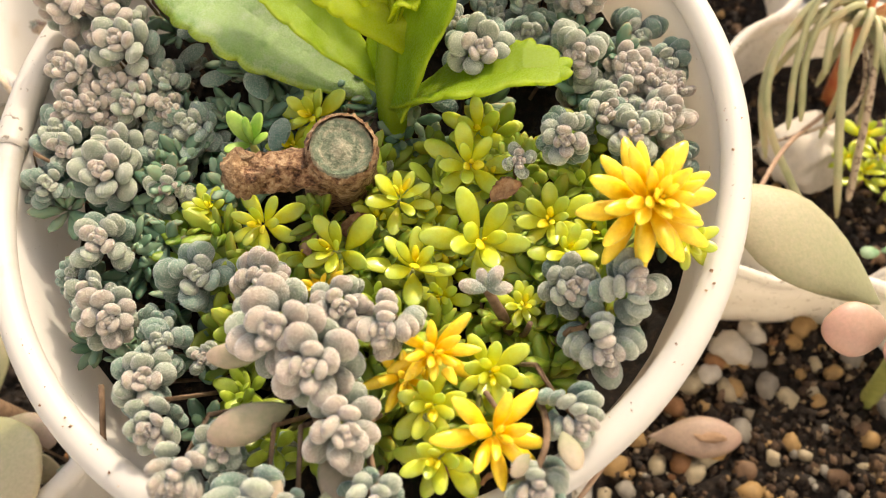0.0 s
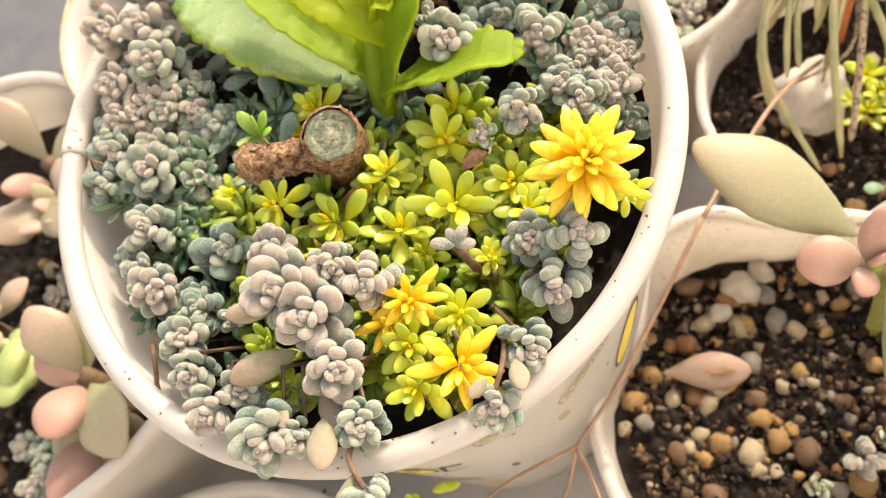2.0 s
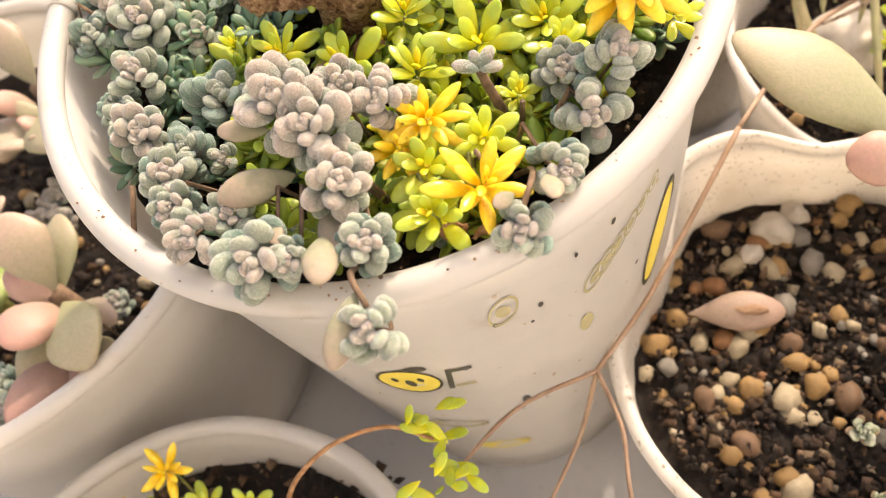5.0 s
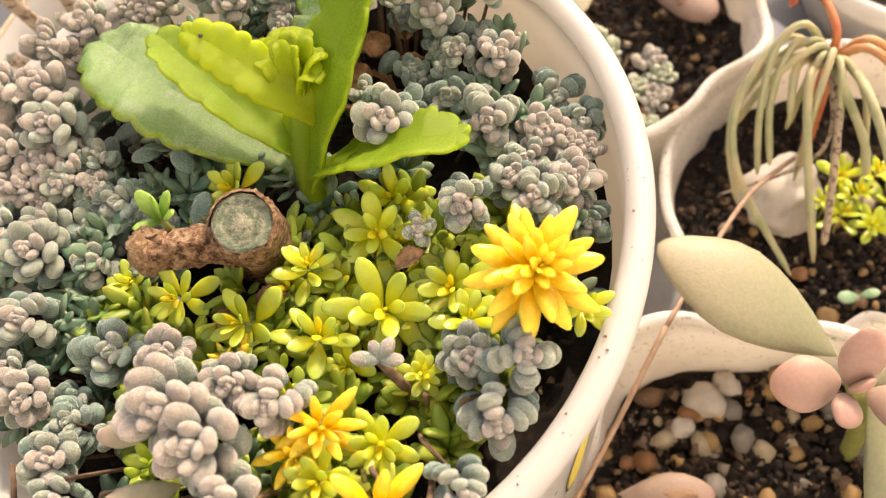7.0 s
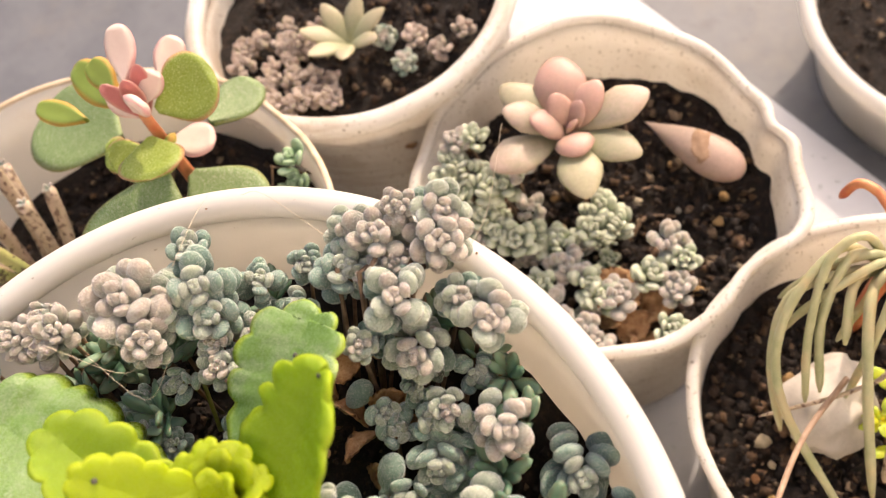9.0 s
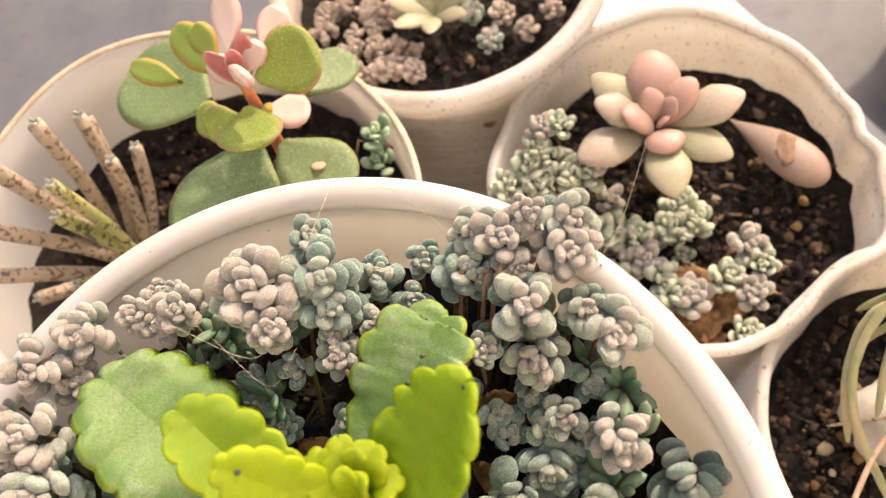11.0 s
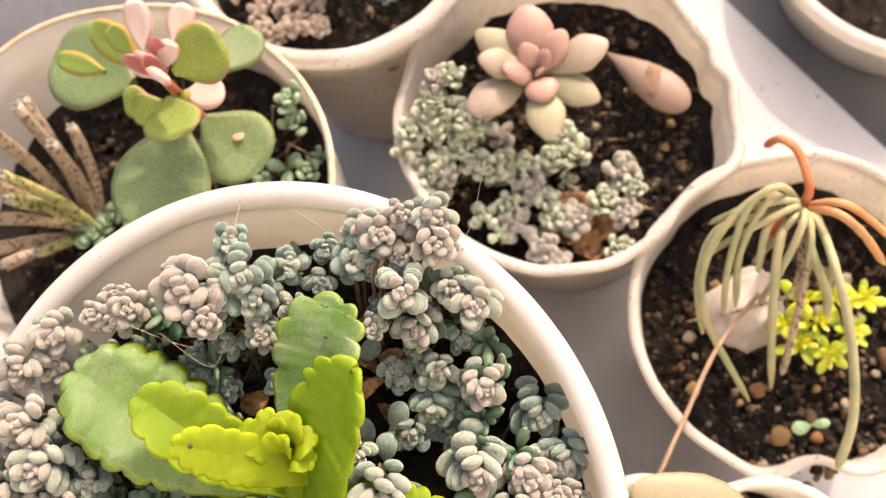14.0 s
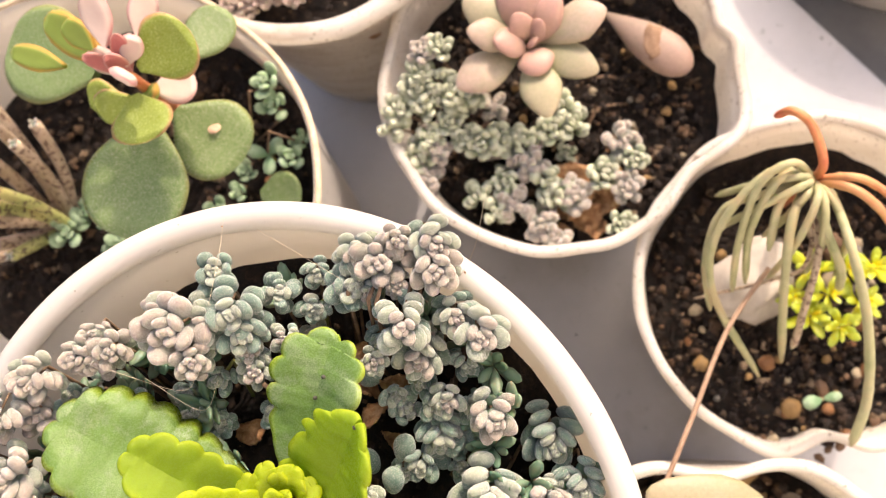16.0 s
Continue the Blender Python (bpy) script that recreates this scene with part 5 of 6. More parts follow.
def scalloped_leaf(mid, width, normal, mat, teeth=8, depth=0.05, fold=0.3, peak=0.62, stalk=0.25, wave=0.05, seed=1, thick=0.0010, roll=0.0, label=""):
    """A broad fleshy leaf along the run of points mid (cm), widest at peak, its rim cut into uneven rounded teeth;
    fold lifts both halves from the midrib, roll turns the last part of the rim back."""
    path = smooth_path([Vector(cm(*p)) - K0 for p in mid], 14)
    run = [0.0]
    for p, q in zip(path, path[1:]):
        run.append(run[-1] + (q - p).length)
    length, width = run[-1], width / 100
    ways = [(path[min(i + 1, len(path) - 1)] - path[max(i - 1, 0)]).normalized() for i in range(len(path))]

    def along(x):
        x = max(0.0, min(length * 0.9999, x))
        k = next(i for i in range(len(run) - 1) if run[i + 1] > x)
        f = (x - run[k]) / (run[k + 1] - run[k])
        return path[k].lerp(path[k + 1], f), ways[k].lerp(ways[k + 1], f).normalized()

    def half(u):
        if u < peak:
            return stalk + (1 - stalk) * math.sin(0.5 * math.pi * u / peak) ** 1.4
        return max(0.0, 1 - ((u - peak) / (1 - peak)) ** 2.6) ** 0.5

    rim_n, across = 110, 7
    rims = []
    for sgn in (1, -1):
        flat = []
        for i in range(rim_n + 1):
            u = math.sin(0.5 * math.pi * i / rim_n) ** 0.9
            flat.append(Vector((u * length, sgn * 0.5 * width * half(u))))
        far = [0.0]
        for p, q in zip(flat, flat[1:]):
            far.append(far[-1] + (q - p).length)
        out = []
        for i, p in enumerate(flat):
            a = far[i] / far[-1]
            d = flat[min(i + 1, rim_n)] - flat[max(i - 1, 0)]
            nrm = Vector((-d.y, d.x)).normalized() * sgn
            ph = teeth * a + 0.35 * noise.noise((a * teeth * 0.7, seed * 3.3, sgn))
            lobe = abs(math.sin(math.pi * ph)) ** 0.55 - 0.8
            on = max(0.0, min(1.0, (a - 0.28) * 6))
            out.append(p + nrm * depth * width * lobe * on * (1 + 0.5 * noise.noise((a * 5, seed, sgn * 2))))
        rims.append(out)
    bm = bmesh.new()
    lay = bm.verts.layers.float.new("edge")
    hint = Vector(normal)
    for sgn, out in zip((1, -1), rims):
        for face in (1, -1):
            rows = []
            for i, o in enumerate(out):
                root = Vector((min(o.x, 0.94 * length), 0.0))
                row = []
                for j in range(across + 1):
                    t = (j / across) ** 0.8
                    q = root.lerp(o, t)
                    p, ax = along(q.x)
                    n = (hint - ax * hint.dot(ax)).normalized()
                    side = n.cross(ax)
                    y = abs(q.y)
                    lift = fold * (math.hypot(y, 0.06 * width) - 0.06 * width)
                    lift += wave * width * noise.noise((q.x * 260, q.y * 260, seed * 7.1)) * (0.3 + t) + wave * 0.25 * width * noise.noise((q.x * 900, q.y * 900, seed))
                    lift -= roll * width * max(0.0, t - 0.7) ** 2 * (4 if sgn < 0 else 0.5)
                    over = max(0.0, q.x - length)
                    v = bm.verts.new(p + ax * over + side * q.y + n * (lift + face * 0.5 * thick * (1 - t ** 5)))
                    v[lay] = t
                    row.append(v)
                rows.append(row)
            for a, b in zip(rows, rows[1:]):
                for j in range(across):
                    f = (a[j], b[j], b[j + 1], a[j + 1])
                    bm.faces.new(f if face * sgn < 0 else f[::-1])
    bmesh.ops.remove_doubles(bm, verts=bm.verts, dist=2e-6)
    bmesh.ops.recalc_face_normals(bm, faces=bm.faces)
    KLEAF.append(part("leaf", bm, mat, plant, label))


scalloped_leaf(((0.47, 0.60, 10.95), (-0.10, 1.15, 11.25), (-0.75, 2.0, 11.65), (-1.42, 2.98, 12.0)), 1.5, (0.30, -0.22, 0.93), KALAN_OLD, 11, 0.065, 0.16, 0.66, 0.20, 0.05, 1, 0.0013, 0.35, "broad green leaf, waxy bloom and its sun glint painted pale")
scalloped_leaf(((0.70, 0.85, 11.2), (1.15, 1.45, 11.5), (1.65, 2.0, 11.8), (2.08, 2.40, 11.92)), 1.22, (-0.35, -0.05, 0.94), KALAN_OLD, 7, 0.10, 0.30, 0.68, 0.35, 0.05, 2, 0.0012, 0.0, "green leaf with dark dots and a lime edge")
scalloped_leaf(((0.55, 0.28, 11.2), (1.1, 0.62, 11.9), (1.68, 1.05, 12.45), (2.17, 1.38, 12.88)), 1.34, (-0.58, 0.05, 0.80), KALAN, 8, 0.08, 0.30, 0.45, 0.80, 0.06, 3, 0.0012)
scalloped_leaf(((0.47, 0.42, 10.9), (1.05, 0.02, 11.5), (1.75, -0.42, 11.9), (2.42, -0.70, 12.0)), 1.12, (-0.10, 0.45, 0.88), KALAN, 10, 0.07, 0.28, 0.55, 0.22, 0.06, 4, 0.0011)
scalloped_leaf(((0.98, 0.60, 11.65), (0.60, 0.88, 12.15), (0.24, 1.18, 12.6), (-0.08, 1.40, 12.95)), 0.64, (0.30, -0.52, 0.80), KALAN_YOUNG, 9, 0.08, 0.22, 0.58, 0.5, 0.08, 5, 0.0009, 0.0, "young yellow-lime leaf")
scalloped_leaf(((0.55, 0.58, 11.2), (0.10, 1.12, 11.65), (-0.25, 1.68, 12.05), (-0.56, 2.22, 12.35)), 0.88, (0.45, -0.25, 0.85), KALAN, 8, 0.08, 0.50, 0.66, 0.35, 0.08, 6, 0.0010)
for k_, (tip_, w_, n_) in enumerate((((0.52, 1.36, 12.40), 0.46, (0.3, -0.5, 0.8)), ((0.86, 1.42, 12.45), 0.42, (0.0, -0.6, 0.8)), ((1.18, 1.26, 12.42), 0.46, (-0.4, -0.3, 0.85)), ((1.30, 0.96, 12.25), 0.44, (-0.5, 0.2, 0.8)),
                                     ((0.84, 1.14, 12.52), 0.28, (-0.1, -0.7, 0.6)), ((1.02, 1.04, 12.46), 0.26, (-0.5, -0.2, 0.75)), ((1.16, 0.66, 12.15), 0.36, (-0.3, 0.4, 0.8)))):
    mid_ = Vector((0.86, 0.90, 12.05)).lerp(Vector(tip_), 0.5) + Vector((0, 0, 0.10))
    scalloped_leaf(((0.82, 0.84, 11.75), tuple(mid_), tip_), w_, n_, KALAN_YOUNG, 5, 0.09, 0.35, 0.6, 0.4, 0.16, 10 + k_, 0.0007)
rope("stem", [rel_ - K0 for rel_ in (Vector(cm(0.45, 0.12, 10.1)), Vector(cm(0.5, 0.25, 10.9)), Vector(cm(0.6, 0.5, 11.4)), Vector(cm(0.78, 0.78, 11.8)))], 0.0020, 0.0013, KALAN, plant, 6, 12)
for x, y, z, owner in ((2.06, 1.32, 12.88, KLEAF[2]), (1.50, 1.86, 11.82, KLEAF[1]), (1.72, 2.02, 11.95, KLEAF[1]), (0.10, 1.28, 12.86, KLEAF[4])):
    bm = bmesh.new()
    bmesh.ops.create_icosphere(bm, subdivisions=1, radius=0.0003)
    d = part("dark_spot", bm, DARK_INK, owner)
    d.matrix_local = Matrix.Translation(Vector(cm(x, y, z)) - K0)

bm = bmesh.new()
bmesh.ops.create_icosphere(bm, subdivisions=3, radius=1.0)
for v in bm.verts:
    v.co *= 1 + 0.25 * noise.noise(v.co * 1.9)
ob = part("dark_scrap", bm, DARK_INK)
ob.matrix_world = pose(*cm(0.42, 1.14, 12.42), 0, 20, 10) @ Matrix.Diagonal((0.0013, 0.0004, 0.0004, 1))
tagged(ob, "dark withered scrap between the young leaves", "scrap")

# fine hairs over the tall cup
for pts in (((2.4, 2.9, 12.2), (2.0, 3.5, 12.4), (1.7, 3.9, 12.0)), ((3.6, 2.4, 11.8), (3.9, 2.6, 12.0), (4.3, 3.0, 12.6)), ((-0.6, 3.2, 12.0), (0.1, 2.6, 11.9), (0.5, 2.7, 12.2), (0.8, 3.1, 12.2)), ((0.9, 3.3, 12.2), (1.2, 3.8, 12.1), (1.3, 4.3, 11.7)), ((-0.2, 2.9, 12.0), (0.2, 2.3, 11.8), (0.6, 2.5, 12.0))):
    ob = thing("hair", pose(*cm(*pts[0])), "fine pale hair caught on the leaves", "hair", "fine hairs")
    rope("strand", [Vector(cm(*p)) - Vector(cm(*pts[0])) for p in pts], 0.00003, 0.00002, HAIR, ob, 8, 4)

# ---- cup with the pink rosette ----
_, _, pink_shape = cup(cm(6.3, 5.85, 0), 0.0318, 0.0255, 0.0580, "cut-down white paper cup holding a pink rosette plant", PAPER_OLD, 0.0011, dents=((-40, 0.10, 11), (-64, -0.07, 14), (10, -0.02, 20), (-8, -0.03, 4), (-16, 0.03, 5), (1, 0.018, 4)), lifts=((-45, 0.001, 15), (70, 0.004, 40)), wob=0.03)
soil(cm(6.3, 5.85, 0), 0.0302, 0.0460, "dark potting soil in a cut-down cup", pink_shape, 0.0022)
crumbs(cm(6.3, 5.85), 0.0285, 0.0465, 2100, 6, CRUMB)
gravel(cm(7.0, 5.0), 0.022, 0.0466, 36, 31, "small pale pebble on dark soil", "pebbles by the pink rosette", large=0.0014)
clump(C_SMALL, lambda x, y: (0, -8), 0.0435, "tiny stonecrop by the pink rosette", (0.7, 1.0), 1.7, (16, 16), axis=(0.063, 0.0585), reach=0.027)
clump(C_SMALL2, lambda x, y: (0, -8), 0.0435, "tiny stonecrop by the pink rosette", (0.7, 1.0), 1.7, (16, 16), axis=(0.063, 0.0585), reach=0.027)
rng = random.Random(8)
for i in range(34):
    x, y = rng.uniform(3.4, 6.6), rng.uniform(3.2, 7.0)
    if (x - 6.3) ** 2 + (y - 5.85) ** 2 > 7.8 or (x > 5.0 and y > 5.2):
        continue
    rosette(cm(x, y, 4.75 + rng.uniform(0, 0.3)), 0.0030, rng.choice(("tiny", "mauve", "tiny")), (rng.uniform(-20, 20), rng.uniform(-20, 20)), 13, 0.7, "tiny low stonecrop rosette", "tiny stonecrop by the pink rosette", 0.0435, axis=(0.063, 0.0585), reach=0.027)
pk = thing("graptopetalum", pose(*cm(6.06, 6.30, 6.4)), "pale pink fleshy rosette of thick pointed leaves", "succulent")
for az, ln, el, kind, w_ in ((188, 1.55, 10, "pale", 1.0), (258, 1.45, 8, "pale_green", 1.05), (308, 1.35, 8, "pale_green", 1.0), (352, 1.5, 18, "pale", 1.0), (150, 1.25, 30, "pale", 1.0), (122, 1.45, 18, "pale_green", 1.0), (75, 1.35, 25, "pink", 1.15),
                             (25, 1.0, 35, "pink", 1.0), (262, 0.75, 30, "pink", 1.5), (170, 0.9, 50, "pink", 1.1), (100, 0.8, 62, "pink", 1.0), (20, 0.65, 62, "pink", 1.0), (300, 0.45, 72, "pink", 1.1)):
    d = Vector((math.cos(radians(az)) * math.cos(radians(el)), math.sin(radians(az)) * math.cos(radians(el)), math.sin(radians(el))))
    b = Vector((6.06, 6.30, 6.65)) + d * 0.1
    place_leaf(kind, b / 100, (b + d * ln * 0.92) / 100, pk, width=w_)
part("stem", tube([(0, 0, -0.022), (0, 0, 0.003)], [0.0022, 0.0018], 9), STEM, pk)
ob = thing("fallen_leaf", pose(*cm(8.0, 6.0, 5.0)), "large fallen dusty pink fleshy leaf with a dry patch", "leaf")
place_leaf("dusty", cm(7.75, 6.95, 5.0), cm(8.65, 4.95, 5.3), ob, width=0.72, up=(-0.2, 0, 1))
bm = bmesh.new()
bmesh.ops.create_icosphere(bm, subdivisions=3, radius=1.0)
for v in bm.verts:
    v.co *= 1 + 0.35 * noise.noise(v.co * 1.8)
patch = part("dry_patch", bm, DRY_SKIN, ob, "brown dried patch")
patch.matrix_local = ob.matrix_world.inverted() @ pose(*cm(8.27, 5.75, 5.44), -10, 0, 65) @ Matrix.Diagonal((0.0034, 0.0018, 0.0009, 1))
for b, t in (((5.2, 3.9, 4.75), (6.3, 4.1, 4.95)), ((5.9, 3.7, 4.75), (6.5, 3.35, 4.95)), ((5.5, 3.3, 4.7), (6.1, 3.45, 5.0)), ((5.0, 3.5, 4.7), (5.3, 3.1, 4.9)), ((5.9, 3.3, 4.7), (5.7, 2.9, 5.0)), ((5.3, 3.7, 4.8), (5.8, 3.6, 5.1))):
    ob = thing("dry_leaf", pose(*cm(*b)), "dry orange-brown leaf scrap on the soil", "leaf", "dry scraps by the pink rosette")
    place_leaf("dry", cm(*b), cm(*t), ob, width=1.2)
for pts in (((6.4, 4.9, 4.5), (6.9, 5.2, 4.75), (7.5, 5.1, 4.5)), ((6.2, 4.7, 4.5), (6.0, 4.3, 4.8), (6.3, 3.9, 4.5)), ((7.4, 6.9, 4.5), (7.6, 7.4, 4.9), (7.5, 8.0, 4.6)), ((6.9, 5.9, 4.5), (7.4, 5.7, 4.7), (7.8, 5.3, 4.5))):
    ob = thing("root", pose(*cm(*pts[0])), "thin brown root lying on the soil", "root", "bare roots")
    rope("strand", [Vector(cm(*p)) - Vector(cm(*pts[0])) for p in pts], 0.0005, 0.0003, STEM, ob, 5, 6)

# ---- cup with the drooping plant ----
_, _, droop_shape = cup(cm(8.72, 0.48, 0), 0.0298, 0.0245, 0.0530, "cut-down white paper cup holding a drooping plant", PAPER_OLD, 0.0010, dents=((-112, -0.11, 9), (-128, 0.03, 8), (20, -0.03, 10)), lifts=((-105, 0.002, 20), (80, 0.002, 50), (-140, -0.004, 30)), wob=0.035)
soil(cm(8.72, 0.48, 0), 0.0283, 0.0410, "dark potting soil in a cut-down cup", droop_shape, 0.0020)
crumbs(cm(8.6, 0.3), 0.027, 0.0415, 2080, 7, CRUMB)
gravel(cm(8.4, -0.4), 0.022, 0.0418, 80, 32, "ochre and brown pebble on dark soil", "pebbles by the drooping plant", (2, 3, 3, 1, 1), 0.0007, 0.0022)
ob = new("stone", pebble_mesh(WHITE_STONE, 4.2, 0.62, 4))
ob.matrix_world = pose(*cm(7.95, 0.95, 4.6), 12, -8, 20) @ Matrix.Diagonal((0.0078, 0.0066, 0.0075, 1))
tagged(ob, "smooth pale grey stone on dark soil", "stone")
lime(E_LIME, 0.041, "yellow stonecrop by the drooping plant", 0.9, -4, (0.0872, 0.0048), 0.025)
droop = thing("drooping_succulent", pose(*cm(9.2, 2.0, 4.1)), "sage green succulent with long drooping strands and a red stem", "succulent")
D0 = Vector(cm(9.2, 2.0, 4.1))
JN = (9.19, 2.03, 6.6)
for pts, r0, r1, mat in ((((8.47, 2.41, 7.2), (7.44, 1.96, 6.6), (7.02, 1.06, 5.8), (7.24, -0.63, 4.7)), 0.0012, 0.0010, STRAND), (((8.54, 1.66, 7.0), (8.04, 0.65, 6.2), (7.72, -0.56, 4.7)), 0.0014, 0.0011, STRAND),
                         (((8.72, 0.97, 6.6), (8.21, 0.0, 5.4), (7.96, -0.41, 4.9)), 0.0010, 0.0011, STICK), (((9.27, 1.67, 6.8), (8.98, 0.7, 7.2), (8.82, -0.44, 6.6), (8.46, -1.54, 5.9), (7.92, -2.23, 5.5)), 0.0012, 0.0013, STRAND),
                         (((8.89, 1.22, 6.9), (9.0, 0.54, 6.2), (8.98, 0.21, 5.6)), 0.0013, 0.0012, STRAND), (((8.59, 2.25, 7.2), (7.91, 1.74, 6.6), (7.58, 0.99, 5.8)), 0.0012, 0.0010, STRAND),
                         (((8.8, 2.36, 7.4), (8.24, 2.3, 7.2), (7.67, 1.65, 6.5), (7.34, 0.96, 5.7)), 0.0012, 0.0009, STRAND), (((8.38, 2.13, 7.0), (7.68, 2.23, 6.6), (7.15, 1.65, 6.0), (6.94, 0.82, 5.2)), 0.0013, 0.0010, STRAND),
                         (((9.45, 1.62, 7.2), (9.74, 1.15, 7.0), (10.1, 0.6, 6.2)), 0.0013, 0.0011, STRAND_RED), (((9.54, 1.78, 7.2), (9.9, 1.45, 7.0), (10.4, 0.8, 6.4)), 0.0012, 0.0010, STRAND_RED),
                         (((8.47, 1.93, 7.0), (8.03, 1.31, 6.5)), 0.0011, 0.0011, STRAND), (((8.6, 0.9, 6.2), (8.07, 0.85, 5.6), (6.76, 1.14, 5.2)), 0.0007, 0.0005, STICK)):
    rope("strand_leaf", [Vector(cm(*p)) - D0 for p in (JN, *pts)], r0 * 0.6, r1 * 0.66, mat, droop, 7, 9, True, 0.16)
g = random.Random(5)
for k in range(6):
    a_, reach_ = radians(150 + 25 * k), g.uniform(0.9, 1.7)
    ex, ey = 9.1 + reach_ * math.cos(a_), 1.9 + reach_ * math.sin(a_)
    rope("strand_leaf", [Vector(cm(*p)) - D0 for p in (JN, (9.15 + 0.35 * math.cos(a_), 1.95 + 0.35 * math.sin(a_), 7.0 + g.uniform(0, 0.3)), (9.1 + 0.7 * reach_ * math.cos(a_), 1.9 + 0.7 * reach_ * math.sin(a_), 6.7), (ex, ey, g.uniform(5.0, 5.8)))], 0.0007, 0.0006, STRAND, droop, 7, 8, True, 0.16)
rope("stem", [Vector(cm(*p)) - D0 for p in (JN, (9.27, 2.18, 7.2), (9.33, 2.77, 7.4), (9.18, 3.11, 7.4), (9.06, 3.23, 6.9))], 0.0008, 0.0007, RED, droop, 7, 9, True, 0.1, "red and orange arching stem")
rope("stem", [Vector(cm(*p)) - D0 for p in ((9.2, 2.1, 4.0), (9.22, 2.1, 5.4), JN)], 0.0013, 0.0015, RED, droop, 6, 9)
ob = thing("seedling", pose(*cm(8.05, -1.45, 4.15)), "two-leaved mint green seedling in dark soil", "seedling")
place_leaf("mint", cm(8.05, -1.45, 4.7), cm(7.68, -1.38, 4.8), ob, width=1.0)
place_leaf("mint", cm(8.05, -1.45, 4.7), cm(8.38, -1.52, 4.75), ob, width=0.8)
part("stem", tube([(0, 0, 0), (0, 0, 0.0056)], [0.0004, 0.0003]), STALK, ob)
straw = thing("flower_stalk", pose(*cm(6.87, 0.41, 6.2)), "thin dry pink flower stalk leaning across the cups", "stalk")
rope("stalk", [Vector(cm(*p)) - Vector(cm(6.87, 0.41, 6.2)) for p in ((8.1, 1.05, 5.6), (6.87, 0.41, 6.2), (5.6, -0.6, 6.9), (4.30, -1.67, 7.3))], 0.00045, 0.0004, STALK, straw, 6, 7)
rope("stalk", [Vector(cm(*p)) - Vector(cm(6.87, 0.41, 6.2)) for p in ((4.30, -1.67, 7.3), (2.95, -2.75, 7.0), (1.95, -3.45, 6.6), (0.95, -4.05, 6.4))], 0.00045, 0.0004, STALK, straw, 6, 7)
rope("stalk", [Vector(cm(*p)) - Vector(cm(6.87, 0.41, 6.2)) for p in ((0.95, -4.05, 6.4), (0.35, -4.6, 5.5), (-0.59, -5.38, 5.0), (-1.0, -5.9, 4.4))], 0.0004, 0.0003, STALK, straw, 6, 6)
rope("stalk", [Vector(cm(*p)) - Vector(cm(6.87, 0.41, 6.2)) for p in ((0.95, -4.05, 6.4), (0.95, -4.9, 6.25), (0.74, -5.6, 6.0), (0.6, -6.18, 5.5))], 0.0004, 0.0003, STALK, straw, 6, 6)
rope("stalk", [Vector(cm(*p)) - Vector(cm(6.87, 0.41, 6.2)) for p in ((0.95, -4.05, 6.4), (-0.4, -4.2, 6.5), (-1.8, -4.3, 5.0))], 0.0004, 0.0003, STALK, straw, 6, 6)

# ---- cup of pebbly soil ----
_, _, pebble_shape = cup(cm(4.6, -4.5, 0), 0.0338, 0.0265, 0.0580, "cut-down white paper cup of pebbly soil", PAPER_OLD, 0.0012, dents=((133, -0.17, 20), (238, -0.22, 9), (256, -0.12, 8), (68, -0.12, 14), (107, 0.05, 8)), lifts=((100, 0.005, 40), (180, -0.002, 50), (215, -0.003, 20), (245, 0.001, 12)), wob=0.03)
soil(cm(4.6, -4.5, 0), 0.0317, 0.0430, "dark pebbly potting soil in a cut-down cup", pebble_shape, 0.0020)
crumbs(cm(4.6, -4.5), 0.0292, 0.0436, 2500, 9, CRUMB)
gravel(cm(4.5, -4.4), 0.0285, 0.0434, 165, 33, "rounded pebble on dark soil", "pebbles in the front cup", (3, 4, 1.4, 1.6, 1.4), 0.0008, 0.0027)
grit = crumbs(cm(4.6, -4.4), 0.0285, 0.0436, 300, 91, GRIT, 0.0010, "grit", "fine brown and cream grit among the pebbles")
for x, y, s in ((4.9, -2.05, 0.0035), (4.35, -2.35, 0.0021), (5.35, -1.95, 0.0023)):
    ob = new("stone", pebble_mesh(WHITE_STONE, x * 3, 0.7, 3))
    ob.matrix_world = pose(*cm(x, y, 4.5), 10, 20, x * 90) @ Matrix.Diagonal((s, s * 0.85, s, 1))
    tagged(ob, "white pebble on dark soil", "stone")
ob = thing("fallen_leaf", pose(*cm(3.8, -3.4, 4.3)), "fallen dusty pink pointed leaf on pebbles", "leaf")
place_leaf("fallen", cm(2.85, -3.0, 4.62), cm(4.30, -3.58, 4.6), ob, width=0.9, up=(0, -0.2, 1))
bm = bmesh.new()
bmesh.ops.create_icosphere(bm, subdivisions=3, radius=1.0)
for v in bm.verts:
    v.co *= 1 + 0.4 * noise.noise(v.co * 1.7 + Vector((3, 0, 0)))
patch = part("dry_patch", bm, DRY_SKIN, ob, "brown dried streak")
patch.matrix_local = ob.matrix_world.inverted() @ pose(*cm(3.75, -3.42, 4.80), 0, 0, -22) @ Matrix.Diagonal((0.0030, 0.0009, 0.0007, 1))
clump(F_SMALL, lambda x, y: (0, -20), 0.0405, "tiny stonecrop in the pebbly cup", (0.7, 1.2), 1.1, axis=(0.046, -0.045), reach=0.026)
pal = thing("graptopetalum", pose(*cm(6.1, -3.6, 4.1)), "pale green fleshy plant with pink young leaves", "succulent")
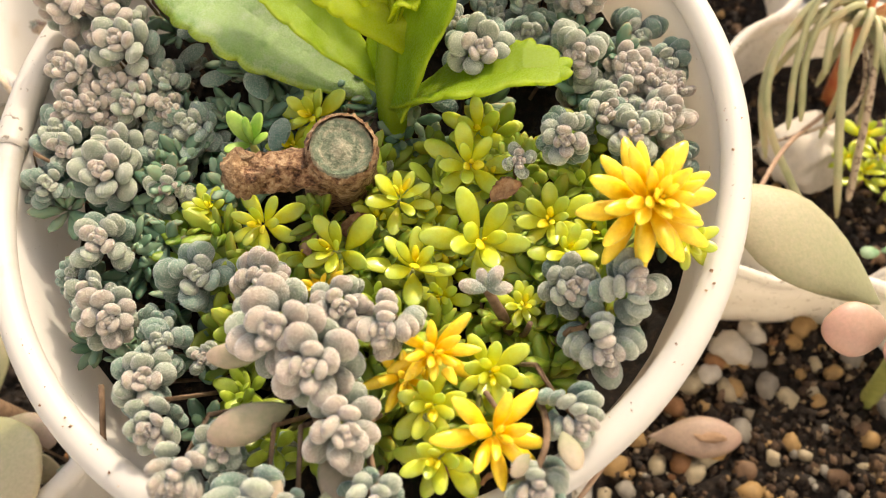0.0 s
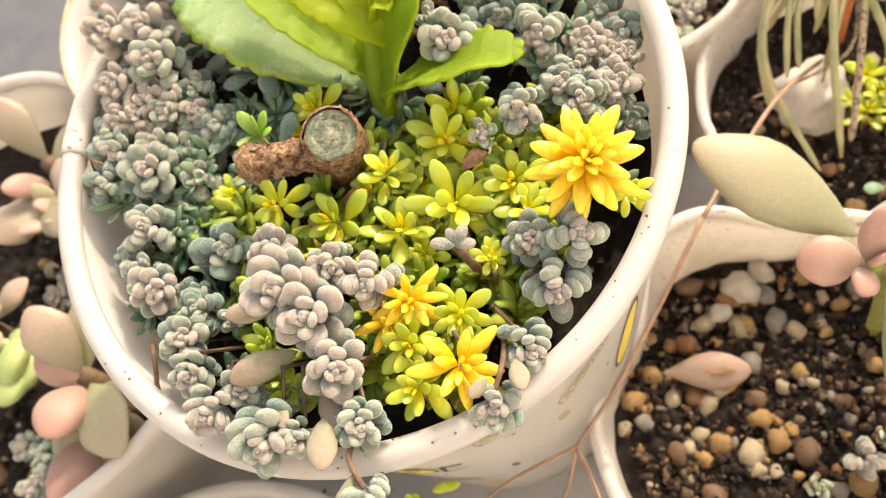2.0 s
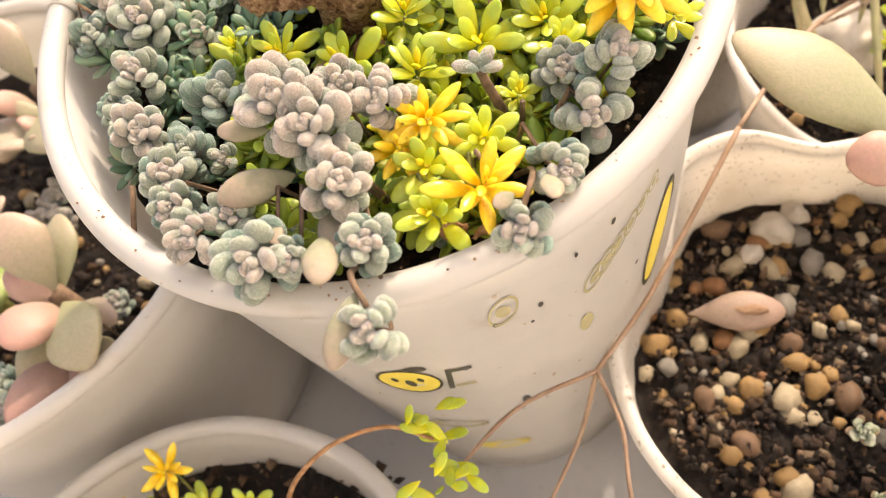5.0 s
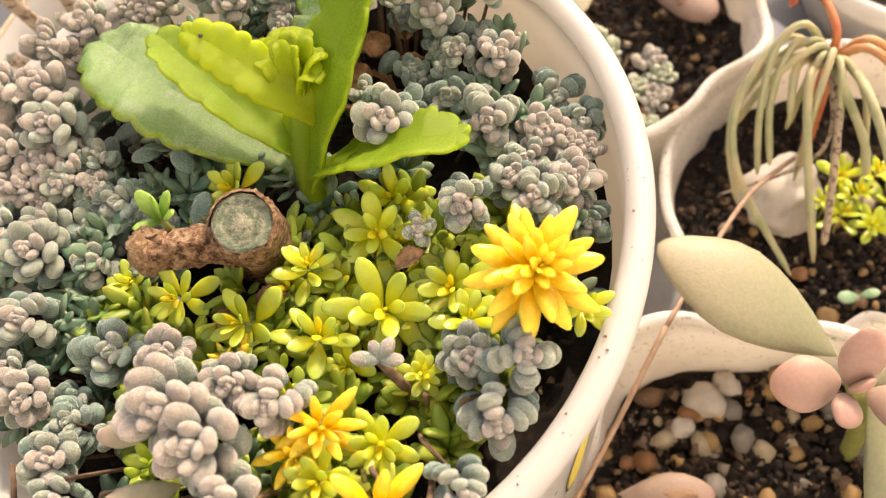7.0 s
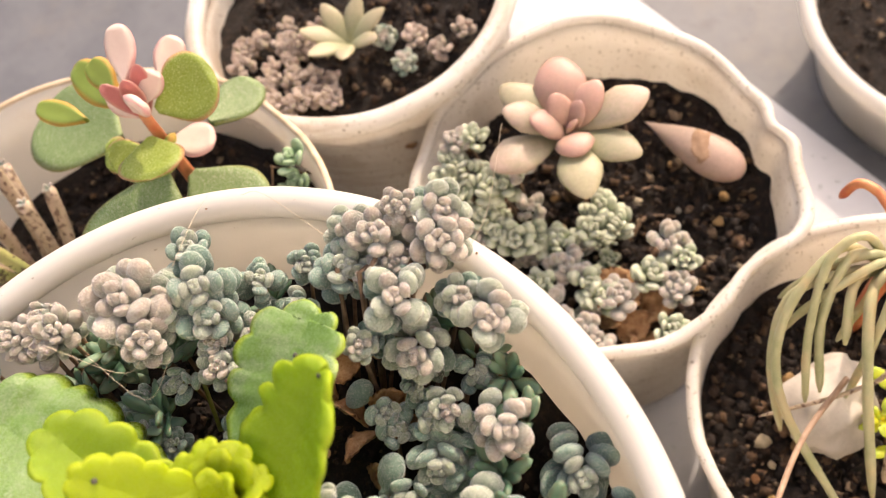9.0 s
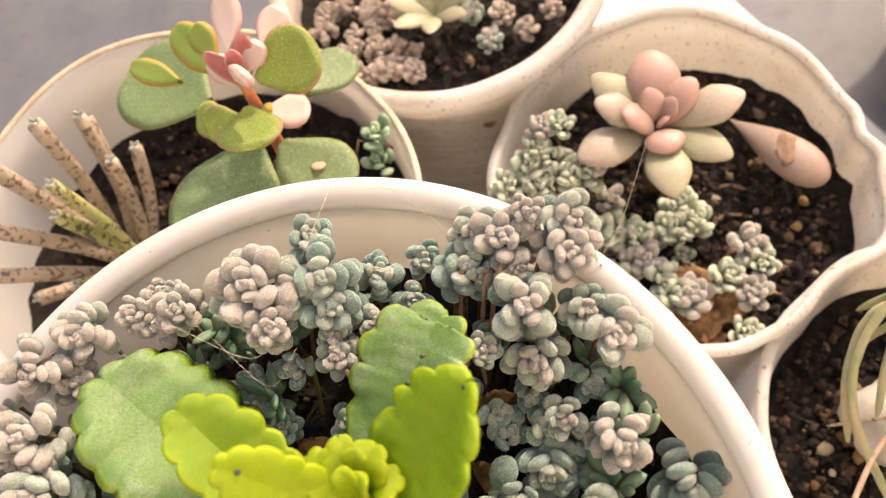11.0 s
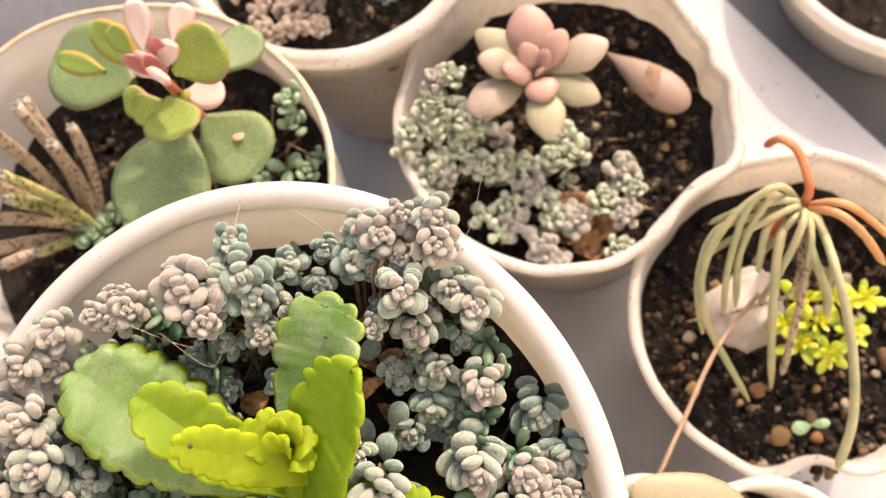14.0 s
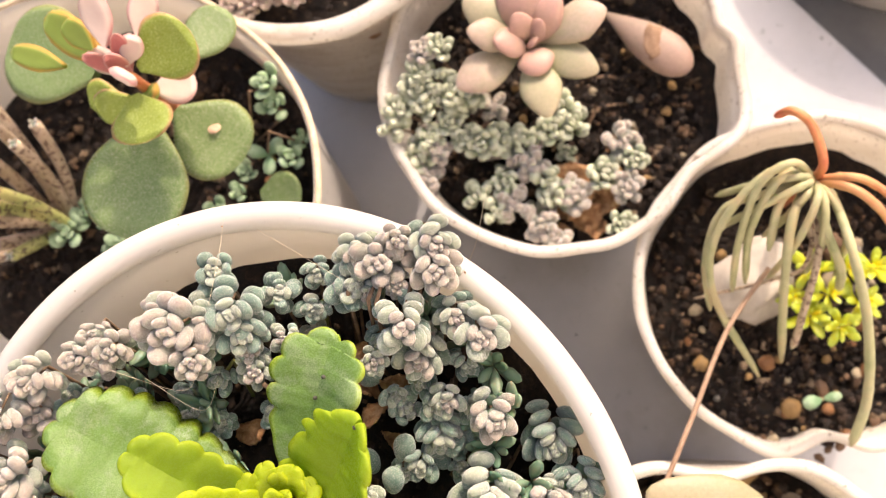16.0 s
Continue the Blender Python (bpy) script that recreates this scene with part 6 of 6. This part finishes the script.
for kind, b, t, w_, up in (("pale_green", (6.15, -3.05, 7.45), (4.42, -1.02, 8.55), 0.88, (0.5, -0.55, 0.7)), ("pink", (5.9, -3.45, 7.75), (5.0, -3.2, 7.95), 1.25, (0, -0.5, 0.85)), ("pink", (5.9, -3.6, 7.9), (6.25, -3.25, 8.75), 0.9, (-0.4, -0.6, 0.6)),
                           ("pink", (5.85, -3.7, 7.9), (5.45, -4.05, 8.15), 1.2, (0, -0.4, 0.9)), ("pink", (5.9, -3.6, 7.9), (6.0, -3.75, 8.4), 1.0, (0.2, -0.6, 0.7)), ("pale_green", (6.2, -3.7, 7.5), (6.05, -5.9, 5.6), 0.95, (0.3, -0.4, 0.85)),
                           ("pink", (6.1, -3.7, 7.75), (6.7, -4.6, 7.9), 1.0, (0, -0.3, 0.9)), ("pale", (6.3, -3.5, 7.3), (8.0, -3.9, 7.6), 1.0, (0, -0.2, 1))):
    place_leaf(kind, cm(*b), cm(*t), pal, width=w_, up=up)
rope("stem", [Vector(cm(*p)) - Vector(cm(6.1, -3.6, 4.1)) for p in ((6.6, -3.7, 4.0), (6.5, -3.6, 6.0), (6.0, -3.55, 7.9))], 0.0015, 0.0014, GREEN_STEM, pal, 6, 10)

# ---- cup with the round leaves ----
_, round_wall, round_shape = cup(cm(-1.95, 7.05, 0), 0.0398, 0.0310, 0.0765, "cut-down paper cup with a brown edge and round-leaved plants", PAPER, 0.0006, dents=((-74, -0.16, 28), (212, -0.12, 25)), lifts=((20, -0.004, 40), (120, 0.003, 40)), rim_mat=KRAFT, wob=0.02)
for k in range(5):
    on_ = (round_wall, round_shape, 0.0310, 0.0398, 0.0759)
    printed("printed_letter", -10 - 5.0 * k, 0.0660, 0.0028, 0.0125, DARK_INK, hole=0.62, on=on_)
    printed("printed_dot", -10 - 5.0 * k, 0.0660, 0.0013, 0.0056, YELLOW_INK, on=on_)
printed("printed_letter", -8.0, 0.0610, 0.0007, 0.0200, DARK_INK, "bar", on=on_)
soil(cm(-1.95, 7.05, 0), 0.0372, 0.0590, "dark potting soil in a cut-down cup", round_shape, 0.0022)
crumbs(cm(-1.75, 7.2), 0.0325, 0.0595, 2100, 12, CRUMB)
clump(D_SMALL, lambda x, y: (0, -10), 0.059, "small stonecrop by the round leaves", (0.7, 1.2), 1.3, (10, 12), axis=(-0.0195, 0.0705), reach=0.03)
rl = thing("round_leaved_succulent", pose(*cm(0.05, 7.6, 5.8)), "succulent with round green leaves edged in pink", "succulent")
R0_ = Vector(cm(0.05, 7.6, 5.8))
CR = Vector((0.1, 7.75, 8.9))
for c, w_, n, mat, up in (((-1.55, 9.6, 8.0), 1.75, 1.15, JADE, (0.1, -0.3, 0.95)), ((-0.75, 6.6, 8.5), 1.8, 1.12, JADE, (-0.1, -0.25, 0.95)), ((0.50, 6.95, 7.9), 1.45, 0.95, JADE, (0.15, -0.3, 0.95)), ((0.03, 7.05, 9.4), 1.0, 0.85, JADE_PINK, (0, -0.5, 0.85)),
                          ((0.90, 7.75, 9.7), 1.05, 1.0, JADE_PINK, (0.35, -0.35, 0.8)), ((-0.45, 8.75, 9.5), 0.62, 1.9, AMBER, (-0.3, -0.2, 0.9)), ((-1.35, 9.05, 9.0), 0.42, 2.4, AMBER, (-0.1, -0.3, 0.9)), ((0.55, 7.6, 8.8), 0.6, 1.2, BLUSH, (0.3, -0.2, 0.9)),
                          ((0.26, 7.45, 10.1), 0.45, 1.0, BLUSH, (0.0, -0.7, 0.6)), ((0.30, 8.35, 10.3), 0.5, 1.6, BLUSH, (-0.3, -0.6, 0.7)), ((1.25, 8.45, 8.3), 0.9, 1.2, JADE, (0.2, 0.1, 0.95)), ((-0.75, 8.2, 8.5), 0.6, 1.0, JADE_PINK, (-0.5, -0.2, 0.8)),
                          ((-0.5, 7.75, 8.9), 0.6, 1.0, JADE_PINK, (-0.3, -0.5, 0.8)), ((-0.1, 8.1, 9.6), 0.42, 1.4, BLUSH, (-0.2, -0.5, 0.8)), ((0.45, 7.9, 9.9), 0.38, 1.4, BLUSH, (0.2, -0.5, 0.8)), ((-0.2, 8.5, 9.9), 0.45, 1.3, AMBER, (-0.2, -0.5, 0.8)), ((0.15, 7.55, 9.0), 0.5, 1.0, AMBER, (0.1, -0.5, 0.8)), ((0.8, 8.4, 9.8), 0.45, 1.5, BLUSH, (0.2, -0.5, 0.8))):
    c = Vector(c)
    out = (c - CR)
    out.z *= 0.3
    out = (out.normalized() if out.length > 0.3 else Vector((0.2, -0.6, 0.6)).normalized())
    half = w_ * n * 0.5
    last = blade("leaf", (c - out * half * 1.05) / 100 - R0_, (c + out * half * 0.95) / 100 - R0_, w_ / 100, up, mat, rl, 0.0016, 0.04, 0.06, peak=0.56, stalk=0.16)
    if w_ == 1.45:
        scarred = last
bm = bmesh.new()
bmesh.ops.create_icosphere(bm, subdivisions=2, radius=1.0)
scar = part("scar", bm, plain("leaf_scar", [(0.35, (0.40, 0.25, 0.16)), (0.65, (0.56, 0.42, 0.30))], 1600, 0.6), scarred, "small pinkish tan scar")
scar.matrix_local = pose(*(Vector(cm(0.62, 7.05, 7.955)) - R0_), -15, 8, 0) @ Matrix.Diagonal((0.0012, 0.0011, 0.0003, 1))
rope("stem", [Vector(cm(*p)) - R0_ for p in ((0.0, 7.9, 5.7), (0.05, 7.8, 7.4), (0.15, 7.75, 9.6))], 0.0016, 0.0008, RED, rl, 6, 9, label="reddish stem")
for tip, w_ in (((0.25, 7.7, 10.4), 0.3), ((-0.15, 8.0, 10.2), 0.28), ((0.45, 8.0, 10.3), 0.3)):
    blade("young_leaf", Vector((0.15, 7.8, 9.4)) / 100 - R0_, Vector(tip) / 100 - R0_, w_ / 100, (0.1, -0.8, 0.3), CRIMSON, rl, 0.0009, 0.05, 0.2)
sp = thing("stick_leaved_kalanchoe", pose(*cm(-3.35, 7.6, 5.9)), "spotted brown stick-leaved kalanchoe with plantlets at the tips", "succulent")
S0 = Vector(cm(-3.35, 7.6, 5.9))
for b, t, r0, mat in (((-3.28, 7.70, 6.1), (-3.2, 9.9, 7.6), 0.0015, STICK), ((-3.5, 7.9, 6.2), (-3.21, 8.6, 9.35), 0.0016, STICK), ((-3.4, 7.6, 6.2), (-4.06, 8.0, 10.2), 0.0017, STICK), ((-3.3, 7.5, 6.3), (-4.47, 7.5, 8.65), 0.0016, STICK),
                      ((-3.5, 7.42, 6.1), (-4.83, 7.1, 8.0), 0.0016, STICK), ((-3.4, 7.5, 6.1), (-5.0, 7.3, 6.6), 0.0016, STICK), ((-3.1, 7.3, 6.2), (-3.6, 7.6, 8.3), 0.0015, STICK_GREEN), ((-3.0, 7.2, 6.3), (-3.3, 7.75, 8.9), 0.0013, STICK_GREEN),
                      ((-3.1, 7.5, 6.2), (-2.59, 8.3, 8.25), 0.0014, STICK), ((-3.0, 7.6, 6.2), (-2.25, 8.6, 8.0), 0.0014, STICK), ((-3.2, 7.8, 6.2), (-2.8, 9.0, 8.7), 0.0014, STICK), ((-3.1, 7.3, 6.2), (-4.0, 7.0, 7.1), 0.0013, STICK_GREEN)):
    mid = (Vector(b) + Vector(t)) / 2 + Vector((0.05, 0.1, -0.15))
    stick = rope("stick_leaf", [Vector(cm(*b)) - S0, mid / 100 - S0, Vector(cm(*t)) - S0], r0 * 0.75, r0 * 0.85, mat, sp, 6, 9, False, 0.1)
    for k in range(4):
        a = 90 * k + 30
        e_ = Vector(t) + Vector((0.11 * math.cos(radians(a)), 0.11 * math.sin(radians(a)), 0.07))
        bud = place_leaf("mauve", Vector(t) / 100, e_ / 100, sp, width=0.8)
        bud.name, bud.parent = "plantlet", stick
rope("stem", [Vector(cm(*p)) - S0 for p in ((-3.3, 7.55, 5.8), (-3.35, 7.7, 6.3))], 0.0022, 0.0018, STEM, sp, 4, 9)

for x, y, z, n_ in ((-1.55, 7.9, 6.1, 5), (0.95, 6.75, 6.0, 3)):
    ob = thing("seedling", pose(*cm(x, y, z)), "small fresh green seedling by the round leaves", "seedling", "seedlings by the round leaves")
    for k in range(n_):
        a = radians(360 / n_ * k + 20)
        place_leaf("sprout" if n_ > 3 else "mint", cm(x, y, z + 0.45), cm(x + 0.4 * math.cos(a), y + 0.4 * math.sin(a), z + 0.6), ob, width=0.9)
    part("stem", tube([(0, 0, -0.002), (0, 0, 0.0046)], [0.0004, 0.0003]), GREEN_STEM, ob)

ob = thing("round_leaf_cutting", pose(*cm(0.85, 6.35, 6.0)), "small rooted cutting with one round green leaf and a red stem", "seedling")
blade("leaf", Vector(cm(0.55, 6.12, 6.45)) - Vector(cm(0.85, 6.35, 6.0)), Vector(cm(1.30, 5.82, 6.65)) - Vector(cm(0.85, 6.35, 6.0)), 0.0078, (0.1, -0.3, 0.95), JADE, ob, 0.0012, 0.03, 0.05, peak=0.55, stalk=0.3)
rope("stem", [(0, 0, -0.002), (-0.0005, 0.0005, 0.002), (-0.0008, -0.0003, 0.005)], 0.0008, 0.0006, RED, ob, 4, 8)

# ---- stained cup at the back ----
cup(cm(3.7, 11.55, 0), 0.0316, 0.0255, 0.0665, "stained white paper cup of small pink clusters", PAPER_STREAKED, 0.0020, wob=0.01)
soil(cm(3.7, 11.55, 0), 0.0303, 0.0565, "dark potting soil in a stained cup")
crumbs(cm(3.7, 11.2), 0.027, 0.057, 1040, 13, CRUMB)
clump([(x, y + 0.4, 6.2, r * 0.85, k) for x, y, z, r, k in B_SMALL], lambda x, y: (0, -10), 0.0565, "pink clusters in the stained cup", (0.5, 0.9), 1.1, axis=(0.037, 0.1155), reach=0.027)
for k in range(26):
    g = random.Random(k + 300)
    x, y = g.uniform(1.4, 3.0), g.uniform(9.6, 11.8)
    rosette(cm(x, y, 6.0 + g.uniform(0, 0.3)), 0.0026, "rosy", (g.uniform(-20, 20), g.uniform(-25, 10)), 15, 0.8, "dry pink stonecrop cluster", "pink clusters in the stained cup", 0.0565, axis=(0.037, 0.1155), reach=0.027)
pb = thing("pale_succulent", pose(*cm(3.3, 10.6, 5.7)), "pale yellow-green fleshy leaves", "succulent")
for k in range(7):
    a = radians(51 * k)
    place_leaf("pale_green", cm(3.3, 10.6, 6.1), cm(3.3 + 0.9 * math.cos(a), 10.6 + 0.8 * math.sin(a), 6.6), pb, width=0.8)
bm = bmesh.new()
bmesh.ops.create_uvsphere(bm, u_segments=14, v_segments=8, radius=0.0022)
for v in bm.verts:
    v.co = Vector((v.co.x * 0.8, v.co.y * 0.18, v.co.z * 1.1))
ob = part("stain_spot", bm, BARK)
ob.matrix_world = pose(*cm(3.62, 8.57, 5.2), -14)
tagged(ob, "brown stained hole in the cup wall", "stain")

# ---- large cup with pale leaves ----
_, _, large_shape = cup(cm(-8.28, 3.15, 0), 0.0500, 0.0400, 0.0750, "large white paper cup with pale fleshy plants", PAPER, 0.0016, dents=((36, -0.22, 26), (-20, -0.03, 20)), wob=0.015)
soil(cm(-8.28, 3.15, 0), 0.0472, 0.0590, "dark potting soil in a large cup", large_shape, 0.0022)
crumbs(cm(-8.0, 2.6), 0.036, 0.0595, 1500, 16, CRUMB)
gravel(cm(-7.5, 1.5), 0.028, 0.0592, 60, 34, "pale pebble on dark soil", "pebbles in the large cup", large=0.0020)
for leaves_, words in ((
        (("pale", (-6.88, 0.53, 7.00), (-7.11, 1.60, 7.90), 1.15),
         ("pink", (-6.99, 0.44, 7.00), (-7.48, 1.00, 7.40), 1.00),
         ("pink", (-6.94, 0.31, 7.10), (-7.28, -0.58, 7.70), 1.15),
         ("pale_green", (-6.82, 0.36, 7.00), (-6.17, -1.28, 7.50), 0.95),
         ("pale_green", (-7.02, 0.33, 6.80), (-7.61, -0.69, 6.90), 0.85),
         ("pale_green", (-6.84, 0.67, 6.90), (-6.63, 1.84, 7.20), 0.90),
         ("pale", (-6.90, 0.40, 6.70), (-6.01, -0.31, 6.90), 0.90)),
        "pale fleshy plant with blush pink and pale green leaves"), (
        (("pink", (-6.92, -0.36, 6.50), (-7.71, -1.45, 7.00), 0.85),
         ("pink", (-6.92, -0.36, 6.50), (-6.59, -1.20, 6.70), 1.00),
         ("pale_green", (-6.90, -0.22, 6.40), (-6.19, -0.69, 6.50), 0.90)),
        "low fleshy plant with lilac pink leaves"), (
        (("pale", (-6.99, 5.75, 6.90), (-7.40, 6.95, 7.80), 0.90),
         ("pale", (-7.06, 4.76, 6.90), (-8.09, 4.17, 7.30), 1.20),
         ("pale_green", (-6.96, 4.95, 7.00), (-6.37, 3.44, 7.40), 1.10),
         ("pink", (-7.00, 5.13, 7.00), (-7.44, 4.77, 7.80), 0.80),
         ("pale_green", (-7.04, 5.37, 6.80), (-6.07, 6.31, 7.00), 0.80)),
        "pale fleshy plant with long cream and pink leaves")):
    root = Vector(leaves_[0][1])
    ob = thing("pale_succulent", pose(*cm(*root)), words, "succulent", "pale plants in the large cup")
    for kind, b, t, w_ in leaves_:
        place_leaf(kind, cm(*b), Vector(cm(*b)).lerp(Vector(cm(*t)), 1.15), ob, width=w_, up=(0.1, -0.4, 0.9))
    part("stem", tube([(0, 0, 0.058 - root.z / 100), (0, 0, 0.001)], [0.0022, 0.0018], 8), STEM, ob)
ob = thing("green_succulent", pose(*cm(-8.60, 1.60, 6.60)), "bright green plant with plump rounded leaves", "succulent")
for t in ((-7.81, 1.87, 7.10), (-7.61, 1.62, 7.00), (-8.41, 1.98, 7.20), (-7.81, 0.92, 7.10), (-8.25, 0.61, 7.20), (-8.78, 1.34, 7.20), (-7.84, 1.15, 7.50)):
    place_leaf("plump", cm(-8.60, 1.60, 6.60), cm(*t), ob, width=1.0)
part("stem", tube([(0, 0, -0.008), (0, 0, 0.001)], [0.0016, 0.0014], 8), GREEN_STEM, ob)
for (x, y, z), s, kinds in (((-6.75, 4.3, 6.9), 1.2, ("pale", "pink", "pale_green")), ((-8.9, 2.6, 6.8), 1.2, ("pale",))):
    g = random.Random(int(x * 100 + y * 10))
    ob = thing("pale_succulent", pose(*cm(x, y, z)), "pale fleshy rosette with blush pink leaves", "succulent", "pale plants in the large cup")
    for k in range(11):
        a, el = radians(137.5 * k + 20), radians(10 + 5.5 * (10 - k) * -1 + 60 if k > 7 else 12 + 5 * k)
        ln = s * (1.0 - 0.05 * k)
        d = Vector((math.cos(a) * math.cos(el), math.sin(a) * math.cos(el), math.sin(el)))
        b = Vector((x, y, z)) + d * 0.12
        place_leaf(g.choice(kinds), b / 100, (b + d * ln) / 100, ob, width=0.95)
    part("stem", tube([(0, 0, -0.012), (0, 0, 0.002)], [0.002, 0.0018], 8), STEM, ob)
for x, y, r, kind in ((-7.24, 3.01, 0.34, "mauve"), (-7.05, 2.57, 0.34, "mauve"), (-7.53, 2.81, 0.34, "mauve"), (-7.06, 3.35, 0.34, "mauve"), (-8.64, -0.05, 0.34, "grey"), (-8.31, -0.36, 0.34, "blue"), (-8.38, -0.84, 0.34, "grey"), (-8.08, -0.86, 0.34, "blue"), (-8.62, -0.96, 0.34, "grey"), (-6.14, 0.26, 0.34, "grey"), (-5.93, -0.78, 0.34, "blue")):
    rosette(cm(x, y, 6.6), r / 100, kind, (0, -15), 20, 0.9, WORDS[kind], "stonecrop in the large cup", 0.059, axis=(-0.0828, 0.0315), reach=0.038)

# ---- cup with yellow sprigs at the front ----
cup(cm(-6.3, -6.0, 0), 0.0395, 0.0315, 0.0570, "white paper cup with yellow stonecrop sprigs", PAPER, 0.0016, wob=0.01)
soil(cm(-6.3, -6.0, 0), 0.0372, 0.0440, "dark potting soil in the front cup")
crumbs(cm(-5.6, -5.4), 0.034, 0.0445, 1300, 14, CRUMB)
H_YEL = [(-5.84, -2.9, 6.2, 0.45, "gold"), (-7.0, -3.3, 6.0, 0.45, "gold"), (-6.3, -3.4, 5.7, 0.42, "lime"), (-5.5, -3.5, 5.7, 0.42, "lime"), (-4.8, -3.8, 5.8, 0.40, "lime"), (-3.5, -4.6, 5.9, 0.42, "gold"), (-3.1, -5.0, 5.8, 0.42, "lime"), (-4.0, -4.3, 5.6, 0.36, "lime"), (-7.6, -3.7, 5.8, 0.4, "gold"), (-6.6, -4.2, 5.4, 0.4, "lime"), (-5.2, -4.4, 5.3, 0.36, "lime")]
lime(H_YEL, 0.044, "yellow sprigs in the front cup", 1.1, -20, (-0.063, -0.06), 0.033)
sprig = thing("trailing_sprig", pose(*cm(-4.0, -4.4, 4.5)), "trailing yellow-green stonecrop sprig over the cup edge", "succulent")
rope("stem", [Vector(cm(*p)) - Vector(cm(-4.0, -4.4, 4.5)) for p in ((-4.1, -4.5, 4.4), (-4.0, -4.15, 6.2), (-3.1, -3.95, 7.1), (-2.14, -3.98, 7.2), (-1.55, -4.3, 6.9))], 0.00045, 0.0003, DRY, sprig, 6, 7)
g = random.Random(77)
for k in range(26):
    c = Vector((-1.55, -4.4, 6.9)) + Vector((g.uniform(-0.3, 0.3), g.uniform(-0.6, 0.45), g.uniform(-0.4, 0.4)))
    d = Vector((g.uniform(-1, 1), g.uniform(-1, 0.6), g.uniform(-0.3, 0.9))).normalized()
    place_leaf("lime", c / 100, (c + d * 0.42) / 100, sprig, width=0.95)

# ---- cup at the far edge ----
cup(cm(17.5, 8.4, -1.2), 0.0410, 0.0350, 0.0280, "shallow white cup of dark soil at the board's edge", PAPER, 0.0020)
soil(cm(17.5, 8.4, -1.2), 0.0378, 0.0190, "dark potting soil in a shallow cup")
crumbs(cm(17.5, 8.4), 0.036, 0.0075, 900, 15, CRUMB)
